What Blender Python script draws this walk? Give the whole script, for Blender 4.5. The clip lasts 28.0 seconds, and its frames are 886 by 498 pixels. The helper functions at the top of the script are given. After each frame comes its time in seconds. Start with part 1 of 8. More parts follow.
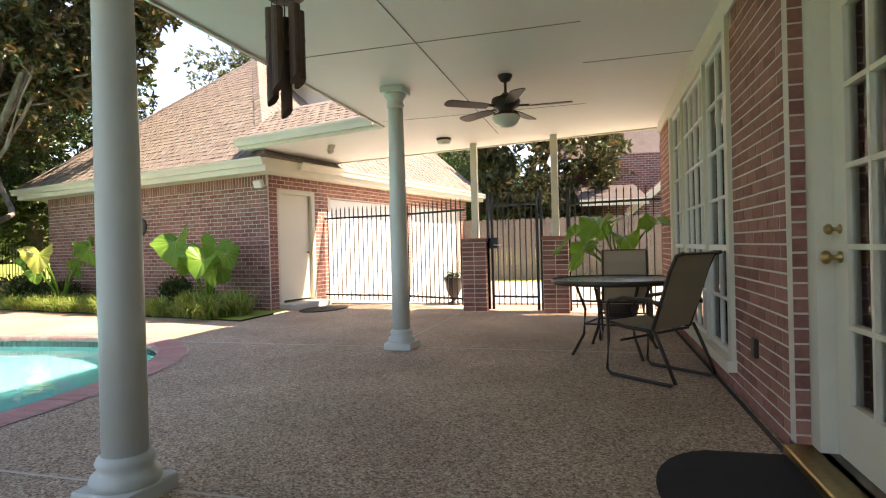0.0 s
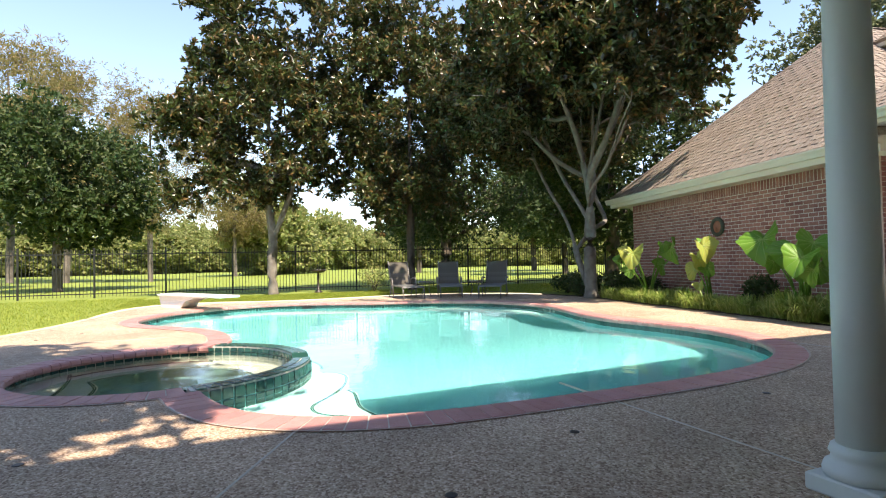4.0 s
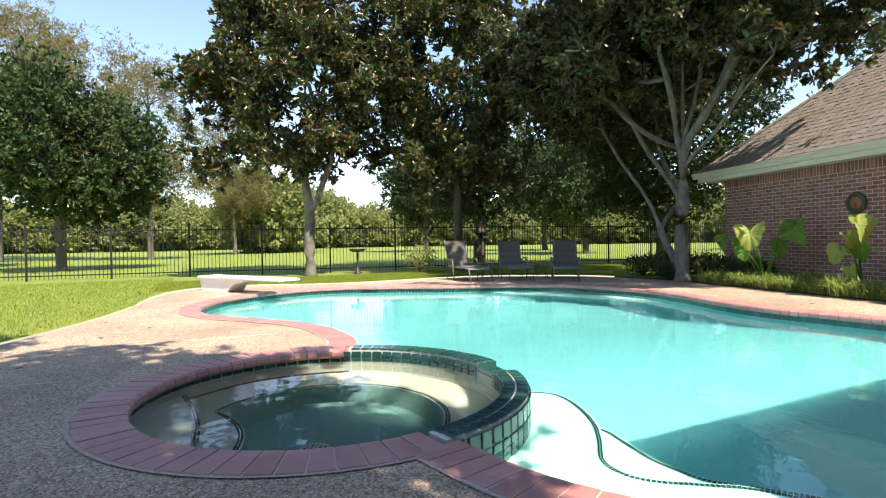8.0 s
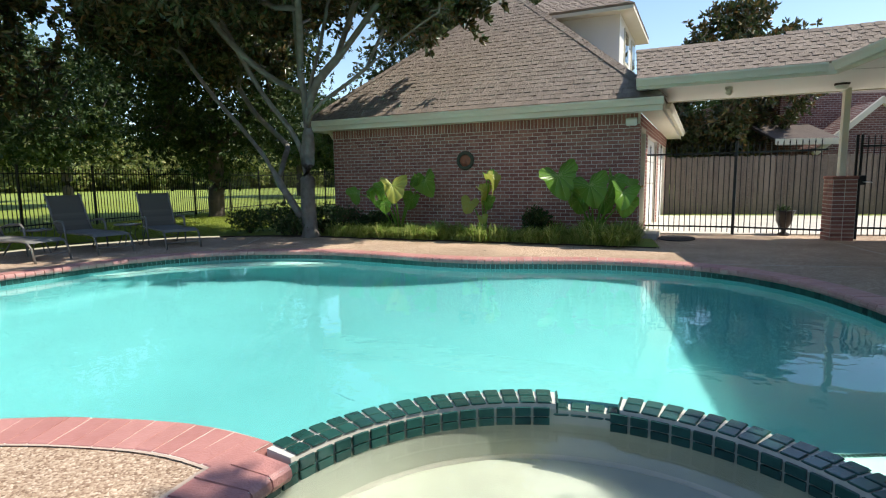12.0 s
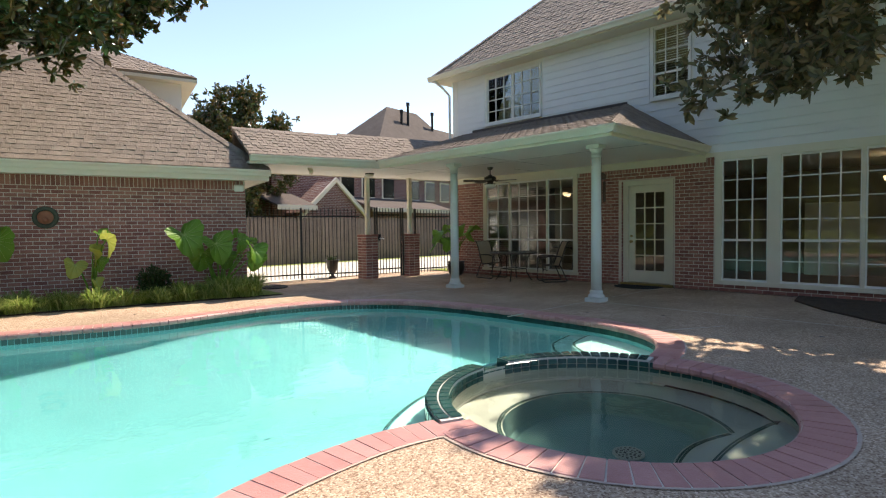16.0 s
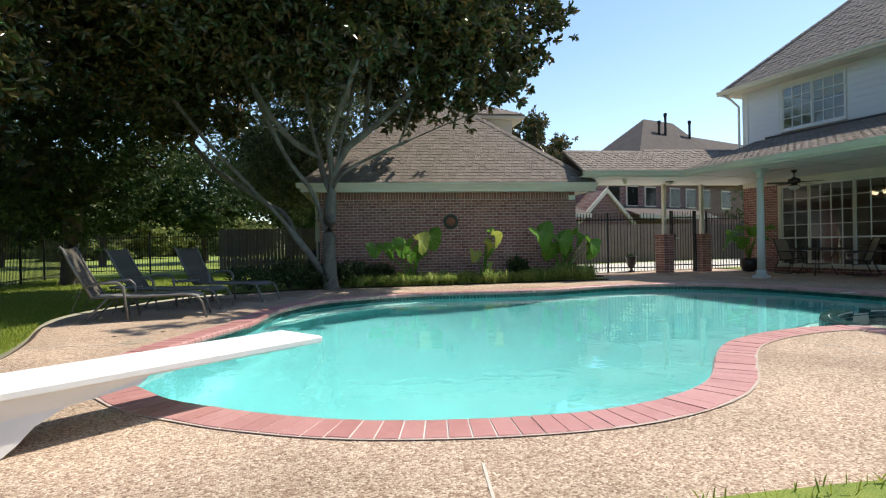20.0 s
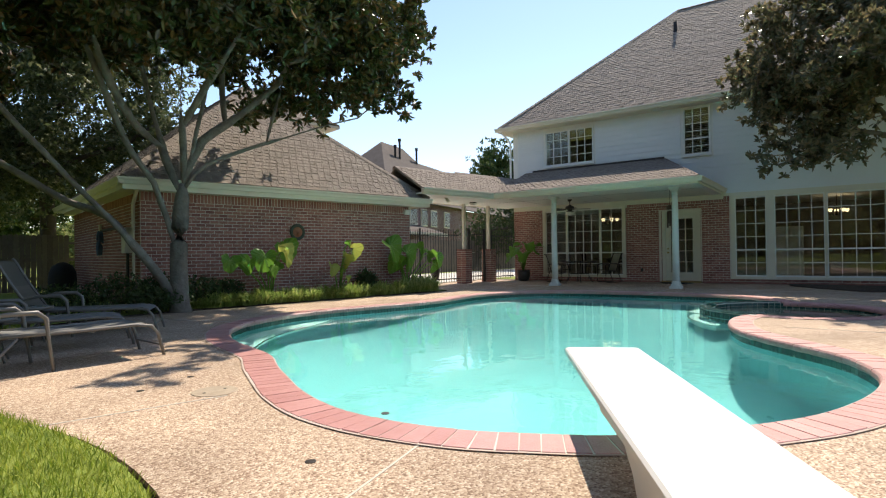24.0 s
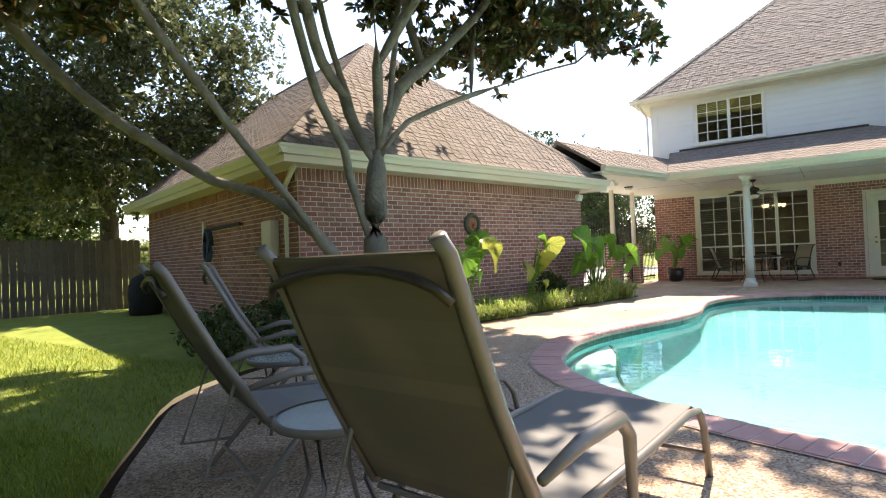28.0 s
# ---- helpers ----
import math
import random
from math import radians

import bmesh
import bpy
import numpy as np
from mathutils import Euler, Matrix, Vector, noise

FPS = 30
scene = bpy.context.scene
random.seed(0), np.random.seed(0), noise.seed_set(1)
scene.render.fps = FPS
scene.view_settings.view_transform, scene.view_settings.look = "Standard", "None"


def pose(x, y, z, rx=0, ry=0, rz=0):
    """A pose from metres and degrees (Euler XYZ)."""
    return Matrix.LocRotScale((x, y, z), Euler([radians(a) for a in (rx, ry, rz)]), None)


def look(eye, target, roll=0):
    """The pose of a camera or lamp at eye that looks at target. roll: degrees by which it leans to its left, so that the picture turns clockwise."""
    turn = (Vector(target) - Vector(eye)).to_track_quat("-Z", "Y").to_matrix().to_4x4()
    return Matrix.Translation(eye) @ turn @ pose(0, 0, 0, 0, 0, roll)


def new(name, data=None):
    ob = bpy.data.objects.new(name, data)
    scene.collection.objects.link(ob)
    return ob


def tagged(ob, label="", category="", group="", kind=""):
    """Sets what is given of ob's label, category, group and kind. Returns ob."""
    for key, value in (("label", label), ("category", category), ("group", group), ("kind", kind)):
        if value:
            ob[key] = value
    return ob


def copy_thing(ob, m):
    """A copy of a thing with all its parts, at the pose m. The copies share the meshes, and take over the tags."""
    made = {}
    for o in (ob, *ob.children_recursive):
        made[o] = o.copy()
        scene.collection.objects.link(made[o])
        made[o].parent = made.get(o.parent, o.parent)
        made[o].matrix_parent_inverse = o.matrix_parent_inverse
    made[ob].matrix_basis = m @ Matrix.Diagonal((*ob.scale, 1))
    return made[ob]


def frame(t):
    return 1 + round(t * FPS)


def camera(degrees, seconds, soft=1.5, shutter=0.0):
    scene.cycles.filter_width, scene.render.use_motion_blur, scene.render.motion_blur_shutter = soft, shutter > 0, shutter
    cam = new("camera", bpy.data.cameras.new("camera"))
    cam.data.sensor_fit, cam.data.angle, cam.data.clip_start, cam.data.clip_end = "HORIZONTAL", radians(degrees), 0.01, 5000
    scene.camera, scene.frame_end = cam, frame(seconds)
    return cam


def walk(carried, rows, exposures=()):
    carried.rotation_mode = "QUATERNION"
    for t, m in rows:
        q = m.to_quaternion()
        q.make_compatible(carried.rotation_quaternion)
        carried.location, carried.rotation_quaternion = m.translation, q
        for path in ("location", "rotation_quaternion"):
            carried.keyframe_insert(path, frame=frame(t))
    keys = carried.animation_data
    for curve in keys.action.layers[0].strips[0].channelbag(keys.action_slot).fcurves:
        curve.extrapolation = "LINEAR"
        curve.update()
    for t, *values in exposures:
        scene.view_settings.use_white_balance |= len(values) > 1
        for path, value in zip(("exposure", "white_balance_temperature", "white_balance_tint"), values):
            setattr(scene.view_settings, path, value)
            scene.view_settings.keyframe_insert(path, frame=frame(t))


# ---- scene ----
cam = camera(77.8, 28.0, soft=1.15)
PATH = [
    (0, (0.698, 0.779, 1.098), (0.160, 2.705, 1.088), -1.5),
    (0.5, (0.768, 0.659, 1.111), (-0.181, 2.419, 1.095), -1.2),
    (1, (0.708, 0.532, 1.117), (-0.523, 2.108, 1.098), -0.8),
    (1.5, (0.692, 0.388, 1.176), (-0.719, 1.805, 1.145), -0.9),
    (2, (0.631, 0.296, 1.181), (-0.902, 1.580, 1.157), -1.0),
    (2.1, (0.629, 0.262, 1.185), (-0.922, 1.525, 1.163), -1.1),
    (2.5, (0.627, 0.138, 1.229), (-1.003, 1.296, 1.210), -1.0),
    (3, (0.529, 0.096, 1.151), (-1.191, 1.117, 1.163), -0.8),
    (3.5, (0.318, 0.209, 1.087), (-1.482, 1.079, 1.105), -1.1),
    (4, (0.119, 0.276, 1.007), (-1.731, 1.034, 1.058), -1.2),
    (4.5, (-0.070, 0.293, 0.995), (-1.942, 0.995, 1.054), -1.1),
    (6.5, (-0.833, -0.113, 1.07), (-2.728, 0.527, 1.08), -0.6),
    (7, (-1.237, -0.427, 1.034), (-3.118, 0.254, 1.038), -0.7),
    (7.5, (-1.686, -0.8, 1.053), (-3.552, -0.08, 1.038), -0.6),
    (8, (-2.17, -1.094, 1.06), (-4.002, -0.292, 1.032), -0.9),
    (8.5, (-2.652, -1.386, 1.047), (-4.421, -0.455, 0.982), -0.8),
    (9, (-3.081, -1.577, 1.049), (-4.725, -0.443, 0.942), -0.8),
    (9.5, (-3.453, -1.767, 1.079), (-4.91, -0.407, 0.909), -1.0),
    (10, (-3.96, -1.928, 1.114), (-5.216, -0.386, 0.902), -0.6),
    (10.5, (-4.487, -1.969, 1.147), (-5.556, -0.298, 0.9), -0.7),
    (11, (-5.146, -1.987, 1.163), (-5.989, -0.192, 0.905), -0.6),
    (11.5, (-5.702, -1.986, 1.179), (-6.343, -0.109, 0.924), -0.7),
    (12, (-6.275, -1.93, 1.251), (-6.718, 0.004, 1.0), -0.8),
    (12.5, (-6.738, -1.982, 1.306), (-6.937, -0.005, 1.074), -1.0),
    (13, (-7.257, -2.06, 1.345), (-7.154, -0.073, 1.146), -0.7),
    (13.5, (-7.833, -2.141, 1.373), (-7.367, -0.203, 1.2), -0.6),
    (15.5, (-9.746, -2.409, 1.344), (-8.416, -0.918, 1.267), -0.6),
    (16, (-10.244, -2.518, 1.368), (-8.866, -1.071, 1.292), -0.7),
    (16.5, (-10.614, -2.813, 1.29), (-9.234, -1.367, 1.226), -0.9),
    (17, (-11.087, -3.023, 1.339), (-9.702, -1.582, 1.271), -1.0),
    (17.5, (-11.477, -3.375, 1.27), (-10.11, -1.917, 1.21), -1.1),
    (18, (-11.934, -3.608, 1.247), (-10.593, -2.126, 1.194), -0.9),
    (18.5, (-12.440, -3.780, 1.180), (-11.140, -2.261, 1.151), -1.0),
    (19, (-12.950, -3.890, 1.100), (-11.803, -2.251, 1.096), -1.6),
    (19.5, (-13.490, -4.020, 1.040), (-12.567, -2.246, 1.034), -0.9),
    (20, (-14.170, -3.920, 1.020), (-13.453, -2.053, 1.005), -1.1),
    (20.5, (-14.970, -3.730, 1.030), (-14.304, -1.844, 1.012), -1.5),
    (22.5, (-17.072, -2.471, 1.106), (-16.107, -0.719, 1.101), -1.6),
    (23, (-17.312, -1.881, 1.053), (-16.129, -0.269, 1.056), -1.4),
    (23.5, (-17.488, -1.404, 1.1), (-16.06, -0.003, 1.102), -1.0),
    (24, (-17.633, -0.905, 1.051), (-16.009, 0.262, 1.07), -0.8),
    (24.5, (-17.62, -0.259, 1.01), (-15.878, 0.724, 1.023), -0.6),
    (25, (-17.626, 0.398, 0.976), (-15.837, 1.292, 0.992), -0.5),
    (25.5, (-17.554, 1.09, 0.932), (-15.751, 1.955, 0.951), -0.6),
    (26, (-17.553, 1.826, 0.931), (-15.746, 2.684, 0.946), -0.6),
    (26.5, (-17.466, 2.529, 0.965), (-15.667, 3.403, 0.970), -0.8),
    (27, (-17.494, 3.224, 1.015), (-15.752, 4.207, 1.016), -1.6),
    (27.5, (-17.440, 3.905, 1.050), (-15.784, 5.027, 1.063), -2.0),
    (28, (-17.295, 4.547, 1.052), (-15.673, 5.716, 1.082), -2.3),
]
LIGHTNESS = [(0, 1.93, 8300, 23), (1.5, 1.7, 7800, 20), (3, 1.41, 7500, 18), (4.5, 1.26, 7300, 16), (7, 1.06, 7050, 13), (8, 1.07, 7000, 13), (10, 0.91, 6900, 12), (11, 0.66, 6650, 10), (13.5, 0.55, 6850, 10), (16, 0.86, 7400, 16), (18, 0.52, 6950, 12), (20, 0.44, 6600, 10), (23, 0.68, 7050, 12), (24, 0.6, 7050, 12), (25, 0.37, 6950, 10), (26, 0.36, 7250, 13), (27, 0.78, 7450, 14), (28, 1.66, 7650, 18)]
walk(cam, [(t, look(eye, target, roll)) for t, eye, target, roll in PATH], LIGHTNESS)

# ==== light ====
world = bpy.data.worlds.new("sky")
scene.world = world
world.use_nodes = True
wn = world.node_tree
sky = wn.nodes.new("ShaderNodeTexSky")
sky.sky_type = "NISHITA"
sky.sun_disc = False
SUN = Vector((0.75, 0.115, 1.0)).normalized()      # towards the sun
sky.sun_elevation = math.asin(SUN.z)
sky.sun_rotation = math.atan2(SUN.x, SUN.y)
sky.air_density, sky.dust_density, sky.ozone_density = 1.0, 0.15, 2.2
wn.links.new(sky.outputs[0], wn.nodes["Background"].inputs[0])
wn.nodes["Background"].inputs[1].default_value = 0.155
sun = new("sun", bpy.data.lights.new("sun", "SUN"))
sun.data.energy, sun.data.angle, sun.data.color = 4.6, radians(0.6), (1.0, 0.94, 0.84)
sun.matrix_world = look(SUN * 60, (0, 0, 0))

for x, y in ((3.3, 6.2), (4.1, -0.9)):                 # chandeliers indoors
    lamp = new("chandelier_lamp", bpy.data.lights.new("chandelier_lamp", "POINT"))
    lamp.data.energy, lamp.data.shadow_soft_size, lamp.data.color = 2.5, 0.2, (1.0, 0.8, 0.55)
    lamp.location = (x, y, 2.42)

# ==== materials ====


def mat(name, base, rough=0.6, metal=0.0, var=0.12, scale=6.0, bump=0.0, bscale=40.0, spec=0.5, island=0.0, obj=0.0, two=None, stain=0.0):
    """Principled material: two-scale noise over the base colour, optional relief, per-piece variation."""
    m = bpy.data.materials.new(name)
    m.use_nodes = True
    nt = m.node_tree
    N, L = nt.nodes, nt.links
    p = N["Principled BSDF"]
    p.inputs["Roughness"].default_value = rough
    p.inputs["Metallic"].default_value = metal
    p.inputs["Specular IOR Level"].default_value = spec
    co = N.new("ShaderNodeNewGeometry")
    n1 = N.new("ShaderNodeTexNoise")
    n1.inputs["Scale"].default_value = scale
    n1.inputs["Detail"].default_value = 6
    n2 = N.new("ShaderNodeTexNoise")
    n2.inputs["Scale"].default_value = scale * 0.17
    n2.inputs["Detail"].default_value = 3
    for n in (n1, n2):
        L.new(co.outputs["Position"], n.inputs["Vector"])
    add = N.new("ShaderNodeMath")
    add.operation = "ADD"
    L.new(n1.outputs[0], add.inputs[0])
    L.new(n2.outputs[0], add.inputs[1])
    last = add.outputs[0]
    src = None
    if island:
        src, k = co.outputs["Random Per Island"], island
    if obj:
        oi = N.new("ShaderNodeObjectInfo")
        src, k = oi.outputs["Random"], obj
    if src is not None:
        mul = N.new("ShaderNodeMath")
        mul.operation = "MULTIPLY_ADD"
        L.new(src, mul.inputs[0])
        mul.inputs[1].default_value = k
        L.new(last, mul.inputs[2])
        last = mul.outputs[0]
        mid = 1.0 + k / 2
    else:
        mid = 1.0
    rng = N.new("ShaderNodeMapRange")
    rng.inputs["From Min"].default_value = mid - 0.45 - 0.5 * max(island, obj)
    rng.inputs["From Max"].default_value = mid + 0.45 + 0.5 * max(island, obj)
    L.new(last, rng.inputs["Value"])
    mix = N.new("ShaderNodeMix")
    mix.data_type = "RGBA"
    c = Vector(base)
    second = Vector(two) if two else c * (1 + var)
    first = c if two else c * (1 - var)
    mix.inputs["A"].default_value = (*[min(1, max(0, v)) for v in first], 1)
    mix.inputs["B"].default_value = (*[min(1, max(0, v)) for v in second], 1)
    L.new(rng.outputs[0], mix.inputs["Factor"])
    out = mix.outputs["Result"]
    if stain:
        n3 = N.new("ShaderNodeTexNoise")
        n3.inputs["Scale"].default_value = 0.9
        n3.inputs["Detail"].default_value = 8
        n3.inputs["Roughness"].default_value = 0.65
        L.new(co.outputs["Position"], n3.inputs["Vector"])
        r3 = N.new("ShaderNodeMapRange")
        r3.inputs["From Min"].default_value, r3.inputs["From Max"].default_value = 0.5, 0.75
        r3.inputs["To Max"].default_value = stain
        L.new(n3.outputs[0], r3.inputs["Value"])
        m3 = N.new("ShaderNodeMix")
        m3.data_type = "RGBA"
        m3.blend_type = "MULTIPLY"
        m3.inputs["B"].default_value = (0.45, 0.4, 0.35, 1)
        L.new(r3.outputs[0], m3.inputs["Factor"])
        L.new(out, m3.inputs["A"])
        out = m3.outputs["Result"]
    L.new(out, p.inputs["Base Color"])
    if bump:
        b = N.new("ShaderNodeBump")
        b.inputs["Strength"].default_value = bump
        b.inputs["Distance"].default_value = 0.02
        n4 = N.new("ShaderNodeTexNoise")
        n4.inputs["Scale"].default_value = bscale
        n4.inputs["Detail"].default_value = 4
        L.new(co.outputs["Position"], n4.inputs["Vector"])
        L.new(n4.outputs[0], b.inputs["Height"])
        L.new(b.outputs[0], p.inputs["Normal"])
    return m


def aggregate_mat():
    """Exposed pebble aggregate: small stones of many tans in a paler binder."""
    m = bpy.data.materials.new("exposed_aggregate")
    m.use_nodes = True
    N, L = m.node_tree.nodes, m.node_tree.links
    p = N["Principled BSDF"]
    p.inputs["Roughness"].default_value = 0.8
    p.inputs["Specular IOR Level"].default_value = 0.2
    co = N.new("ShaderNodeNewGeometry")
    v = N.new("ShaderNodeTexVoronoi")
    v.inputs["Scale"].default_value = 88
    L.new(co.outputs["Position"], v.inputs["Vector"])
    ramp = N.new("ShaderNodeValToRGB")
    sep = N.new("ShaderNodeSeparateColor")
    L.new(v.outputs["Color"], sep.inputs[0])
    L.new(sep.outputs[0], ramp.inputs[0])
    el = ramp.color_ramp.elements
    el[0].position, el[0].color = 0.0, (0.225, 0.145, 0.097, 1)
    el[1].position, el[1].color = 1.0, (0.74, 0.60, 0.46, 1)
    for pos, col in ((0.22, (0.35, 0.237, 0.165, 1)), (0.5, (0.475, 0.35, 0.245, 1)), (0.8, (0.575, 0.445, 0.325, 1))):
        e = el.new(pos)
        e.color = col
    n = N.new("ShaderNodeTexNoise")
    n.inputs["Scale"].default_value = 0.8
    n.inputs["Detail"].default_value = 7
    L.new(co.outputs["Position"], n.inputs["Vector"])
    r = N.new("ShaderNodeMapRange")
    r.inputs["From Min"].default_value, r.inputs["From Max"].default_value = 0.3, 0.72
    r.inputs["To Min"].default_value, r.inputs["To Max"].default_value = 0.72, 1.12
    L.new(n.outputs[0], r.inputs["Value"])
    mul = N.new("ShaderNodeMix")
    mul.data_type, mul.blend_type = "RGBA", "MULTIPLY"
    mul.inputs["Factor"].default_value = 1
    L.new(ramp.outputs[0], mul.inputs["A"])
    L.new(r.outputs[0], mul.inputs["B"])
    L.new(mul.outputs["Result"], p.inputs["Base Color"])
    b = N.new("ShaderNodeBump")
    b.inputs["Strength"].default_value = 0.7
    b.inputs["Distance"].default_value = 0.006
    b.invert = True
    L.new(v.outputs["Distance"], b.inputs["Height"])
    L.new(b.outputs[0], p.inputs["Normal"])
    return m


def glass_mat(name, tint=(1, 1, 1), f0=1.45):
    m = bpy.data.materials.new(name)
    m.use_nodes = True
    N, L = m.node_tree.nodes, m.node_tree.links
    N.remove(N["Principled BSDF"])
    tr, gl, fr, mx = N.new("ShaderNodeBsdfTransparent"), N.new("ShaderNodeBsdfGlossy"), N.new("ShaderNodeFresnel"), N.new("ShaderNodeMixShader")
    tr.inputs[0].default_value = (*tint, 1)
    gl.inputs["Roughness"].default_value = 0.01
    fr.inputs[0].default_value = f0
    L.new(fr.outputs[0], mx.inputs[0])
    L.new(tr.outputs[0], mx.inputs[1])
    L.new(gl.outputs[0], mx.inputs[2])
    L.new(mx.outputs[0], N["Material Output"].inputs[0])
    return m


def water_mat(name, tint, ripple=0.05):
    m = bpy.data.materials.new(name)
    m.use_nodes = True
    N, L = m.node_tree.nodes, m.node_tree.links
    p = N["Principled BSDF"]
    p.inputs["Base Color"].default_value = (*tint, 1)
    p.inputs["Roughness"].default_value = 0.0
    p.inputs["IOR"].default_value = 1.33
    p.inputs["Transmission Weight"].default_value = 1.0
    co = N.new("ShaderNodeNewGeometry")
    n1, n2 = N.new("ShaderNodeTexNoise"), N.new("ShaderNodeTexNoise")
    n1.inputs["Scale"].default_value, n2.inputs["Scale"].default_value = 1.6, 7.0
    add = N.new("ShaderNodeMath")
    add.operation = "MULTIPLY_ADD"
    for n in (n1, n2):
        n.inputs["Detail"].default_value = 2
        L.new(co.outputs["Position"], n.inputs["Vector"])
    L.new(n2.outputs[0], add.inputs[0])
    add.inputs[1].default_value = 0.22
    L.new(n1.outputs[0], add.inputs[2])
    b = N.new("ShaderNodeBump")
    b.inputs["Strength"].default_value = ripple
    b.inputs["Distance"].default_value = 0.12
    L.new(add.outputs[0], b.inputs["Height"])
    L.new(b.outputs[0], p.inputs["Normal"])
    return m


def leaf_mat(name, top, under, gloss=0.35, trans=0.25, power=3.0, spec=0.3):
    """Leaf: face colour varies leaf by leaf; light passes through in part."""
    m = bpy.data.materials.new(name)
    m.use_nodes = True
    N, L = m.node_tree.nodes, m.node_tree.links
    p = N["Principled BSDF"]
    p.inputs["Roughness"].default_value = gloss
    p.inputs["Specular IOR Level"].default_value = spec
    g = N.new("ShaderNodeNewGeometry")
    mix = N.new("ShaderNodeMix")
    mix.data_type = "RGBA"
    mix.inputs["A"].default_value, mix.inputs["B"].default_value = (*top, 1), (*under, 1)
    pw = N.new("ShaderNodeMath")
    pw.operation = "POWER"
    pw.inputs[1].default_value = power
    L.new(g.outputs["Random Per Island"], pw.inputs[0])
    L.new(pw.outputs[0], mix.inputs["Factor"])
    L.new(mix.outputs["Result"], p.inputs["Base Color"])
    t = N.new("ShaderNodeBsdfTranslucent")
    L.new(mix.outputs["Result"], t.inputs[0])
    ms = N.new("ShaderNodeMixShader")
    ms.inputs[0].default_value = trans
    L.new(p.outputs[0], ms.inputs[1])
    L.new(t.outputs[0], ms.inputs[2])
    L.new(ms.outputs[0], N["Material Output"].inputs[0])
    return m


def lawn_mat():
    m = mat("lawn_grass", (0.13, 0.20, 0.024), 0.9, var=0.5, scale=9.0, bump=0.6, bscale=120, two=(0.28, 0.32, 0.05))
    return m


def course_brick_mat():
    """Far brickwork: dark red bricks in pale joints."""
    m = mat("far_brickwork", (0.14, 0.06, 0.05), 0.9, scale=4)
    N, L = m.node_tree.nodes, m.node_tree.links
    co, br, mp = N.new("ShaderNodeNewGeometry"), N.new("ShaderNodeTexBrick"), N.new("ShaderNodeMapping")
    mp.inputs["Rotation"].default_value = (radians(90), 0, 0)
    L.new(co.outputs["Position"], mp.inputs["Vector"])
    L.new(mp.outputs[0], br.inputs["Vector"])
    br.inputs["Scale"].default_value = 1.0
    br.inputs["Brick Width"].default_value, br.inputs["Row Height"].default_value, br.inputs["Mortar Size"].default_value = 0.203, 0.076, 0.008
    br.inputs["Color1"].default_value, br.inputs["Color2"].default_value, br.inputs["Mortar"].default_value = (0.12, 0.05, 0.045, 1), (0.20, 0.09, 0.075, 1), (0.36, 0.31, 0.28, 1)
    L.new(br.outputs["Color"], N["Principled BSDF"].inputs["Base Color"])
    return m


M_NBRICK = course_brick_mat()
M_DECK = aggregate_mat()
M_LAWN = lawn_mat()
M_BRICK = mat("red_brick", (0.16, 0.055, 0.045), 0.85, scale=25, bump=0.35, bscale=90, obj=0.8, two=(0.44, 0.205, 0.16))
M_BRICKF = mat("red_brick_field", (0.16, 0.055, 0.045), 0.85, scale=25, bump=0.35, bscale=90, island=0.8, two=(0.44, 0.205, 0.16))
M_MORTAR = mat("mortar", (0.62, 0.56, 0.48), 0.95, var=0.15, scale=18, bump=0.3, bscale=120)
M_COPE = mat("coping_brick", (0.42, 0.18, 0.16), 0.45, scale=20, bump=0.3, bscale=80, obj=0.7, two=(0.58, 0.30, 0.27), stain=0.3)
M_COPEF = mat("coping_brick_field", (0.42, 0.18, 0.16), 0.45, scale=20, bump=0.3, bscale=80, island=0.7, two=(0.58, 0.30, 0.27), stain=0.3)
M_TILE = mat("green_glazed_tile", (0.008, 0.03, 0.03), 0.15, scale=12, obj=0.7, two=(0.028, 0.11, 0.09))
M_TILEF = mat("green_glazed_tile_field", (0.008, 0.03, 0.03), 0.15, scale=12, island=0.7, two=(0.028, 0.11, 0.09))
M_GROUT = mat("pale_grout", (0.6, 0.58, 0.52), 0.9, var=0.1, scale=30)
M_PLASTER = mat("pool_plaster", (0.185, 0.445, 0.46), 0.8, var=0.08, scale=1.5)
M_PLASTERW = mat("white_pool_plaster", (0.58, 0.74, 0.71), 0.8, var=0.08, scale=2.5)
M_SPAPL = mat("spa_plaster", (0.42, 0.44, 0.37), 0.85, var=0.15, scale=3, stain=0.3)
M_WATER = water_mat("pool_water", (0.46, 0.95, 0.92), 0.055)
M_SPAW = water_mat("spa_water", (0.80, 0.93, 0.90), 0.06)
M_WHITE = mat("white_paint", (0.72, 0.72, 0.68), 0.5, var=0.05, scale=3, bump=0.05, stain=0.08)
M_CREAM = mat("cream_trim_paint", (0.66, 0.62, 0.50), 0.55, var=0.05, scale=3, stain=0.08)
M_CEIL = mat("ceiling_paint", (0.74, 0.73, 0.68), 0.5, var=0.04, scale=1.2)
M_SIDING = mat("siding_paint", (0.68, 0.70, 0.70), 0.55, var=0.05, scale=2, bump=0.08, bscale=25, obj=0.2)
M_COLUMN = mat("column_paint", (0.62, 0.66, 0.62), 0.45, var=0.05, scale=4, stain=0.15, bump=0.05)
M_SHINGLE = mat("asphalt_shingle", (0.15, 0.118, 0.095), 0.95, scale=45, bump=0.5, bscale=160, obj=0.5, two=(0.31, 0.26, 0.215))
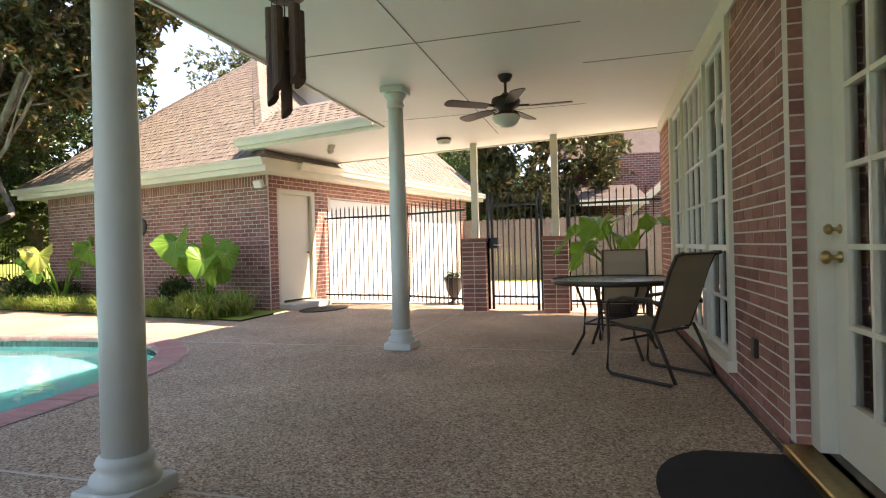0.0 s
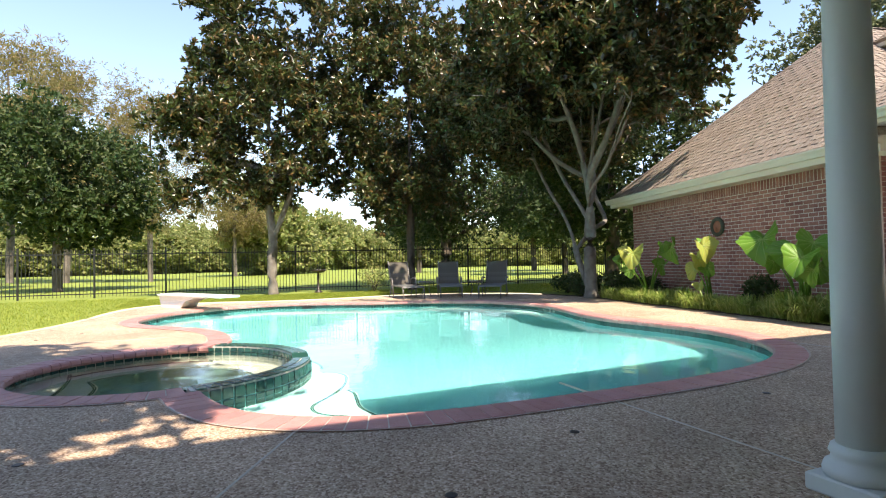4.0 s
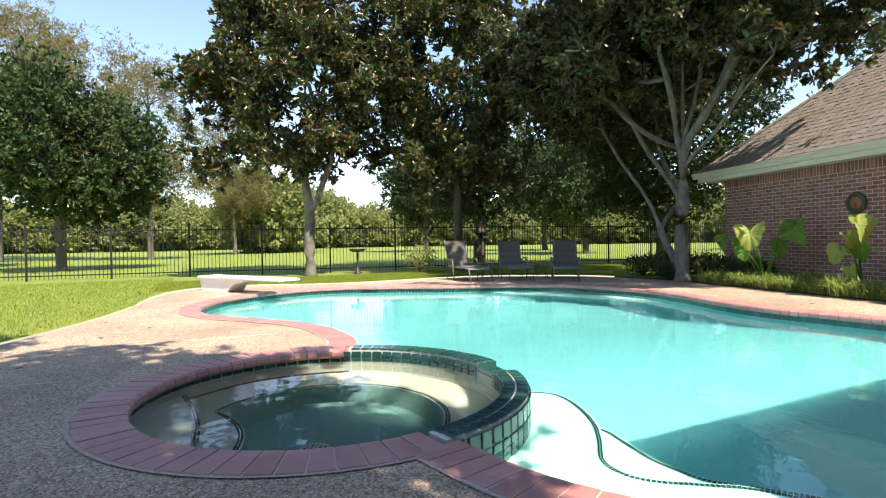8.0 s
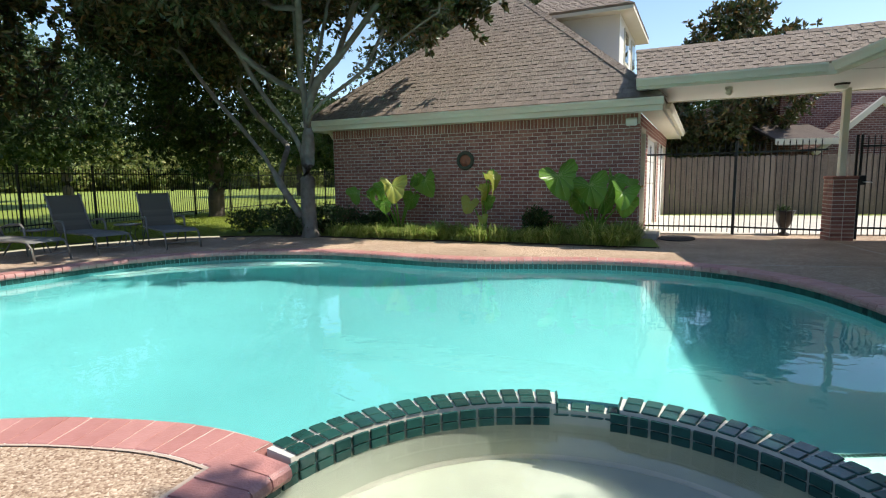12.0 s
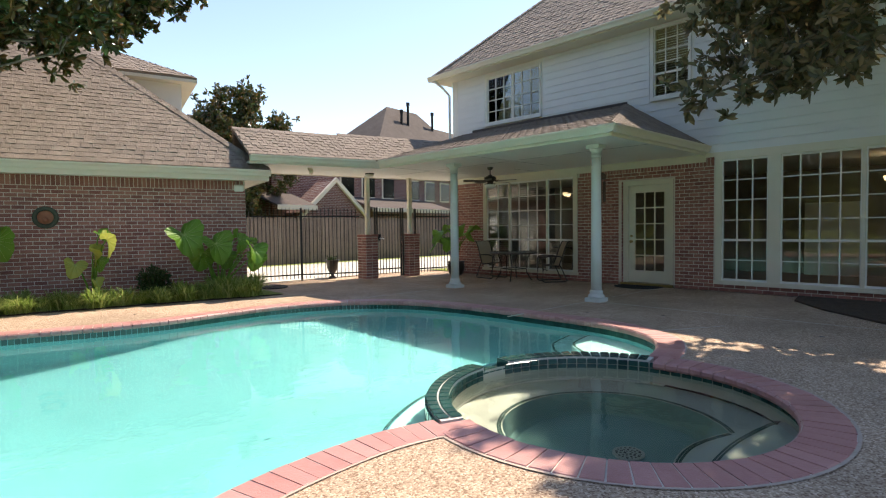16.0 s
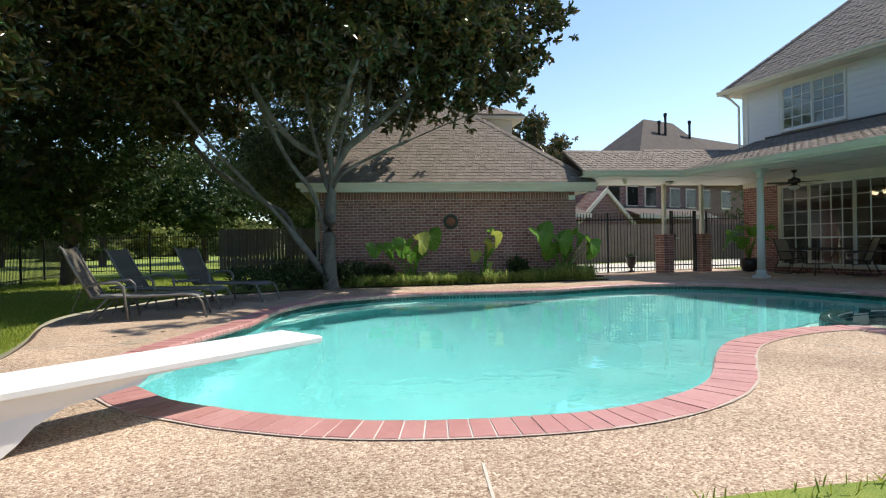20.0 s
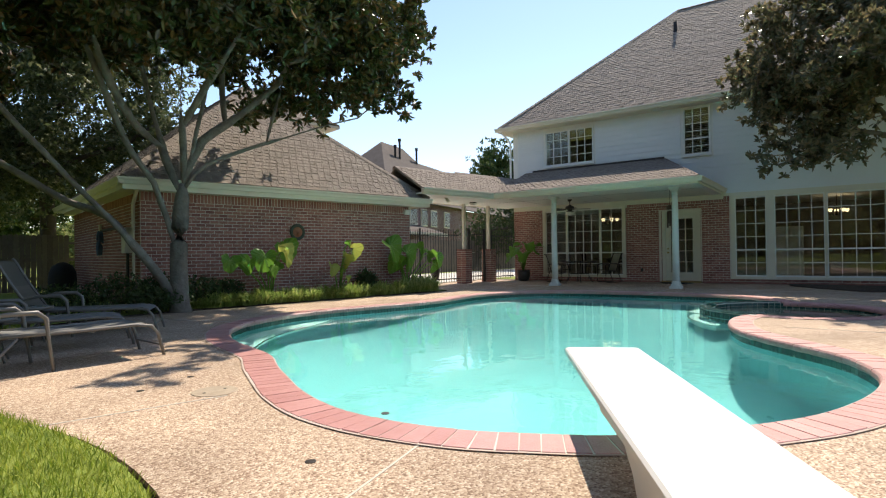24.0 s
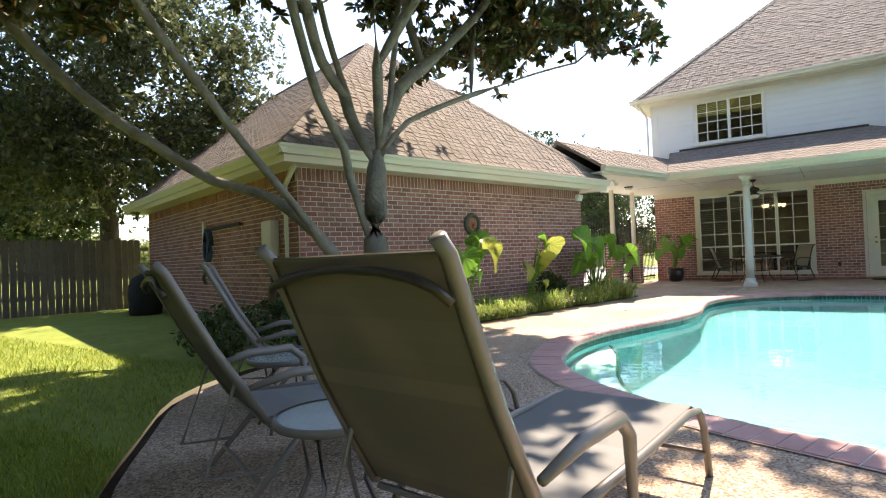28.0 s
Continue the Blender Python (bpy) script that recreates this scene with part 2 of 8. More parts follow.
M_SHINGLEF = mat("asphalt_shingle_field", (0.15, 0.118, 0.095), 0.95, scale=45, bump=0.5, bscale=160, island=0.5, two=(0.31, 0.26, 0.215))
M_IRON = mat("black_iron", (0.012, 0.012, 0.012), 0.45, var=0.2, scale=30, spec=0.4)
M_FENCEW = mat("weathered_cedar", (0.10, 0.08, 0.067), 0.9, scale=14, bump=0.4, bscale=60, obj=0.6, two=(0.215, 0.18, 0.15))
M_NROOF = mat("dark_brown_shingle", (0.06, 0.046, 0.04), 0.95, scale=12, bump=0.4, bscale=30, two=(0.11, 0.088, 0.078))
M_FENCEWF = mat("weathered_cedar_field", (0.10, 0.08, 0.067), 0.9, scale=14, bump=0.4, bscale=60, island=0.6, two=(0.215, 0.18, 0.15))
M_CONC = mat("driveway_concrete", (0.52, 0.49, 0.43), 0.85, var=0.12, scale=2, bump=0.2, bscale=60, stain=0.3)
M_GLASS = glass_mat("window_glass", (0.92, 0.95, 0.94), 1.5)
M_ROOM = mat("room_wall", (0.30, 0.27, 0.22), 0.9, var=0.05)
M_BARK = mat("pale_bark", (0.075, 0.062, 0.05), 0.95, scale=6, bump=1.0, bscale=22, two=(0.30, 0.275, 0.235), stain=0.5)
M_BARKD = mat("dark_bark", (0.05, 0.04, 0.032), 0.95, scale=9, bump=0.8, bscale=22, two=(0.13, 0.105, 0.08))
M_BARKM = mat("grey_brown_bark", (0.075, 0.062, 0.05), 0.95, scale=9, bump=0.8, bscale=26, two=(0.21, 0.185, 0.16))
M_SPAFL = mat("spa_floor_plaster", (0.15, 0.30, 0.27), 0.8, var=0.15, scale=3, stain=0.3)
M_MAGS = leaf_mat("small_magnolia_leaf", (0.11, 0.12, 0.06), (0.30, 0.22, 0.12), 0.33, 0.42, 2.0, 0.55)
M_PARK = leaf_mat("park_oak_leaf", (0.08, 0.11, 0.045), (0.23, 0.235, 0.115), 0.5, 0.35, 2.2)
M_MAG = leaf_mat("magnolia_leaf", (0.045, 0.075, 0.02), (0.21, 0.12, 0.045), 0.28, 0.2, 3.0, 0.55)
M_OAK = leaf_mat("oak_leaf", (0.035, 0.07, 0.02), (0.11, 0.13, 0.045), 0.5, 0.3)
M_CYP = leaf_mat("cypress_leaf", (0.20, 0.19, 0.07), (0.38, 0.27, 0.13), 0.7, 0.45)
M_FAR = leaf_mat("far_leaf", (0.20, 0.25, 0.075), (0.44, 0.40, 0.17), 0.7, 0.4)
M_EAR = leaf_mat("elephant_ear_leaf", (0.12, 0.29, 0.035), (0.22, 0.4, 0.07), 0.28, 0.45, 2.0)
# same leaf with sunlight put into its colour: a lighter yellow-green
M_EARSUN = leaf_mat("sunlit_ear_leaf", (0.28, 0.38, 0.06), (0.46, 0.46, 0.12), 0.3, 0.4, 1.0)
M_VEIN = leaf_mat("pale_leaf_vein", (0.34, 0.46, 0.14), (0.42, 0.5, 0.2), 0.4, 0.3)
M_LIR = leaf_mat("liriope_leaf", (0.20, 0.31, 0.06), (0.56, 0.60, 0.22), 0.4, 0.45, 2.0)
M_BLADE = leaf_mat("grass_blade", (0.16, 0.24, 0.025), (0.42, 0.44, 0.08), 0.6, 0.45, 1.6)
M_MULCH = mat("bark_mulch", (0.03, 0.022, 0.016), 0.95, scale=30, bump=1.0, bscale=70, two=(0.10, 0.07, 0.045))
M_BRONZE = mat("dark_bronze_paint", (0.035, 0.026, 0.02), 0.4, var=0.15, scale=20, spec=0.5)
M_SLING = leaf_mat("grey_sling_fabric", (0.215, 0.215, 0.20), (0.245, 0.24, 0.225), 0.7, 0.2)
M_SLINGB = leaf_mat("brown_grey_sling_fabric", (0.15, 0.135, 0.105), (0.19, 0.165, 0.13), 0.75, 0.3)
M_FRAME = mat("taupe_painted_aluminium", (0.16, 0.145, 0.125), 0.4, var=0.1, scale=20)
M_BOARD = mat("diving_board_white", (0.78, 0.76, 0.72), 0.6, var=0.04, scale=6, bump=0.15, bscale=220, stain=0.08)
M_CHIME = mat("dark_bamboo", (0.085, 0.048, 0.03), 0.55, var=0.3, scale=25)
M_BRASS = mat("worn_brass", (0.45, 0.33, 0.14), 0.35, 1.0, var=0.2, scale=30)
M_CHROME = mat("brushed_steel", (0.6, 0.6, 0.58), 0.3, 1.0, var=0.1)
M_BLACK = mat("black_rubber", (0.012, 0.012, 0.013), 0.85, var=0.3, scale=40, bump=0.3, bscale=200)
M_FROST = mat("frosted_glass", (0.75, 0.74, 0.68), 0.3, var=0.03)
M_LITSHADE = mat("lit_cream_glass", (0.8, 0.7, 0.5), 0.4, var=0.03)
M_LITSHADE.node_tree.nodes["Principled BSDF"].inputs["Emission Color"].default_value = (1.0, 0.75, 0.45, 1)
M_LITSHADE.node_tree.nodes["Principled BSDF"].inputs["Emission Strength"].default_value = 1.3
M_TERRA = mat("red_terracotta", (0.32, 0.13, 0.07), 0.8, var=0.2, scale=14)
M_GLAZE = mat("dark_glazed_pot", (0.03, 0.025, 0.022), 0.3, var=0.3, scale=10)
M_BLUE = mat("faded_blue_plastic", (0.05, 0.09, 0.16), 0.7, var=0.25, scale=12)
M_BLIND = mat("window_blind_slat", (0.66, 0.66, 0.62), 0.6, var=0.04)
M_TABLE = mat("pebbled_table_glass", (0.30, 0.36, 0.34), 0.15, var=0.08, scale=40, bump=0.2, bscale=90)
M_JOINT = mat("pale_control_joint", (0.55, 0.50, 0.42), 0.9, var=0.12, scale=30)
M_LID = mat("tan_hatch_lid", (0.40, 0.32, 0.23), 0.85, var=0.25, scale=14, bump=0.3, bscale=140, stain=0.3)
M_EDGE = mat("tan_edge_grout", (0.46, 0.37, 0.30), 0.9, var=0.2, scale=25)
M_SEAM = mat("grey_ceiling_seam", (0.2, 0.19, 0.17), 0.8, var=0.2, scale=8)
M_JOINTD = mat("dark_expansion_joint", (0.06, 0.05, 0.045), 0.9, var=0.2, scale=30)

# ==== mesh building ====


class G:
    """Gathers faces of one mesh."""

    def __init__(self):
        self.v, self.f = [], []

    def add(self, vs, fs, m=None):
        k = len(self.v)
        self.v += [tuple(m @ Vector(p)) for p in vs] if m is not None else [tuple(p) for p in vs]
        self.f += [tuple(i + k for i in f) for f in fs]
        return self

    def box(self, x0, y0, z0, x1, y1, z1, m=None):
        vs = [(x, y, z) for x in (x0, x1) for y in (y0, y1) for z in (z0, z1)]
        return self.add(vs, [(0, 1, 3, 2), (4, 6, 7, 5), (0, 4, 5, 1), (2, 3, 7, 6), (0, 2, 6, 4), (1, 5, 7, 3)], m)

    def bbox(self, x0, y0, z0, x1, y1, z1, b=0.01, m=None):
        """Box with chamfered upright edges and top rim."""
        ring = lambda e, z: [(x0 + e + b, y0 + e, z), (x1 - e - b, y0 + e, z), (x1 - e, y0 + e + b, z), (x1 - e, y1 - e - b, z),
                             (x1 - e - b, y1 - e, z), (x0 + e + b, y1 - e, z), (x0 + e, y1 - e - b, z), (x0 + e, y0 + e + b, z)]
        vs = ring(b, z0) + ring(0, z0 + b) + ring(0, z1 - b) + ring(b, z1)
        fs = [tuple(range(7, -1, -1)), tuple(range(24, 32))]
        for k in range(3):
            for i in range(8):
                j = (i + 1) % 8
                fs.append((k * 8 + i, k * 8 + j, k * 8 + 8 + j, k * 8 + 8 + i))
        return self.add(vs, fs, m)

    def tube(self, pts, rad, n=8, caps=True, m=None):
        """Round tube through points; rad is a number or one for each point."""
        pts = [Vector(p) for p in pts]
        rs = rad if isinstance(rad, (list, tuple)) else [rad] * len(pts)
        vs, fs = [], []
        up = Vector((0, 0, 1))
        for i, p in enumerate(pts):
            d = (pts[min(i + 1, len(pts) - 1)] - pts[max(i - 1, 0)]).normalized()
            a = d.cross(up)
            if a.length < 0.05:
                a = d.cross(Vector((1, 0, 0)))
            a.normalize()
            c = a.cross(d)
            for k in range(n):
                w = 2 * math.pi * k / n
                vs.append(p + (a * math.cos(w) + c * math.sin(w)) * rs[i])
        for i in range(len(pts) - 1):
            for k in range(n):
                j = (k + 1) % n
                fs.append((i * n + k, i * n + j, (i + 1) * n + j, (i + 1) * n + k))
        if caps:
            fs.append(tuple(range(n - 1, -1, -1)))
            fs.append(tuple(range((len(pts) - 1) * n, len(pts) * n)))
        return self.add(vs, fs, m)

    def lathe(self, prof, n=24, m=None, caps=True):
        """Turns a profile of (radius, height) about z."""
        vs, fs = [], []
        for r, z in prof:
            for k in range(n):
                w = 2 * math.pi * k / n
                vs.append((r * math.cos(w), r * math.sin(w), z))
        for i in range(len(prof) - 1):
            for k in range(n):
                j = (k + 1) % n
                fs.append((i * n + k, i * n + j, (i + 1) * n + j, (i + 1) * n + k))
        if caps:
            fs.append(tuple(range(n - 1, -1, -1)))
            fs.append(tuple(range((len(prof) - 1) * n, len(prof) * n)))
        return self.add(vs, fs, m)

    def prism(self, poly, z0, z1, m=None):
        n = len(poly)
        vs = [(x, y, z0) for x, y in poly] + [(x, y, z1) for x, y in poly]
        fs = [tuple(range(n - 1, -1, -1)), tuple(range(n, 2 * n))]
        fs += [(i, (i + 1) % n, n + (i + 1) % n, n + i) for i in range(n)]
        return self.add(vs, fs, m)

    def slab(self, corners, thick):
        """A plate under a planar polygon of 3D corners."""
        c = [Vector(p) for p in corners]
        nrm = (c[1] - c[0]).cross(c[2] - c[0]).normalized()
        if nrm.z < 0:
            c.reverse()
            nrm = -nrm
        n = len(c)
        vs = c + [p - nrm * thick for p in c]
        fs = [tuple(range(n)), tuple(range(2 * n - 1, n - 1, -1))]
        fs += [(i, n + i, n + (i + 1) % n, (i + 1) % n) for i in range(n)]
        return self.add(vs, fs)

    def mesh(self, name, material, smooth=False):
        me = bpy.data.meshes.new(name)
        me.from_pydata(self.v, [], self.f)
        if smooth:
            me.shade_smooth()
        me.materials.append(material)
        return me


def part(name, g, material, parent, label="", smooth=False, m=None):
    """One mesh object under a thing or a part."""
    ob = new(name, g.mesh(name, material, smooth) if isinstance(g, G) else g)
    ob.parent = parent
    if m is not None:
        ob.matrix_basis = m
    if label:
        ob["label"] = label
    return ob


def thing(name, m, label, category, group="", kind=""):
    ob = new(name)
    ob.empty_display_size = 0.2
    ob.matrix_basis = m
    return tagged(ob, label, category, group, kind)


def single(name, g, material, label, category, group="", kind="", smooth=False, m=None):
    ob = new(name, g.mesh(name, material, smooth))
    if m is not None:
        ob.matrix_basis = m
    return tagged(ob, label, category, group, kind)


def setting(name, g, material, label, category, smooth=False):
    return single(name, g, material, label, category, kind="structure", smooth=smooth)


def pieces(parent, name, shapes, places, m_obj, m_field, near, cap=300):
    """Places many alike pieces under parent. places: (shape index, matrix). Those nearest to the plan point near are objects that share
    their mesh; the rest is joined into one mesh."""
    near = Vector(near)
    order = sorted(range(len(places)), key=lambda i: (places[i][1].translation - near).length_squared)
    meshes = [s.mesh(name, m_obj) for s in shapes]
    for i in order[:cap]:
        s, m = places[i]
        ob = new(name, meshes[s])
        ob.parent = parent
        ob.matrix_basis = m
    if len(order) > cap:
        g = G()
        for i in order[cap:]:
            s, m = places[i]
            g.add(shapes[s].v, shapes[s].f, m)
        ob = part(name + "_field", g, m_field, parent)
        ob["kind"] = "stuff"


def spline(pts, step=0.1, closed=False):
    """Even points along a smooth curve through plan points."""
    p = [Vector(q) for q in pts]
    n = len(p)
    fine = []
    for i in range(n if closed else n - 1):
        a, b, c, d = (p[(i - 1) % n], p[i], p[(i + 1) % n], p[(i + 2) % n]) if closed else (p[max(i - 1, 0)], p[i], p[i + 1], p[min(i + 2, n - 1)])
        for k in range(12):
            t = k / 12
            fine.append(0.5 * ((2 * b) + (c - a) * t + (2 * a - 5 * b + 4 * c - d) * t * t + (3 * b - a - 3 * c + d) * t ** 3))
    if not closed:
        fine.append(p[-1])
    else:
        fine.append(fine[0])
    total = sum((fine[i + 1] - fine[i]).length for i in range(len(fine) - 1))
    m = max(3, round(total / step))
    out, acc, k = [], 0.0, 0
    for j in range(m if closed else m + 1):
        s = total * j / m
        while k < len(fine) - 2 and acc + (fine[k + 1] - fine[k]).length < s:
            acc += (fine[k + 1] - fine[k]).length
            k += 1
        seg = (fine[k + 1] - fine[k]).length
        out.append(fine[k].lerp(fine[k + 1], min(1, (s - acc) / seg if seg else 0)))
    return out


def offset(path, d, closed=False):
    """Moves a plan path sideways, to its right for d > 0."""
    n, out = len(path), []
    for i in range(n):
        a, b = (path[(i - 1) % n], path[(i + 1) % n]) if closed else (path[max(i - 1, 0)], path[min(i + 1, n - 1)])
        t = (b - a).normalized()
        out.append(path[i] + Vector((t.y, -t.x)) * d)
    return out


def sheet(name, loops, z, material):
    """Flat sheet bounded by the first loop, with the others as holes."""
    bm = bmesh.new()
    edges = []
    for lp in loops:
        vs = [bm.verts.new((q[0], q[1], z)) for q in lp]
        edges += [bm.edges.new((vs[i], vs[(i + 1) % len(vs)])) for i in range(len(vs))]
    bmesh.ops.triangle_fill(bm, use_beauty=True, use_dissolve=False, edges=edges)
    for f in bm.faces:
        if f.normal.z < 0:
            f.normal_flip()
    me = bpy.data.meshes.new(name)
    bm.to_mesh(me)
    bm.free()
    me.materials.append(material)
    return new(name, me)


# ==== plan ====
V2 = lambda x, y: Vector((x, y))
WATER = -0.13
SPA_C, SPA_IN, SPA_OUT = V2(-6.25, -0.28), 1.31, 1.5
POOL = [(-4.78, 0.1), (-4.26, 0.25), (-3.85, 0.5), (-3.55, 0.9), (-3.38, 1.4), (-3.33, 1.9), (-3.32, 2.6), (-3.33, 3.4), (-3.4, 4.3), (-3.63, 5.2), (-4.13, 5.95), (-4.9, 6.42),
        (-5.75, 6.62), (-6.67, 6.57), (-7.56, 6.47), (-8.45, 6.58), (-9.4, 6.86), (-10.4, 7.1), (-11.3, 7.1), (-12.3, 6.8), (-12.97, 6.28), (-13.42, 5.61),
        (-13.66, 5.06), (-13.8, 4.6), (-14.0, 4.0), (-14.32, 3.47), (-14.6, 2.95), (-14.83, 2.5), (-15.0, 2.02), (-15.05, 1.64), (-15.03, 1.3), (-14.94, 0.88), (-14.79, 0.55), (-14.6, 0.2), (-14.33, -0.1),
        (-14.03, -0.4), (-13.53, -0.77), (-12.92, -1.03), (-12.3, -1.18), (-11.8, -1.19), (-11.28, -1.07), (-10.83, -0.83), (-10.25, -0.34), (-9.8, 0.0), (-9.4, 0.2), (-8.9, 0.34), (-8.35, 0.4), (-7.98, 0.38), (-7.66, 0.3)]
COPE_W = 0.275
EDGE = spline([V2(*p) for p in POOL], 0.122)                       # pool side of the coping, anticlockwise
A0, A1 = math.atan2(EDGE[0].y - SPA_C.y, EDGE[0].x - SPA_C.x), math.atan2(EDGE[-1].y - SPA_C.y, EDGE[-1].x - SPA_C.x)


def arc(c, r, a0, a1, n):
    return [V2(c.x + r * math.cos(a0 + (a1 - a0) * i / n), c.y + r * math.sin(a0 + (a1 - a0) * i / n)) for i in range(n + 1)]


BASIN = EDGE + arc(SPA_C, SPA_OUT, A1, A0, 40)[1:-1]
HOLE = offset(EDGE, 0.16)[2:-2] + arc(SPA_C, SPA_IN + 0.14, A1, A0 + 2 * math.pi, 60)[3:-3]
DECK = [V2(*p) for p in [(1.75, 10.75), (-4.6, 10.75), (-4.7, 8.2), (-7.5, 8.75), (-10, 9.2), (-12.3, 9.6), (-13.9, 9.3), (-14.9, 8.9), (-15.62, 8.05), (-16.25, 7.15), (-16.6, 6.15),
        (-16.6, 5.1), (-16.36, 3.7), (-16.26, 2.5), (-16.38, 1.6), (-16.59, 1.0), (-16.78, 0.7), (-16.95, -0.1), (-16.8, -1.05), (-16.1, -1.65), (-14.8, -2.0), (-13.5, -2.15),
        (-12.0, -2.4), (-10.8, -2.72), (-9.3, -3.3), (-8.0, -4.2), (-6.2, -6.2), (-4, -8), (1.75, -9)]]
DECK = DECK[:3] + [p for p in spline(DECK[3:-1], 0.35)] + DECK[-1:]

# ==== ground ====
def grown(poly, d):
    """The same outline set outwards by d where it borders the lawn."""
    out = []
    for i, q in enumerate(poly):
        e = (poly[(i + 1) % len(poly)] - poly[i - 1]).normalized()
        out.append(q + V2(e.y, -e.x) * (d if q.x < -13.5 else 0.003))
    return out


LAWN_EDGE = grown(DECK, 0.045)
lawn = sheet("ground", [[V2(-500, -500), V2(500, -500), V2(500, 500), V2(-500, 500)], LAWN_EDGE], 0.025, M_LAWN)
soil = sheet("soil_trench", [grown(DECK, 0.07), DECK], -0.03, M_MULCH)
tagged(soil, "dark soil trench between lawn and pool deck", "soil", kind="structure")
tagged(lawn, "mown green lawn reaching to the parkland beyond the fence", "lawn", kind="structure")
deck = sheet("pavement", [DECK, HOLE], 0.0, M_DECK)
tagged(deck, "tan exposed-aggregate concrete pool deck with fine joints", "pool deck", kind="structure")
g = G()
n = len(DECK)
g.add([(p.x, p.y, 0.0) for p in DECK] + [(p.x, p.y, -0.2) for p in DECK], [(i, (i + 1) % n, n + (i + 1) % n, n + i) for i in range(n)])
part("deck_edge", g, M_DECK, deck)


def strip(name, a, b, w, z, material, parent):
    a, b = Vector(a), Vector(b)
    t = (b - a).normalized()
    s = V2(-t.y, t.x) * w / 2
    g = G().prism([a - s, b - s, b + s, a + s], z - 0.012, z)
    return part(name, g, material, parent)


for a, b in (((-3.75, 2.88), (1.6, 2.88)), ((-4.3, 6.45), (1.6, 6.5)), ((-1.5, 6.6), (-1.47, 9.5)), ((-1.4, 2.88), (-1.4, -6)), ((-3.5, 0.78), (-2.4, 0.2)), ((-8.9, -0.3), (-8.95, -3.6)),
             ((-15.2, 1.0), (-16.6, 0.7)), ((-7.3, -1.9), (-7.6, -4.5)), ((-13.1, -1.6), (-13.4, -2.5)), ((-15.2, 2.88), (-16.3, 3.2)),
             ((-12.4, 7.15), (-13.1, 9.4))):
    strip("control_joint", a, b, 0.014, 0.003, M_JOINT, deck)
strip("expansion_joint", (1.6, -3), (1.6, 9.6), 0.03, 0.003, M_JOINTD, deck)
drive = single("driveway", G().box(-4.9, 10.75, -0.2, 16, 16.55, 0.028), M_CONC, "pale sunlit concrete driveway behind the gate", "driveway", kind="structure")

# ==== pool ====
CEN = V2(-9.3, 3.0)


def floor_z(p):
    t = min(1, max(0, (-6.0 - p.x) / 5.5))
    t = t * t * (3 - 2 * t)
    return -0.88 - 1.15 * t


g = G()
n = len(BASIN)
levels = [(1.0, 0.0), (0.997, 0.8), (0.985, 0.93), (0.955, 0.99), (0.9, 1.0), (0.7, 1.0), (0.5, 1.0), (0.28, 1.0), (0.1, 1.0)]
vs, fs = [], []
for s, w in levels:
    for p in BASIN:
        q = CEN + (p - CEN) * s
        vs.append((q.x, q.y, -0.03 + (floor_z(q) + 0.03) * w))
vs.append((CEN.x, CEN.y, floor_z(CEN)))
for k in range(len(levels) - 1):
    fs += [(k * n + i, k * n + n + i, k * n + n + (i + 1) % n, k * n + (i + 1) % n) for i in range(n)]
k = (len(levels) - 1) * n
fs += [(k + i, len(vs) - 1, k + (i + 1) % n) for i in range(n)]
pool = new("swimming_pool", G().add(vs, fs).mesh("pool_basin", M_PLASTER, True))
tagged(pool, "freeform swimming pool with turquoise plaster, brick coping and green tile band", "swimming pool", kind="structure")
water = sheet("water", [[p for p in BASIN]], WATER, M_WATER)
water.visible_shadow = False
tagged(water, "clear turquoise pool water with faint ripples", "pool water", kind="structure")
# ledges below the water
ledge = spline([V2(-6.12, 1.3), V2(-6.0, 1.5), V2(-5.8, 1.56), V2(-5.5, 1.5), V2(-5.2, 1.38), V2(-4.95, 1.22), V2(-4.72, 1.05), V2(-4.55, 1.03), V2(-4.42, 1.1), V2(-4.28, 1.28), V2(-4.1, 1.5), V2(-3.85, 1.64), V2(-3.28, 1.74)], 0.06)
corner = [V2(-3.28, 0.4), V2(-4.2, 0.1), V2(-4.8, 0.05)] + arc(SPA_C, SPA_OUT - 0.04, radians(16), radians(86), 12)
part("step_upper", G().prism(list(ledge) + corner, -0.95, -0.4), M_PLASTERW, pool, "white underwater step", m=None)
ledge2 = spline([V2(-5.6, 1.42), V2(-5.3, 1.52), V2(-5.04, 1.5), V2(-4.78, 1.47), V2(-4.58, 1.5), V2(-4.4, 1.56), V2(-4.2, 1.75), V2(-3.9, 1.95), V2(-3.28, 2.08)], 0.06)
part("step_lower", G().prism(list(ledge2) + corner, -0.97, -0.64), M_PLASTERW, pool)
nw = spline([V2(-13.66, 5.15), V2(-13.25, 5.35), V2(-13.05, 5.6), V2(-12.54, 6.03), V2(-11.92, 6.38), V2(-11.34, 6.58), V2(-10.8, 6.76), V2(-10.2, 7.06)], 0.06)
nwc = [V2(-11.0, 7.04), V2(-11.5, 6.97), V2(-12.2, 6.7), V2(-13.0, 6.1), V2(-13.5, 5.3)]
part("corner_bench", G().prism(list(nw) + nwc, -0.75, -0.46), M_PLASTERW, pool)


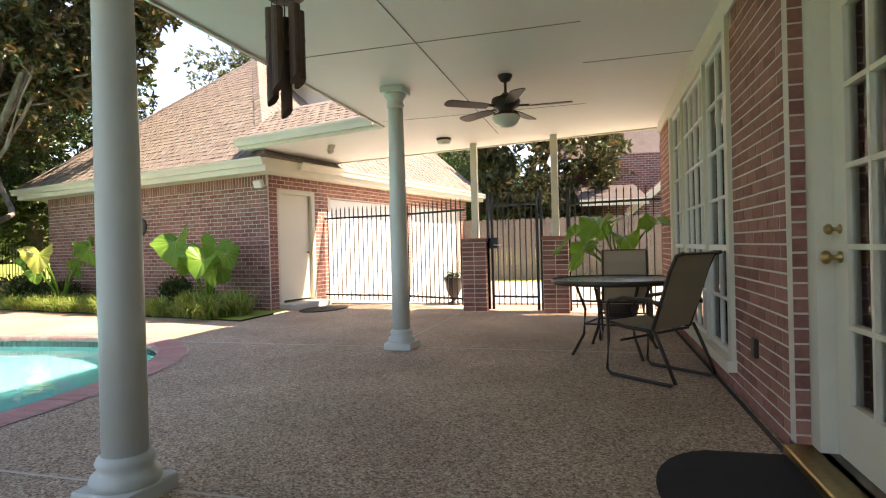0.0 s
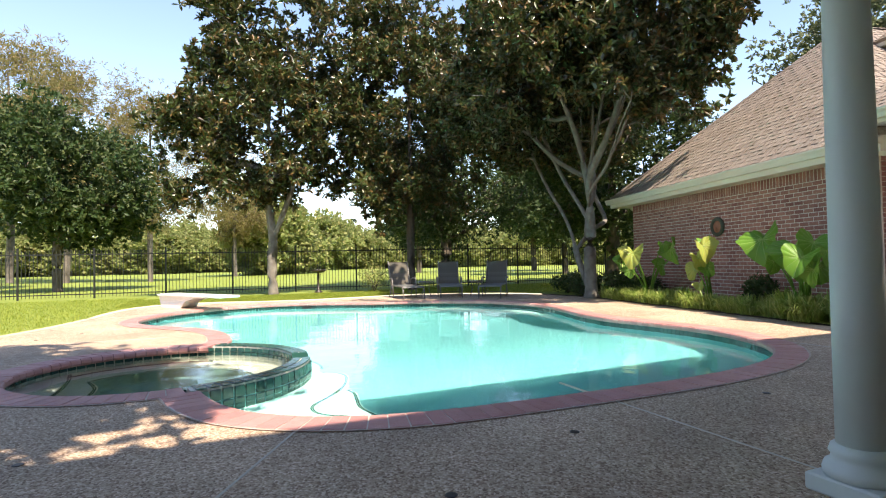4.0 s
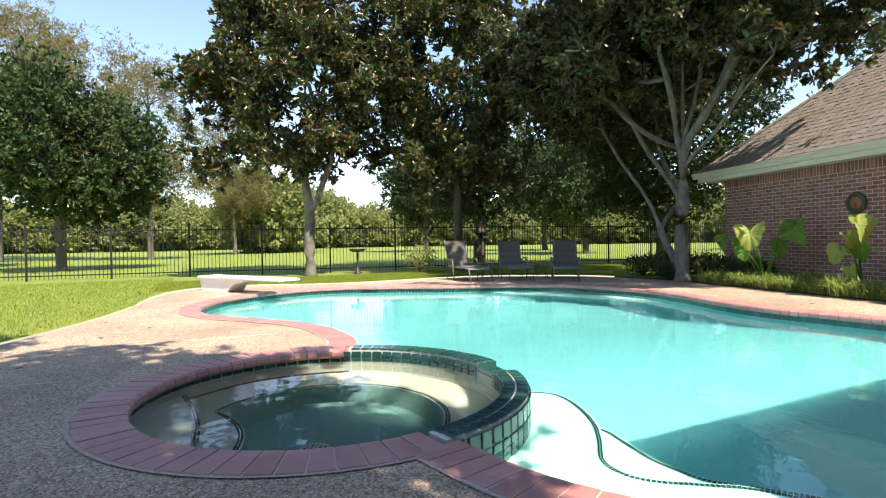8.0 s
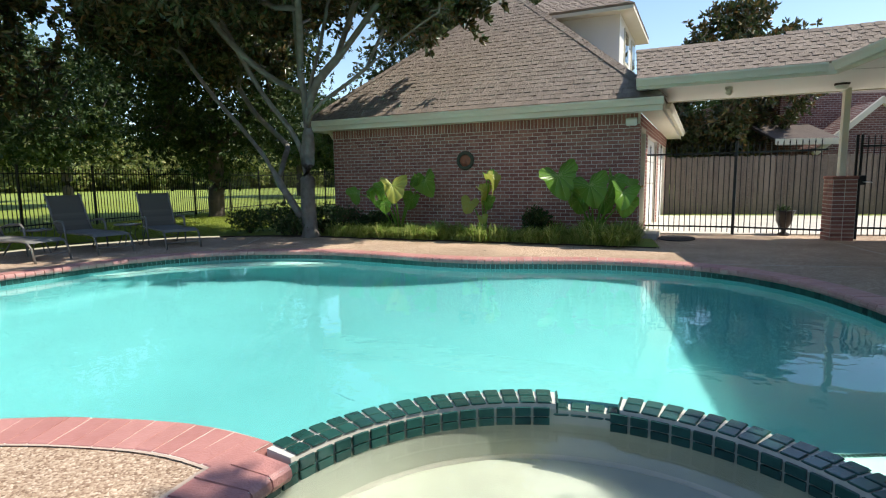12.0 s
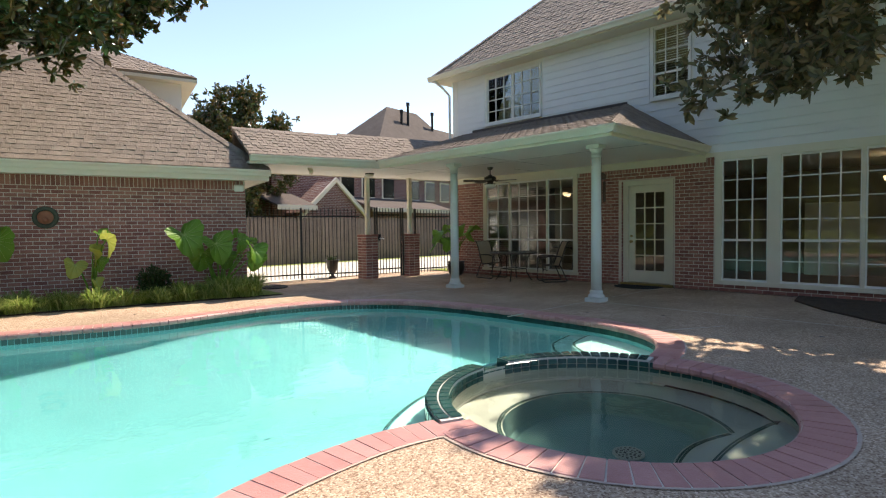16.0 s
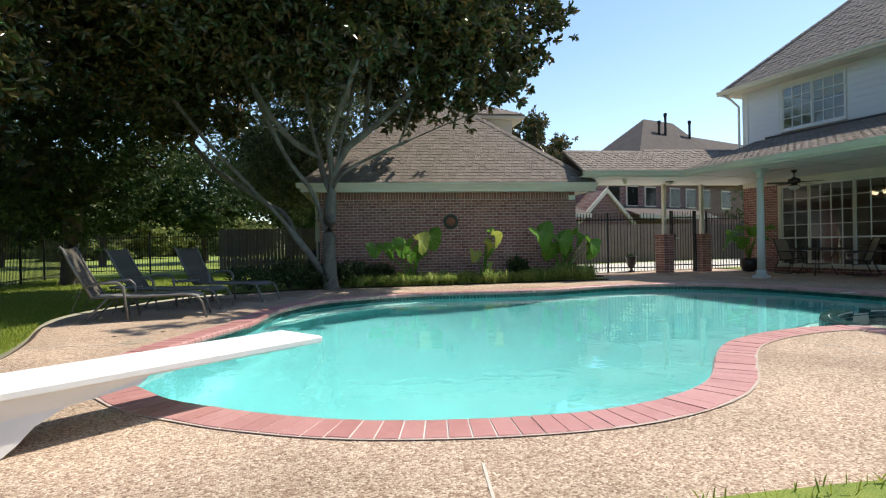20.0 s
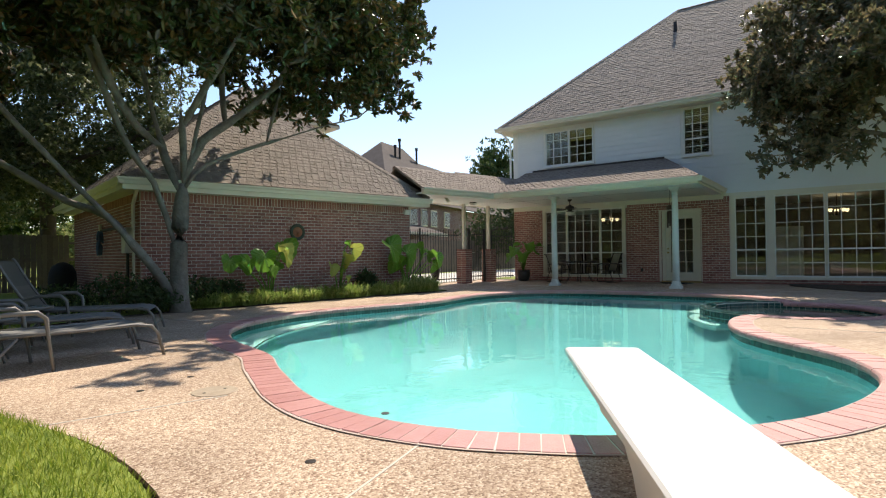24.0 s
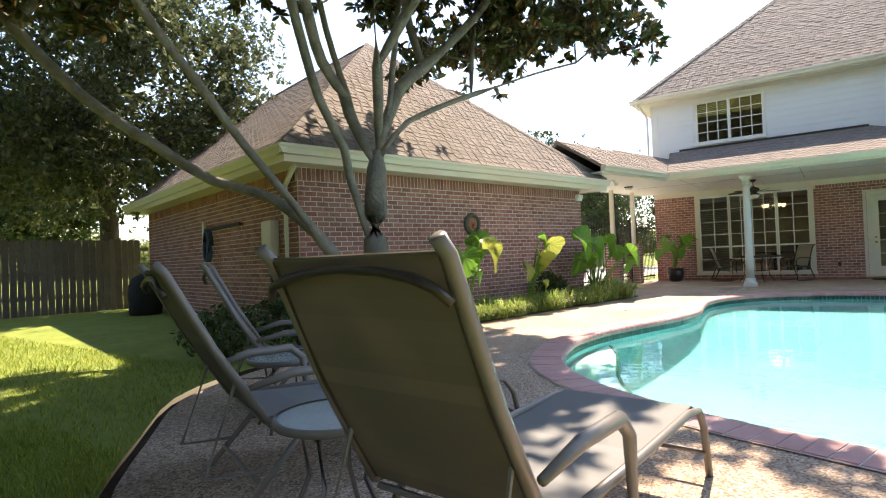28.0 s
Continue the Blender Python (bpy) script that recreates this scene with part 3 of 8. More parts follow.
def mosaic(path, z, name):
    """A double row of small dark tiles along an underwater edge."""
    places = []
    shape = G().box(-0.0105, -0.0065, 0, 0.0105, 0.0065, 0.006)
    for off in (0.02, 0.037):
        row = offset(path, off)
        for i in range(0, len(row) - 1):
            d = row[i + 1] - row[i]
            places.append((0, Matrix.Translation((row[i].x, row[i].y, z)) @ Matrix.Rotation(math.atan2(d.y, d.x), 4, "Z")))
    pieces(pool, name, [shape], places, M_TILE, M_TILEF, (-4.5, 1, 0), 0)


west_step = spline([V2(-7.78, 0.72), V2(-7.62, 0.9), V2(-7.3, 1.11), V2(-6.95, 1.27), V2(-6.6, 1.36), V2(-6.3, 1.34)], 0.06)
part("step_west", G().prism(list(west_step) + arc(SPA_C, SPA_OUT - 0.04, radians(94), radians(152), 10), -1.0, -0.41), M_PLASTERW, pool)
mosaic(spline(west_step[::-1], 0.026), -0.408, "west_step_tile")
mosaic(spline(ledge, 0.026), -0.398, "step_tile")
mosaic(spline(ledge2, 0.026), -0.638, "step_tile_lower")
mosaic(spline(nw, 0.026), -0.458, "bench_tile")
# waterline tile band
places, tile = [], G().box(-0.0335, -0.006, -0.07, 0.0335, 0.01, 0.07)
band = spline(EDGE, 0.073)
for i in range(len(band) - 1):
    p, d = band[i].lerp(band[i + 1], 0.5), band[i + 1] - band[i]
    places.append((0, Matrix.Translation((p.x, p.y, -0.12)) @ Matrix.Rotation(math.atan2(d.y, d.x), 4, "Z")))
pieces(pool, "waterline_tile", [tile], places, M_TILE, M_TILEF, (-9, 7, 0), 240)
gb = G()
for a, b in zip(EDGE[:-1], EDGE[1:]):
    gb.add([(a.x, a.y, -0.03), (b.x, b.y, -0.03), (b.x, b.y, -0.2), (a.x, a.y, -0.2)], [(0, 1, 2, 3)])
part("tile_grout", gb, M_GROUT, pool)
part("skimmer_slot", G().box(-0.02, -0.2, -0.13, 0.06, 0.2, -0.05), M_BLACK, pool, "dark skimmer opening", m=Matrix.Translation((-14.86, 2.55, 0)) @ Matrix.Rotation(radians(-22), 4, "Z"))
# brick coping: bullnose bricks laid across the edge


def cope_brick(w, length, flare=1.0):
    prof = [(-0.03, -0.045), (-0.045, -0.02), (-0.04, 0.012), (-0.02, 0.03), (length - 0.008, 0.03), (length, 0.022), (length, -0.05)]
    g = G()
    h = w / 2
    n = len(prof)
    wide = lambda y: h * (1 + (flare - 1) * max(0, y) / length)
    vs = [(-wide(y), y, z) for y, z in prof] + [(wide(y), y, z) for y, z in prof]
    fs = [tuple(range(n)), tuple(range(2 * n - 1, n - 1, -1))] + [(i, n + i, n + (i + 1) % n, (i + 1) % n) for i in range(n)]
    return g.add(vs, fs)


coping = tagged(new("coping", G().mesh("coping_bed", M_GROUT)), "red brick bullnose coping round the pool and spa", "pool coping", kind="structure")
places = []
FLARE = [0.7 + 0.05 * k for k in range(21)]            # wedge of a brick on a bend
for i in range(len(EDGE) - 1):
    p, d = EDGE[i].lerp(EDGE[i + 1], 0.5), EDGE[i + 1] - EDGE[i]
    # the brick's length points away from the water, to the right of the path
    a, b = EDGE[max(i - 1, 0)], EDGE[min(i + 2, len(EDGE) - 1)]
    e, f = EDGE[i] - a, b - EDGE[i + 1]
    bend = math.atan2(e.x * f.y - e.y * f.x, e.dot(f)) / 2 if 0 < i < len(EDGE) - 2 else 0
    k = min(len(FLARE) - 1, max(0, round((COPE_W * bend / 0.122 + 0.3) / 0.05)))
    places.append((k, Matrix.Translation((p.x, p.y, random.uniform(-0.002, 0.002) - 0.018)) @ Matrix.Rotation(math.atan2(d.y, d.x) + math.pi, 4, "Z")))
spa_path = arc(SPA_C, SPA_IN, A1 + 0.05, A0 + 2 * math.pi - 0.05, 40)
for i in range(len(spa_path) - 1):
    p, d = spa_path[i].lerp(spa_path[i + 1], 0.5), spa_path[i + 1] - spa_path[i]
    places.append((len(FLARE) + i % 2, Matrix.Translation((p.x, p.y, random.uniform(-0.002, 0.002) - 0.018)) @ Matrix.Rotation(math.atan2(d.y, d.x) + math.pi, 4, "Z")))
shapes = [cope_brick(0.113, COPE_W + 0.004 * (k % 3 - 1), f) for k, f in enumerate(FLARE)] + [cope_brick(0.109, 0.27, 1.2), cope_brick(0.111, 0.275, 1.2)]
pieces(coping, "brick", shapes, places, M_COPE, M_COPEF, (-9.5, -1.0, 0), 420)
g = G()


def ribbon(g, path, d0, d1, z):
    a, b = offset(path, d0), offset(path, d1)
    for i in range(len(path) - 1):
        g.add([(a[i].x, a[i].y, z), (a[i + 1].x, a[i + 1].y, z), (b[i + 1].x, b[i + 1].y, z), (b[i].x, b[i].y, z)], [(0, 1, 2, 3)])


ribbon(g, EDGE, -0.028, COPE_W + 0.012, 0.0075)
ribbon(g, spa_path, -0.03, 0.285, 0.004)
part("joint_bed", g, M_GROUT, coping)
g = G()
ribbon(g, EDGE, COPE_W - 0.004, COPE_W + 0.014, 0.008)
ribbon(g, spa_path, 0.272, 0.295, 0.0075)
part("edge_grout", g, M_EDGE, coping)

# ==== spa ====
WELL = arc(V2(0, 0), 0.88, radians(308), radians(593.5), 60)
STEP = spline([WELL[-1], V2(-0.24, -0.605), V2(0.04, -0.57), V2(0.3, -0.61), WELL[0]], 0.06)
WELL = WELL + STEP[1:-1]
RIM = arc(V2(0, 0), SPA_IN + 0.01, 0, 2 * math.pi, 72)[:-1]
g = G()
n = len(RIM)
g.add([(p.x, p.y, -0.5) for p in RIM] + [(p.x, p.y, -0.02) for p in RIM], [(i, n + i, n + (i + 1) % n, (i + 1) % n) for i in range(n)])
spa = tagged(new("spa", g.mesh("spa_basin", M_SPAPL, True)), "round spa with a dark tiled dam wall joined to the pool", "spa", kind="structure")
spa.location = (SPA_C.x, SPA_C.y, 0)
seat = sheet("bench", [RIM, WELL], -0.56, M_SPAPL)
seat.parent = spa
seat["label"] = "pale plaster bench with a rounded step"
g = G()
n = len(WELL)
g.add([(p.x, p.y, -0.56) for p in WELL] + [(p.x * 0.95, p.y * 0.95, -0.98) for p in WELL] + [(p.x * 0.9, p.y * 0.9, -1.045) for p in WELL],
      [(k * n + i, k * n + n + i, k * n + n + (i + 1) % n, k * n + (i + 1) % n) for k in range(2) for i in range(n)] + [tuple(2 * n + i for i in range(n))])
part("well", g, M_SPAFL, spa, "blue-green plaster footwell")
toe = spline([V2(-0.84, -1.0), V2(-0.5, -0.94), V2(0.0, -0.9), V2(0.45, -0.93), V2(0.84, -1.0)], 0.06)
part("entry_step", G().prism(list(toe) + arc(V2(0, 0), SPA_IN + 0.005, radians(310), radians(230), 14), -0.58, -0.34), M_SPAPL, spa, "pale plaster entry step")
part("spa_drain", G().lathe([(0.13, -1.045), (0.13, -1.03), (0.115, -1.026), (0.001, -1.026)], 24, Matrix.Translation((0.08, -0.1, 0)), False), M_SPAPL, spa, "round perforated drain grate")
g = G()
for r, k in ((0.03, 6), (0.062, 11), (0.095, 16)):
    for i in range(k):
        w = 2 * math.pi * i / k
        g.lathe([(0.011, -1.0255), (0.011, -1.0235), (0.001, -1.0235)], 8, Matrix.Translation((0.08 + r * math.cos(w), -0.1 + r * math.sin(w), 0)), False)
part("drain_holes", g, M_JOINTD, spa)
spa_water = sheet("spa_water", [arc(SPA_C, SPA_IN + 0.005, 0, 2 * math.pi, 64)[:-1]], WATER + 0.03, M_SPAW)
spa_water.visible_shadow = False
tagged(spa_water, "still greenish spa water", "spa water", kind="structure")
GAP0, GAP1 = radians(79), radians(93)
g = G()
aw = [A0 - 0.02 + (A1 - A0 + 0.04) * i / 60 for i in range(61)]
for a, b in zip(aw[:-1], aw[1:]):
    top = -0.055 if GAP0 < (a + b) / 2 < GAP1 else 0.012
    q = [(r * math.cos(w), r * math.sin(w)) for r, w in ((SPA_IN + 0.012, a), (SPA_OUT - 0.012, a), (SPA_OUT - 0.012, b), (SPA_IN + 0.012, b))]
    g.prism(q[::1], -1.2, top)
dam = part("dam_wall", g, M_GROUT, spa, "grouted spa wall")
for w, s in ((GAP0, -1), (GAP1, 1)):
    part("end_tile", G().bbox(SPA_IN + 0.008, -0.006, -0.06, SPA_OUT - 0.008, 0.006, 0.022, 0.003, Matrix.Rotation(w, 4, "Z")), M_TILE, spa)
places = []
top_t, in_t, out_t = G().bbox(-0.057, -0.034, 0, 0.057, 0.034, 0.012, 0.004), G().bbox(-0.034, -0.005, -0.05, 0.034, 0.011, 0.05, 0.003), G().bbox(-0.034, -0.011, -0.05, 0.034, 0.005, 0.05, 0.003)
for k in range(36):
    w = A0 + (A1 - A0) * (k + 0.5) / 36
    low = -0.067 if GAP0 < w < GAP1 else 0.0
    for r in (SPA_IN + 0.046, SPA_OUT - 0.046):
        places.append((0, Matrix.Translation((r * math.cos(w), r * math.sin(w), 0.012 + low)) @ Matrix.Rotation(w, 4, "Z") @ Matrix.Diagonal((0.74, 1.24, 1, 1))))
    for z in ((-0.05, -0.155, -0.26, -0.365)):
        if z + 0.05 <= 0.012 + low + 0.01:
            places.append((2, Matrix.Translation((SPA_OUT * math.cos(w), SPA_OUT * math.sin(w), z)) @ Matrix.Rotation(w + math.pi / 2, 4, "Z") @ Matrix.Diagonal((1.32, 1, 0.94, 1))))
for k in range(80):
    w = 2 * math.pi * (k + 0.5) / 80
    if A0 < w < A1 and GAP0 < w < GAP1:
        continue
    places.append((1, Matrix.Translation((SPA_IN * math.cos(w), SPA_IN * math.sin(w), -0.032)) @ Matrix.Rotation(w + math.pi / 2, 4, "Z") @ Matrix.Diagonal((1.3, 1, 0.5, 1))))
    places.append((1, Matrix.Translation((SPA_IN * math.cos(w), SPA_IN * math.sin(w), -0.09)) @ Matrix.Rotation(w + math.pi / 2, 4, "Z") @ Matrix.Diagonal((1.3, 1, 0.5, 1))))
pieces(spa, "tile", [top_t, in_t, out_t], places, M_TILE, M_TILEF, (0, 0.6, 0), 300)
places = []
for path, z in ((WELL + WELL[:1], -0.56), (toe, -0.34)):
    for off in (0.02, 0.04) if z < -0.5 else (-0.02, -0.04):
        row = offset(spline(path, 0.027), off)
        for p, q in zip(row[:-1], row[1:]):
            places.append((0, Matrix.Translation((p.x, p.y, z + 0.001)) @ Matrix.Rotation(math.atan2(q.y - p.y, q.x - p.x), 4, "Z")))
pieces(spa, "bench_tile", [G().box(-0.0105, -0.0075, 0, 0.0105, 0.0075, 0.006)], places, M_TILE, M_TILEF, (0, 0, 0), 0)

# ==== brickwork and roofs ====
BL, BH = 0.203, 0.0762


def frame_m(o, u):
    """Matrix with x along the wall, y out of its face and z up."""
    u = Vector((u[0], u[1], 0)).normalized()
    nrm = Vector((u.y, -u.x, 0))
    return Matrix(((u.x, nrm.x, 0, o[0]), (u.y, nrm.y, 0, o[1]), (0, 0, 1, o[2]), (0, 0, 0, 1)))


def brick_wall(name, o, u, length, z0, z1, label, near, openings=(), cap=300, thick=0.22, soldier=True, sills=()):
    """Wall of mortar with a face of single bricks. openings: (u0, u1, z0, z1)."""
    m = frame_m(o, u)
    wall = setting(name, wall_body(length, z0, z1, openings, thick, m), M_MORTAR, label, "brick wall")
    cell = lambda w, h: G().add([(-w / 2, 0, -h / 2), (w / 2, 0, -h / 2), (w / 2, 0, h / 2), (-w / 2, 0, h / 2), (-w / 2 + 0.003, 0.0035, -h / 2 + 0.003), (w / 2 - 0.003, 0.0035, -h / 2 + 0.003),
                                 (w / 2 - 0.003, 0.0035, h / 2 - 0.003), (-w / 2 + 0.003, 0.0035, h / 2 - 0.003)],
                                [(4, 5, 6, 7), (0, 1, 5, 4), (1, 2, 6, 5), (2, 3, 7, 6), (3, 0, 4, 7)])
    shapes = [cell(BL - 0.011, BH - 0.011), cell(BL / 2 - 0.011, BH - 0.011), cell(BH - 0.011, BL - 0.011)]
    places = []
    ztop = z1 - (BL if soldier else 0)
    rows = round((ztop - z0) / BH)
    rise = (ztop - z0) / rows
    free = lambda a, b, c, d: not any(a < q[1] - 0.01 and b > q[0] + 0.01 and c < q[3] - 0.01 and d > q[2] + 0.01 for q in openings)
    for r in range(rows):
        z = z0 + (r + 0.5) * rise
        x = 0.0 if r % 2 == 0 else -BL / 2
        while x < length - 0.01:
            a, b = max(x, 0), min(x + BL, length)
            s = 0 if b - a > BL * 0.75 else 1
            if b - a > 0.06:
                if free(a, b, z - BH / 2, z + BH / 2):
                    places.append((s, m @ Matrix.Translation(((a + b) / 2, random.uniform(-0.001, 0.0015), z))))
                else:
                    for a2 in (a, a + BL / 2):
                        if a2 + BL / 2 <= b + 0.01 and free(a2, a2 + BL / 2, z - BH / 2, z + BH / 2):
                            places.append((1, m @ Matrix.Translation((a2 + BL / 4, 0, z))))
            x += BL
    if soldier:
        z = ztop + BL / 2
        for i in range(int(length / BH)):
            x = (i + 0.5) * BH
            if free(x - BH / 2, x + BH / 2, z - BL / 2, z + BL / 2):
                places.append((2, m @ Matrix.Translation((x, 0.0, z))))
    pieces(wall, "brick", shapes, places, M_BRICK, M_BRICKF, near, cap)
    return wall


def wall_body(length, z0, z1, openings, thick, m):
    """Solid wall with openings cut right through, split into blocks."""
    g = G()
    xs = sorted({0, length, *[q[0] for q in openings], *[q[1] for q in openings]})
    for a, b in zip(xs[:-1], xs[1:]):
        holes = sorted((q[2], q[3]) for q in openings if q[0] <= a + 1e-6 and q[1] >= b - 1e-6)
        z = z0
        for h0, h1 in holes:
            if h0 > z + 1e-4:
                g.box(a, -thick, z, b, 0, h0, m)
            z = h1
        if z < z1 - 1e-4:
            g.box(a, -thick, z, b, 0, z1, m)
    return g


def shingles(parent, poly, near, cap=0, width=0.19, expo=0.145):
    """Covers a planar roof polygon (eave edge first two corners) with overlapping tabs."""
    p = [Vector(q) for q in poly]
    u = (p[1] - p[0]).normalized()
    nrm = u.cross(p[-1] - p[0]).normalized()
    if nrm.z < 0:
        nrm = -nrm
    v = nrm.cross(u)
    if v.z < 0:
        v = -v
    if u.cross(v).dot(nrm) < 0:
        u = -u
    flat = [((q - p[0]).dot(u), (q - p[0]).dot(v)) for q in p]
    top = max(b for a, b in flat)
    shapes = [G().box(-w / 2, 0, 0, w / 2, expo + 0.02, 0.009).box(-w / 2 + k * w, -0.004, 0, -w / 2 + (k + s) * w, expo + 0.015, t) for w, t, k, s in ((width, 0.016, 0.05, 0.7), (width, 0.019, 0.12, 0.76), (width, 0.014, 0.0, 0.64))]
    basis = Matrix((u, v, nrm)).transposed().to_4x4()
    tilt = Matrix.Rotation(radians(-2.5), 4, "X")
    places = []
    rows = int(top / expo)
    for r in range(rows):
        b = r * expo
        mid = b + expo * 0.5
        xs = []
        for i in range(len(flat)):
            (x0, y0), (x1, y1) = flat[i], flat[(i + 1) % len(flat)]
            if (y0 - mid) * (y1 - mid) < 0:
                xs.append(x0 + (x1 - x0) * (mid - y0) / (y1 - y0))
        if len(xs) < 2:
            continue
        lo, hi = min(xs), max(xs)
        x = lo - (r * 0.37 % 1) * width
        while x < hi - 0.03:
            s = random.randrange(3)
            a, c = max(x, lo), min(x + width, hi)
            if c - a > 0.05:
                m = Matrix.Translation(p[0] + u * (a + c) / 2 + v * b + nrm * 0.004) @ basis @ tilt
                places.append((s if c - a > width * 0.98 else 0, m if c - a > width * 0.98 else m @ Matrix.Diagonal(((c - a) / width, 1, 1, 1))))
            x += width
    pieces(parent, "shingle", shapes, places, M_SHINGLE, M_SHINGLEF, near, cap)


def roof_face(parent, poly, near, cap=0, expo=0.145, width=0.19):
    part("roof_deck", G().slab(poly, 0.05), M_SHINGLE, parent)
    shingles(parent, poly, near, cap, width, expo)


def hip_cap(parent, a, b):
    a, b = Vector(a), Vector(b)
    d = b - a
    n = max(1, int(d.length / 0.2))
    g = G()
    t = d.normalized()
    s = t.cross(Vector((0, 0, 1))).normalized()
    up = s.cross(t)
    for i in range(n):
        c = a + d * (i / n)
        e = c + t * 0.24
        vs = [c - s * 0.13 - up * 0.045, c + up * 0.03, c + s * 0.13 - up * 0.045, e - s * 0.13 - up * 0.053, e + up * 0.022, e + s * 0.13 - up * 0.053]
        g.add(vs, [(0, 1, 4, 3), (1, 2, 5, 4), (0, 2, 1)])
    part("ridge_cap", g, M_SHINGLEF, parent)


def gutter(parent, a, b, out, name="gutter"):
    """K-style gutter with fascia along an eave from a to b; out points away from the wall."""
    a, b, out = Vector(a), Vector(b), Vector((out[0], out[1], 0)).normalized()
    prof = [(0, -0.13), (0.07, -0.13), (0.09, -0.07), (0.12, -0.03), (0.12, 0.0), (0.105, 0.0), (0.1, -0.03), (0.0, -0.03)]
    vs, fs = [], []
    for p in (a, b):
        vs += [p + out * q + Vector((0, 0, z)) for q, z in prof]
    n = len(prof)
    fs = [(i, (i + 1) % n, n + (i + 1) % n, n + i) for i in range(n)] + [tuple(range(n - 1, -1, -1)), tuple(range(n, 2 * n))]
    part(name, G().add(vs, fs), M_CREAM, parent, "cream painted gutter")


# ---- garage ----
GM = Matrix.Translation((-4.95, 9.42, 0)) @ Matrix.Rotation(radians(-12.4), 4, 'Z') @ Matrix.Translation((5.0, -10.17, 0))   # the garage stands askew to the house
before_garage = set(scene.objects)
GX0, GX1, GY0, GY1, GZ = -12.2, -5.0, 10.17, 18.4, 2.47      # in the garage's own axes
GA = Vector((-8.6, 13.45, 6.15))
wall_garage_south = brick_wall("wall_garage_south", (GX0, GY0, 0), (1, 0), GX1 - GX0, 0, GZ, "weathered red brick garage wall with a soldier course under the eave", (-9.5, GY0, 1.3))
wall_garage_west = brick_wall("wall_garage_west", (GX0, GY1, 0), (0, -1), GY1 - GY0 - 0.02, 0, GZ, "shaded red brick side wall of the garage", (GX0, GY0 + 2, 1.2), cap=200)
doors = [(0.25, 1.2, 0.12, 2.22), (1.7, 4.3, 0.0, 2.15), (4.9, 7.7, 0.0, 2.15)]
wall_garage_east = brick_wall("wall_garage_east", (GX1, GY0 + 0.02, 0), (0, 1), GY1 - GY0 - 0.04, 0, GZ, "sunlit brick garage wall with white doors", (GX1, GY0 + 1, 1.2), [d for d in doors], cap=120, soldier=False)
wall_garage_north = setting("wall_garage_north", G().box(GX0, GY1 - 0.2, 0, GX1, GY1, GZ), M_MORTAR, "rear garage wall", "wall")
side_door = thing("door_2", frame_m((GX1 - 0.1, GY0 + 0.02, 0), (0, 1)), "plain cream garage side door with a brass knob", "door", kind="structure")
part("door_leaf", G().bbox(0.32, -0.02, 0.16, 1.13, 0.025, 2.15, 0.004), M_CREAM, side_door)
for a in (G().box(0.25, -0.05, 0.12, 0.32, 0.1, 2.22), G().box(1.13, -0.05, 0.12, 1.2, 0.1, 2.22), G().box(0.25, -0.05, 2.15, 1.2, 0.1, 2.22)):
    part("door_frame", a, M_CREAM, side_door)
part("door_handle", G().lathe([(0.012, 0), (0.012, 0.03), (0.03, 0.045), (0.03, 0.065), (0.015, 0.075)], 12, Matrix.Translation((1.05, 0.025, 1.05)) @ Matrix.Rotation(radians(-90), 4, "X")), M_BRASS, side_door, "brass knob", True)
part("step", G().bbox(0.2, 0.0, 0, 1.25, 0.45, 0.12, 0.01), M_CONC, side_door)
for k, (a, b, z0, z1) in enumerate(doors[1:]):
    gd = thing("garage_door", frame_m((GX1 - 0.12, GY0 + 0.02, 0), (0, 1)), "white sectional garage door in full sun", "garage door", "garage doors")
    for r in range(4):
        part("panel", G().bbox(a, 0, 0.01 + r * 0.535, b, 0.05, 0.01 + r * 0.535 + 0.525, 0.012), M_WHITE, gd)
garage_roof = tagged(new("garage_roof", G().mesh("roof_frame", M_CREAM)), "steep brown shingled hip roof of the garage", "roof", kind="structure")
EZ = 2.70
gx0, gx1, gy0, gy1 = GX0 - 0.42, GX1 + 0.42, GY0 - 0.45, GY1 + 0.4
back = Vector((GA.x, gy1, GA.z))
roof_face(garage_roof, [(gx0, gy0, EZ), (gx1, gy0, EZ), GA], (-8.3, 9.7, 2.7), 300)
roof_face(garage_roof, [(gx0, gy1, EZ), (gx0, gy0, EZ), GA, back], (gx0, gy0, EZ))
roof_face(garage_roof, [(gx1, gy0, EZ), (gx1, gy1, EZ), back, GA], (gx1, gy0, EZ))
hip_cap(garage_roof, (gx0, gy0, EZ + 0.02), GA)
hip_cap(garage_roof, (gx1, gy0, EZ + 0.02), GA)
hip_cap(garage_roof, back, GA)
part("soffit", G().box(gx0 + 0.02, gy0 + 0.02, GZ - 0.0, gx1 - 0.02, GY0 - 0.002, GZ + 0.03), M_CREAM, garage_roof)
part("soffit", G().box(gx0 + 0.02, GY0 - 0.002, GZ, GX0 - 0.002, gy1, GZ + 0.03), M_CREAM, garage_roof)
part("soffit", G().box(GX1 + 0.012, GY0 - 0.002, GZ, gx1 - 0.02, gy1, GZ + 0.03), M_CREAM, garage_roof)
for a in (G().box(gx0, gy0, GZ - 0.02, gx1, gy0 + 0.025, EZ - 0.02), G().box(gx0, gy0 + 0.025, GZ - 0.02, gx0 + 0.025, gy1, EZ - 0.02), G().box(gx1 - 0.025, gy0 + 0.025, GZ - 0.02, gx1, gy1, EZ - 0.02)):
    part("fascia", a, M_CREAM, garage_roof)
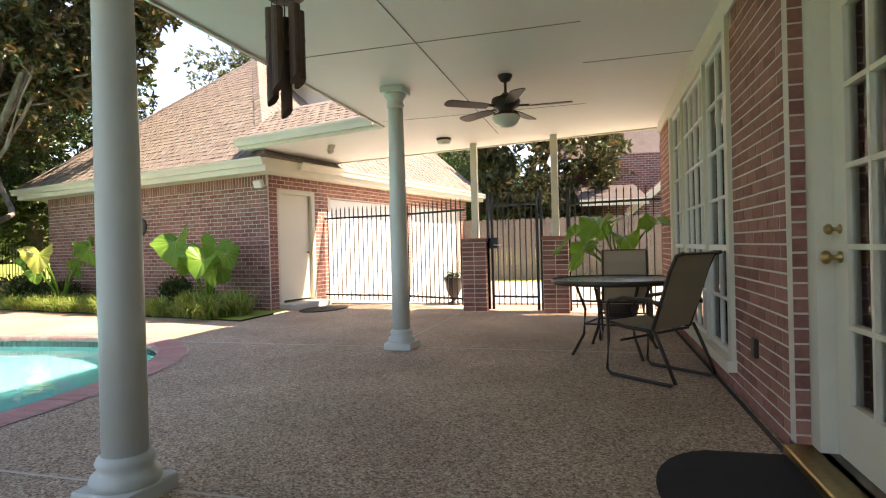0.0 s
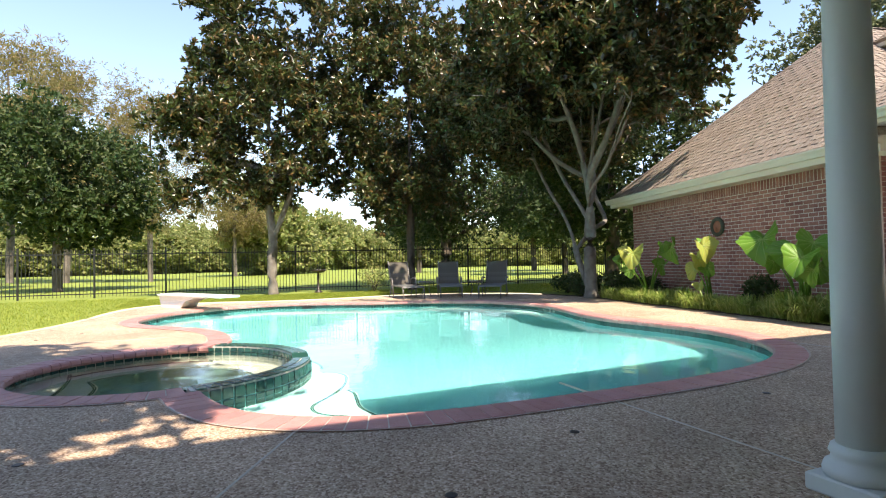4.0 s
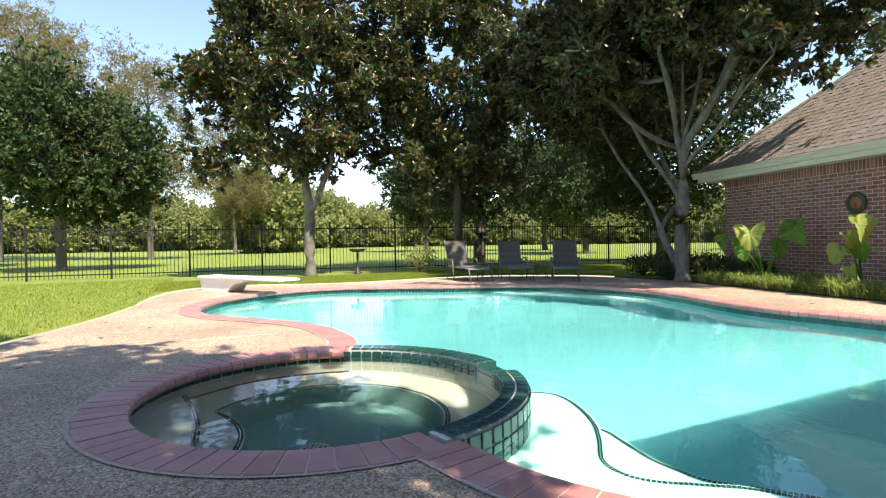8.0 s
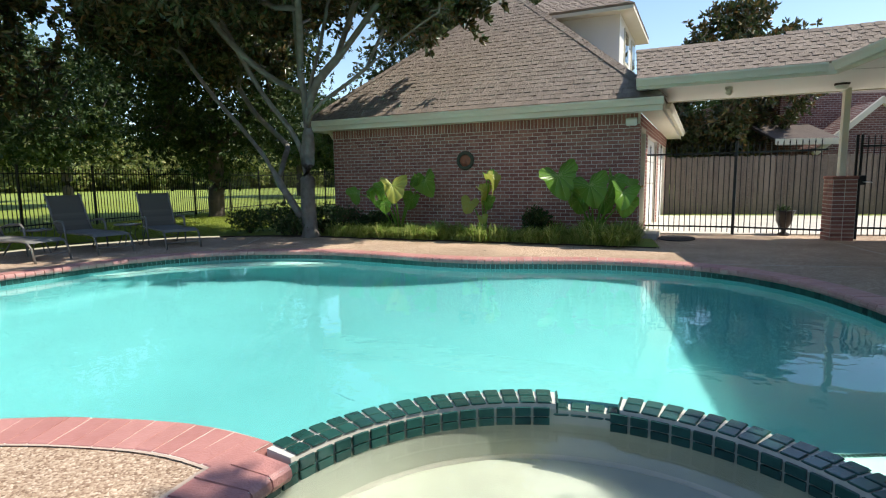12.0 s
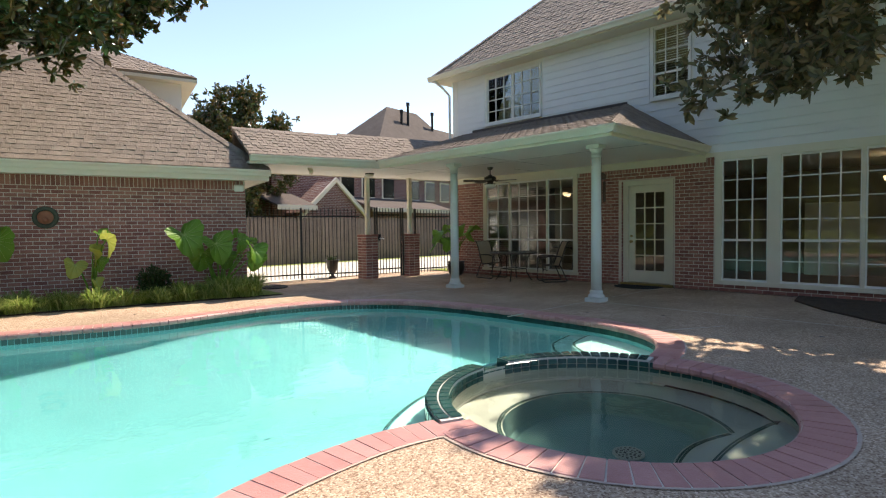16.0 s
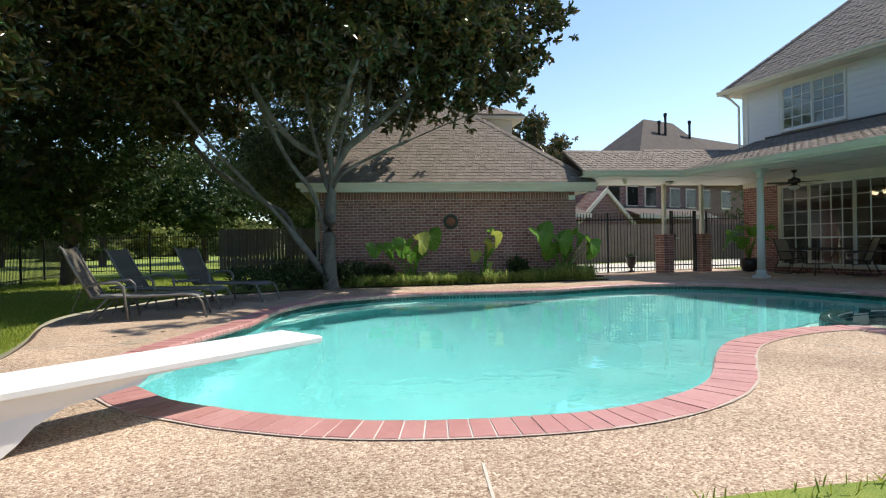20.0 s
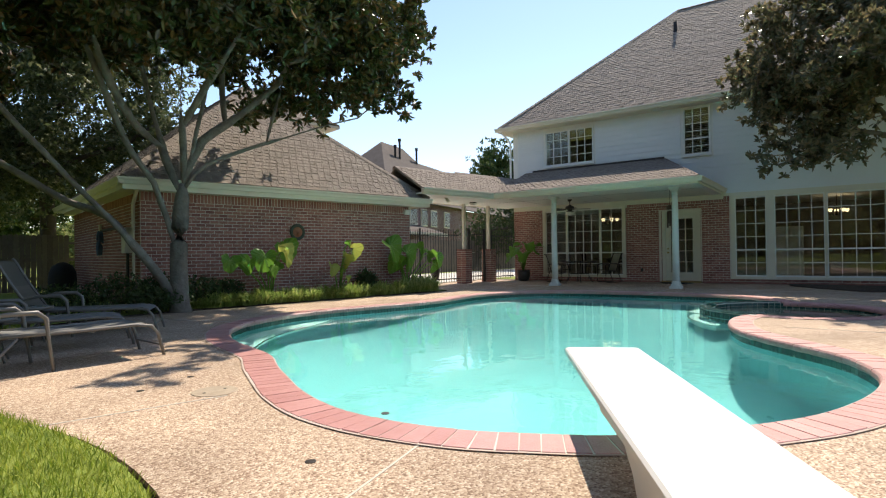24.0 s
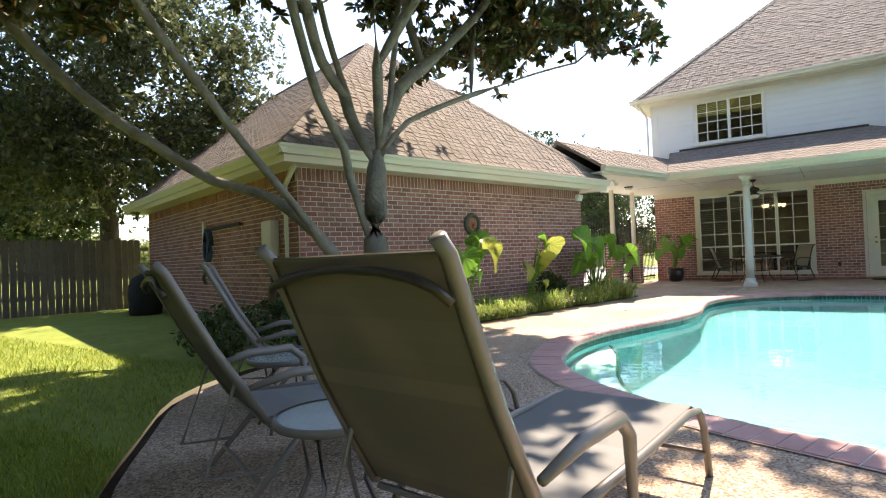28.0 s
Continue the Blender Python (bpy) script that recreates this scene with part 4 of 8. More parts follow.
gutter(garage_roof, (gx0 - 0.1, gy0, EZ - 0.02), (gx1 + 0.02, gy0, EZ - 0.02), (0, -1))
gutter(garage_roof, (gx0, gy1, EZ - 0.02), (gx0, gy0 - 0.1, EZ - 0.02), (-1, 0))
gutter(garage_roof, (gx1, gy0 + 0.8, EZ - 0.02), (gx1, gy1, EZ - 0.02), (1, 0))
# upper room on the garage
DX0, DX1, DY0, DY1 = -8.3, -5.88, 13.5, 16.8
dormer = tagged(new("dormer", G().box(DX0, DY0, 3.2, DX1, DY1, 5.32).mesh("dormer_wall", M_WHITE)), "white-walled upper room with a hipped shingle roof", "dormer", kind="structure")
apex = [Vector((DX0, (DY0 + DY1) / 2, 6.35)), Vector((DX1 - 1.5, (DY0 + DY1) / 2, 6.35))]
e = 0.35
c = [Vector((DX0, DY0 - e, 5.38)), Vector((DX1 + e, DY0 - e, 5.38)), Vector((DX1 + e, DY1 + e, 5.38)), Vector((DX0, DY1 + e, 5.38))]
roof_face(dormer, [c[0], c[1], apex[1], apex[0]], c[1])
roof_face(dormer, [c[1], c[2], apex[1]], c[1])
roof_face(dormer, [c[2], c[3], apex[0], apex[1]], c[2])
part("soffit", G().box(DX0, DY0 - e, 5.25, DX1 + e, DY1 + e, 5.33), M_CREAM, dormer)
for y in (14.3, 15.8):
    w = part("window", G().box(DX1, y, 4.2, DX1 + 0.03, y + 0.8, 5.1), M_CREAM, dormer)
    part("pane", G().box(DX1 + 0.03, y + 0.07, 4.27, DX1 + 0.036, y + 0.73, 5.03), M_GLASS, w)
for ob in [o for o in scene.objects if o not in before_garage and o.parent is None]:
    ob.matrix_basis = GM @ ob.matrix_basis

# ---- house ----
W, HY0, HY1 = 1.64, -3.4, 9.45
HZ = 2.78
toy = lambda y: HY1 - y                                            # along the wall, from its north end southwards


def window(name, y0, y1, z0, z1, panels, label, cw=0.09, paint=None):
    """A window in the house wall: casing, panels of panes with muntins. panels: (y0, y1, columns, rows)."""
    paint = paint or M_CREAM
    win = thing(name, frame_m((W, HY1, 0), (0, -1)), label, "window", kind="structure")
    a, b = toy(y1), toy(y0)
    for g in (G().box(a, -0.06, z0, a + cw, 0.035, z1), G().box(b - cw, -0.06, z0, b, 0.035, z1), G().box(a + cw, -0.06, z1 - cw, b - cw, 0.035, z1)):
        part("window_frame", g, paint, win)
    part("window_sill", G().box(a - 0.02, -0.06, z0 - 0.05, b + 0.02, 0.07, z0 + 0.03), paint, win)
    edges = [a + cw]
    for p0, p1, cols, rows in panels:
        c0, c1, q0, q1 = toy(p1), toy(p0), z0 + 0.05, z1 - cw - 0.02
        if c0 - edges[-1] > 0.01:
            part("mullion", G().box(edges[-1], -0.05, z0 + 0.03, c0, 0.03, z1 - cw), paint, win)
        edges.append(c1)
        sash = G()
        for i in range(cols + 1):
            x = c0 + (c1 - c0) * i / cols
            h = 0.022 if i in (0, cols) else 0.011
            sash.box(x - h, -0.035, q0, x + h, 0.0, q1)
        for j in range(rows + 1):
            z = q0 + (q1 - q0) * j / rows
            h = 0.022 if j in (0, rows) or (rows == 6 and j == 2) else 0.010
            sash.box(c0, -0.034, z - h, c1, 0.001, z + h)
        part("muntin_grid", sash, M_WHITE, win)
        w, h = (c1 - c0) / cols, (q1 - q0) / rows
        me = G().box(-w / 2 + 0.008, -0.004, -h / 2 + 0.008, w / 2 - 0.008, 0, h / 2 - 0.008).mesh("pane", M_GLASS)
        for i in range(cols):
            for j in range(rows):
                pane = part("pane", me, None, win, m=Matrix.Translation((c0 + w * (i + 0.5), -0.018, q0 + h * (j + 0.5))))
                pane.visible_shadow = False
    if b - cw - edges[-1] > 0.01:
        part("mullion", G().box(edges[-1], -0.05, z0 + 0.03, b - cw, 0.03, z1 - cw), paint, win)
    return win


BIG = (-3.25, 1.8, 0.2, 2.78)
UP3, UP4, UP5 = (6.18, 8.1, 4.3, 5.66), (2.32, 3.18, 4.16, 5.76), (-0.75, 0.55, 4.2, 5.7)
NOOK = (5.08, 8.22, 0.2, 2.70)
DOOR = (2.68, 3.90, 0.03, 2.40)
ops = [(toy(q[1]), toy(q[0]), q[2], q[3]) for q in (BIG, NOOK, DOOR)]
wall_house = brick_wall("wall_house_west", (W, HY1, 0), (0, -1), HY1 - HY0, 0, HZ, "red brick house wall with tall white windows", (W, 3.4, 1.2), ops, cap=420)
wall_house_n = brick_wall("wall_house_north", (W + 9, HY1, 0), (-1, 0), 9.0, 0, HZ, "red brick end wall of the house", (W, HY1, 1.2), cap=100)
wall_upper = setting("wall_house_upper", wall_body(HY1 - HY0, HZ, 5.82, [(toy(q[1]), toy(q[0]), q[2], q[3]) for q in (UP3, UP4, UP5)], 0.2, frame_m((W + 0.03, HY1, 0), (0, -1))),
                     M_WHITE, "white lap-sided upper storey", "siding wall")
ups = [(toy(q[1]), toy(q[0]), q[2], q[3]) for q in (UP3, UP4, UP5)]
bm_ = frame_m((W + 0.03, HY1, 0), (0, -1))
for r in range(17):
    z0 = HZ + 0.06 + r * 0.178
    z1 = min(z0 + 0.19, 5.82)
    cuts = sorted((q[0] - 0.06, q[1] + 0.06) for q in ups if q[2] - 0.06 < z1 - 0.02 and q[3] + 0.06 > z0 + 0.02)
    x = 0.0
    for c0, c1 in cuts + [(HY1 - HY0, 99)]:
        if c0 > x + 0.02:
            g = G().add([(x, 0.002, z0), (c0, 0.002, z0), (c0, 0.022, z0), (x, 0.022, z0), (x, 0.002, z1), (c0, 0.002, z1), (c0, 0.008, z1), (x, 0.008, z1)],
                        [(0, 1, 2, 3), (4, 7, 6, 5), (3, 2, 6, 7), (0, 4, 5, 1), (0, 3, 7, 4), (1, 5, 6, 2)])
            part("siding_board", g, M_SIDING, wall_upper, m=bm_)
        x = c1
part("band_board", G().box(0, 0, HZ - 0.02, HY1 - HY0, 0.035, HZ + 0.07), M_CREAM, wall_upper, m=bm_)
part("corner_board", G().box(0, 0.022, HZ, 0.1, 0.034, 5.82), M_WHITE, wall_upper, m=bm_)
wall_upper_n = setting("wall_house_upper_north", G().box(W, HY1 - 0.2, HZ, W + 9, HY1 - 0.002, 5.82), M_WHITE, "white upper end wall of the house", "siding wall")
window_1 = window("window_1", *BIG, [(0.84, 1.68, 3, 6), (-0.62, 0.62, 4, 6), (-2.0, -0.68, 4, 6), (-3.12, -2.32, 3, 6)], "tall white living-room window wall with divided panes")
window_2 = window("window_2", *NOOK, [(7.28, 8.1, 2, 6), (6.02, 7.24, 4, 6), (5.2, 5.98, 2, 6)], "tall white breakfast-room window with divided panes and blinds")
window_3 = window("window_3", *UP3, [(7.16, 8.05, 3, 4), (6.23, 7.12, 3, 4)], "upper two-sash window with white muntins", 0.045, M_WHITE)
window_4 = window("window_4", *UP4, [(2.37, 3.13, 3, 6)], "upper single window with pale blinds", 0.045, M_WHITE)
window_5 = window("window_5", *UP5, [(-0.65, -0.12, 2, 4), (-0.08, 0.45, 2, 4)], "upper window partly hidden by a tree", 0.045, M_WHITE)
for ob in (window_3, window_4, window_5):
    ob.matrix_basis = frame_m((W + 0.02, HY1, 0), (0, -1))
# blinds behind the upper and breakfast-room windows
for y0, y1, z0, z1 in ((2.4, 3.1, 4.22, 5.68), (7.18, 8.03, 5.2, 5.6), (-0.68, 0.48, 4.25, 5.6), (6.0, 7.25, 2.1, 2.6), (7.3, 8.1, 0.3, 2.6)):
    bl = thing("window_blind", Matrix.Translation((W + 0.16, 0, 0)), "white horizontal slat blind behind the glass", "blind", "window blinds")
    for k in range(int((z1 - z0) / 0.055)):
        part("slat", G().box(-0.012, y0, z0 + k * 0.055, 0.012, y1, z0 + k * 0.055 + 0.006, Matrix.Translation((0, 0, 0))), M_BLIND, bl)
# door
door_1 = thing("door_1", frame_m((W + 0.1, HY1, 0), (0, -1)), "cream glazed back door with fifteen panes and brass knob", "door", kind="structure")
a, b = toy(DOOR[1]), toy(DOOR[0])
for g in (G().box(a, -0.15, DOOR[2], a + 0.11, 0.03, DOOR[3]), G().box(b - 0.11, -0.15, DOOR[2], b, 0.03, DOOR[3]), G().box(a + 0.11, -0.15, DOOR[3] - 0.11, b - 0.11, 0.03, DOOR[3])):
    part("door_frame", g, M_CREAM, door_1)
jamb = G()
for r in range(31):
    for x in (a, b - 0.007):
        jamb.box(x, 0.034, DOOR[2] + 0.005 + r * 0.0762, x + 0.007, 0.098, DOOR[2] + 0.07 + r * 0.0762)
part("brick_jamb", jamb, M_BRICKF, door_1, "red brick returns beside the frame")
part("threshold", G().bbox(a, -0.15, 0.0, b, 0.16, 0.06, 0.008), M_BRASS, door_1, "worn brass threshold")
la, lb, lz0, lz1 = a + 0.115, b - 0.115, 0.065, DOOR[3] - 0.115
leaf = G()
for q in ((la, lz0, la + 0.14, lz1), (lb - 0.14, lz0, lb, lz1), (la + 0.14, lz0, lb - 0.14, lz0 + 0.26), (la + 0.14, lz1 - 0.15, lb - 0.14, lz1)):
    leaf.box(q[0], -0.09, q[1], q[2], -0.045, q[3])
door_leaf = part("door_leaf", leaf, M_CREAM, door_1)
ga, gb, gz0, gz1 = la + 0.14, lb - 0.14, lz0 + 0.26, lz1 - 0.15
mun = G()
for i in range(4):
    x = ga + (gb - ga) * i / 3
    mun.box(x - 0.012, -0.085, gz0, x + 0.012, -0.04, gz1)
for j in range(6):
    z = gz0 + (gz1 - gz0) * j / 5
    mun.box(ga, -0.084, z - 0.012, gb, -0.041, z + 0.012)
part("muntin_grid", mun, M_CREAM, door_1)
pw, ph = (gb - ga) / 3, (gz1 - gz0) / 5
me = G().box(-pw / 2 + 0.01, -0.003, -ph / 2 + 0.01, pw / 2 - 0.01, 0.003, ph / 2 - 0.01).mesh("pane", M_GLASS)
for i in range(3):
    for j in range(5):
        part("pane", me, None, door_1, m=Matrix.Translation((ga + pw * (i + 0.5), -0.065, gz0 + ph * (j + 0.5))))
knob = [(0.028, 0), (0.028, 0.008), (0.012, 0.012), (0.012, 0.04), (0.03, 0.05), (0.033, 0.065), (0.02, 0.08)]
for z, s in ((1.0, 1.0), (1.13, 0.8)):
    part("door_handle", G().lathe(knob, 14, Matrix.Translation((la + 0.07, -0.045, z)) @ Matrix.Rotation(radians(-90), 4, "X") @ Matrix.Scale(s, 4)), M_BRASS, door_1, "brass knob and bolt", True)
# rooms behind the glass
room = setting("wall_room_back", G().box(W + 5.0, HY0, 0, W + 5.1, HY1, HZ).box(W + 0.2, HY1 - 0.22, 0, W + 5, HY1 - 0.2, HZ).box(W + 0.2, HY0, 0, W + 5, HY0 + 0.1, HZ).box(W + 0.21, 4.2, 0, W + 5, 4.3, HZ),
               M_ROOM, "dim beige interior walls", "wall")
room_floor = setting("floor", G().box(W, HY0, -0.05, W + 5.1, HY1, 0.06), mat("room_floor_tile", (0.30, 0.24, 0.18), 0.5, var=0.15, scale=4), "tan interior floor", "floor")
room_ceiling = setting("ceiling_inside", G().box(W + 0.2, HY0, HZ, W + 5.1, HY1, HZ + 0.05), M_CEIL, "white interior ceiling", "ceiling")
upper_room = setting("wall_upper_room", G().box(W + 3, HY0, HZ, W + 3.1, HY1, 5.8), M_ROOM, "dim upstairs walls", "wall")
# main roof
EH = 5.93
house_roof = tagged(new("house_roof", G().mesh("roof_frame", M_CREAM)), "steep brown shingled hip roof of the two-storey house", "roof", kind="structure")
hx, hy, RZ = W - 0.46, HY1 + 0.42, 11.08
HA, HB = Vector((6.65, 4.3, RZ)), Vector((6.65, -12, RZ))
roof_face(house_roof, [(hx, -14, EH), (hx, hy, EH), HA, HB], (hx, 5, EH), 60, 0.15, 0.22)
roof_face(house_roof, [(hx, hy, EH), (12.2, hy, EH), HA], (hx, hy, EH), 0, 0.15, 0.22)
part("roof_deck", G().slab([(12.2, -14, EH), (12.2, hy, EH), HA, HB], 0.05), M_SHINGLEF, house_roof)
hip_cap(house_roof, (hx, hy, EH + 0.03), HA)
hip_cap(house_roof, HB, HA)
part("soffit", G().box(hx, -14, EH - 0.16, W + 0.04, hy, EH - 0.12), M_CREAM, house_roof)
part("soffit", G().box(W + 0.04, HY1, EH - 0.16, 12, hy, EH - 0.12), M_CREAM, house_roof)
gutter(house_roof, (hx, hy + 0.1, EH), (hx, -14, EH), (-1, 0))
gutter(house_roof, (hx, hy, EH), (12, hy, EH), (0, 1))
vent = thing("vent_pipe", Matrix.Translation((5.1, 4.1, 9.55)), "black roof vent pipe", "vent pipe")
part("pipe", G().lathe([(0.07, -0.4), (0.07, 0.45), (0.06, 0.45)], 12), M_BLACK, vent, smooth=True)
part("flashing", G().lathe([(0.2, -0.2), (0.09, 0.0), (0.075, 0.05)], 12), M_BRONZE, vent)
# south wing
wing = brick_wall("wall_wing", (W - 0.35, HY0, 0), (0, -1), 8.0, 0, HZ, "red brick wing of the house", (W, HY0, 1.2), cap=80)
setting("wall_wing_return", G().box(W - 0.35, HY0 - 0.002, 0, W + 0.2, HY0 + 0.12, 5.82), M_CREAM, "cream wing return", "wall")
wing_upper = setting("wall_wing_upper", G().box(W - 0.33, HY0 - 8, HZ, W - 0.12, HY0 - 0.004, 5.82), M_CREAM, "cream rendered upper wing wall", "wall")
ww = thing("window_6", frame_m((W - 0.33, HY0, 0), (0, -1)), "upper wing window with white frame", "window", kind="structure")
part("window_frame", G().box(0.35, 0, 4.2, 1.5, 0.05, 5.5), M_CREAM, ww)
for i in range(3):
    for j in range(4):
        part("pane", G().box(0.42 + i * 0.34, 0.05, 4.27 + j * 0.3, 0.74 + i * 0.34, 0.056, 4.55 + j * 0.3), M_GLASS, ww)
wing_roof = tagged(new("wing_roof", G().mesh("roof_frame", M_CREAM)), "shingled gable over the house wing", "roof", kind="structure")
roof_face(wing_roof, [(W - 0.8, HY0 + 0.3, 5.85), (6.6, HY0 + 0.3, 5.85), (6.6, HY0 - 4, 9.2), (W - 0.8, HY0 - 4, 9.2)], (W, HY0, 6), 0)
part("fascia", G().slab([(W - 0.82, HY0 + 0.35, 5.8), (W - 0.82, HY0 - 4, 9.2), (W - 0.78, HY0 - 4, 9.2), (W - 0.78, HY0 + 0.35, 5.8)], 0.2), M_CREAM, wing_roof)

# ---- covered patio and breezeway ----
CZ = 2.83
PX, PY = -2.2, 2.0                                                 # patio eave, south end
IN = V2(PX, 8.12)                                                  # where the patio and breezeway eaves meet
BG = V2(-5.1, 8.82)                                                # breezeway eave at the garage
R0, R1 = V2(-5.0, 9.95), V2(1.70, 8.48)                            # breezeway ridge
K0, K1 = V2(-4.5, 10.95), V2(1.70, 9.75)                           # breezeway rear eave
ceiling = setting("ceiling", G().prism([V2(PX + 0.03, PY + 0.03), V2(W - 0.012, PY + 0.03), K1 - V2(0.012, 0.03), K0 - V2(0, 0.03), BG + V2(0, 0.03), IN + V2(0.03, 0.03)], CZ, CZ + 0.03), M_CEIL, "smooth off-white painted patio ceiling", "ceiling")
for q in ((PX + 0.1, 5.22, 0.62, 5.23), (-0.74, PY + 0.1, -0.73, 9.3), (0.62, 6.25, W - 0.05, 6.26), (PX + 0.1, 7.85, 0.62, 7.86)):
    part("panel_joint", G().box(q[0], q[1], CZ - 0.003, q[2], q[3], CZ + 0.001), M_SEAM, ceiling)
part("wall_trim", G().box(W - 0.03, PY, CZ - 0.16, W - 0.011, HY1, CZ - 0.001), M_CREAM, ceiling)
patio_roof = tagged(new("patio_roof", G().mesh("roof_frame", M_CREAM)), "low brown shingled roof over the covered patio", "roof", kind="structure")
FZ, TZ, RB = 3.0, 4.15, 3.72
HT = PY + 1.75
roof_face(patio_roof, [(PX, PY, FZ), (PX, IN.y, FZ), Vector((W, 8.9, TZ)), Vector((W, HT, TZ))], (PX, 4, FZ), 160)
roof_face(patio_roof, [(W, PY, FZ + 0.02), (PX, PY, FZ), Vector((W, HT, TZ))], (PX, 2, FZ), 0)
hip_cap(patio_roof, (PX, PY, FZ + 0.02), (W, HT, TZ))
part("apron_flashing", G().box(W - 0.05, HT, TZ - 0.05, W - 0.012, 8.6, TZ + 0.06), M_BRONZE, patio_roof)
for g in (G().box(PX, PY, CZ - 0.02, PX + 0.03, IN.y, FZ - 0.02), G().box(PX + 0.03, PY, CZ - 0.02, W - 0.02, PY + 0.03, FZ - 0.02)):
    part("fascia", g, M_CREAM, patio_roof)
gutter(patio_roof, (PX, PY - 0.1, FZ - 0.01), (PX, IN.y - 0.1, FZ - 0.01), (-1, 0))
gutter(patio_roof, (W - 0.03, PY, FZ - 0.01), (PX - 0.1, PY, FZ - 0.01), (0, -1))
breeze = tagged(new("breezeway_roof", G().mesh("roof_frame", M_CREAM)), "narrow shingled roof between garage and house", "roof", kind="structure")
roof_face(breeze, [(BG.x, BG.y, FZ), (IN.x, IN.y, FZ), (R1.x, R1.y, RB), (R0.x, R0.y, RB)], (-3, 8.4, FZ), 80)
roof_face(breeze, [(K1.x, K1.y, FZ), (K0.x, K0.y, FZ), (R0.x, R0.y, RB), (R1.x, R1.y, RB)], (-3, 10, FZ), 0)
hip_cap(breeze, (R0.x, R0.y, RB), (R1.x, R1.y, RB))
for a, b, s in ((BG, IN, 1), (K0, K1, -1)):
    t = (b - a).normalized()
    nrm = V2(-t.y, t.x) * 0.03 * s
    part("fascia", G().prism([a, b, b + nrm, a + nrm][::s], CZ - 0.02, FZ - 0.02), M_CREAM, breeze)
gutter(breeze, (BG.x, BG.y, FZ - 0.01), (IN.x - 0.12, IN.y + 0.03, FZ - 0.01), (-0.23, -0.97))


def column(x, y):
    c = thing("patio_column", Matrix.Translation((x, y, 0)), "round pale painted patio column on a square plinth", "column", "patio columns")
    c.scale = (0.87, 0.87, 1)
    part("plinth", G().bbox(-0.175, -0.175, 0, 0.175, 0.175, 0.075, 0.008), M_COLUMN, c)
    part("base_moulding", G().lathe([(0.165, 0.075), (0.17, 0.1), (0.16, 0.125), (0.135, 0.135), (0.13, 0.16), (0.142, 0.175), (0.132, 0.2), (0.113, 0.21)], 32), M_COLUMN, c, smooth=True)
    part("shaft", G().lathe([(0.11, 0.2), (0.108, 0.9), (0.104, 1.6), (0.097, 2.3), (0.092, 2.62)], 32), M_COLUMN, c, smooth=True)
    part("capital", G().lathe([(0.091, 2.6), (0.108, 2.62), (0.108, 2.65), (0.095, 2.66), (0.1, 2.7), (0.135, 2.74), (0.14, 2.76)], 32), M_COLUMN, c, smooth=True)
    part("abacus", G().bbox(-0.15, -0.15, 2.76, 0.15, 0.15, CZ - 0.002, 0.006), M_COLUMN, c)
    return c


column(-1.37, 2.77)
column(-1.37, 6.41)


def brick_pillar(x, y):
    p = thing("brick_pillar", Matrix.Translation((x, y, 0)), "square red brick pillar carrying a slim white post", "pillar", "gate pillars")
    w = 0.2
    part("core", G().box(-w + 0.001, -w + 0.001, 0, w - 0.001, w - 0.001, 1.16), M_MORTAR, p)
    a, b = G().bbox(-0.096, -0.1, -0.033, 0.096, 0.0, 0.033, 0.005).mesh("brick", M_BRICK), G().bbox(-0.2, -0.1, -0.033, 0.0, 0.0, 0.033, 0.005).mesh("brick", M_BRICK)
    for r in range(15):
        for k in range(4):
            for s in (-0.1, 0.1):
                mm = Matrix.Rotation(k * math.pi / 2, 4, "Z") @ Matrix.Translation((s, w + 0.003, 0.038 + r * BH))
                part("brick", a, None, p, m=mm)
    part("cap", G().bbox(-w - 0.015, -w - 0.015, 1.15, w + 0.015, w + 0.015, 1.215, 0.012), M_BRICK, p, "brick rowlock cap")
    part("post", G().bbox(-0.055, -0.055, 1.215, 0.055, 0.055, CZ - 0.002, 0.006), M_CREAM, p, "white timber post")
    return p


P1, P2 = V2(-1.27, 9.92), V2(0.08, 9.72)
brick_pillar(*P1)
brick_pillar(*P2)

# ==== fences ====


def iron_panel(name, a, b, height, label, gap=0.105, group="iron fence panels", spear=True):
    """A run of iron fence from a to b with two rails, pickets and an end post."""
    a, b = Vector(a), Vector(b)
    d = b - a
    f = thing(name, Matrix.Translation((a.x, a.y, 0.02)) @ Matrix.Rotation(math.atan2(d.y, d.x), 4, "Z"), label, "iron fence", group)
    ln = d.length
    part("post", POST_MESH[height], None, f)
    for z in (0.14, height - 0.22):
        part("rail", G().box(0, -0.014, z, ln, 0.014, z + 0.035), M_IRON, f)
    n = max(2, round(ln / gap))
    me = PICKET_MESH[(height, spear)]
    for i in range(1, n):
        part("picket", me, None, f, m=Matrix.Translation((ln * i / n, 0, 0)))
    return f


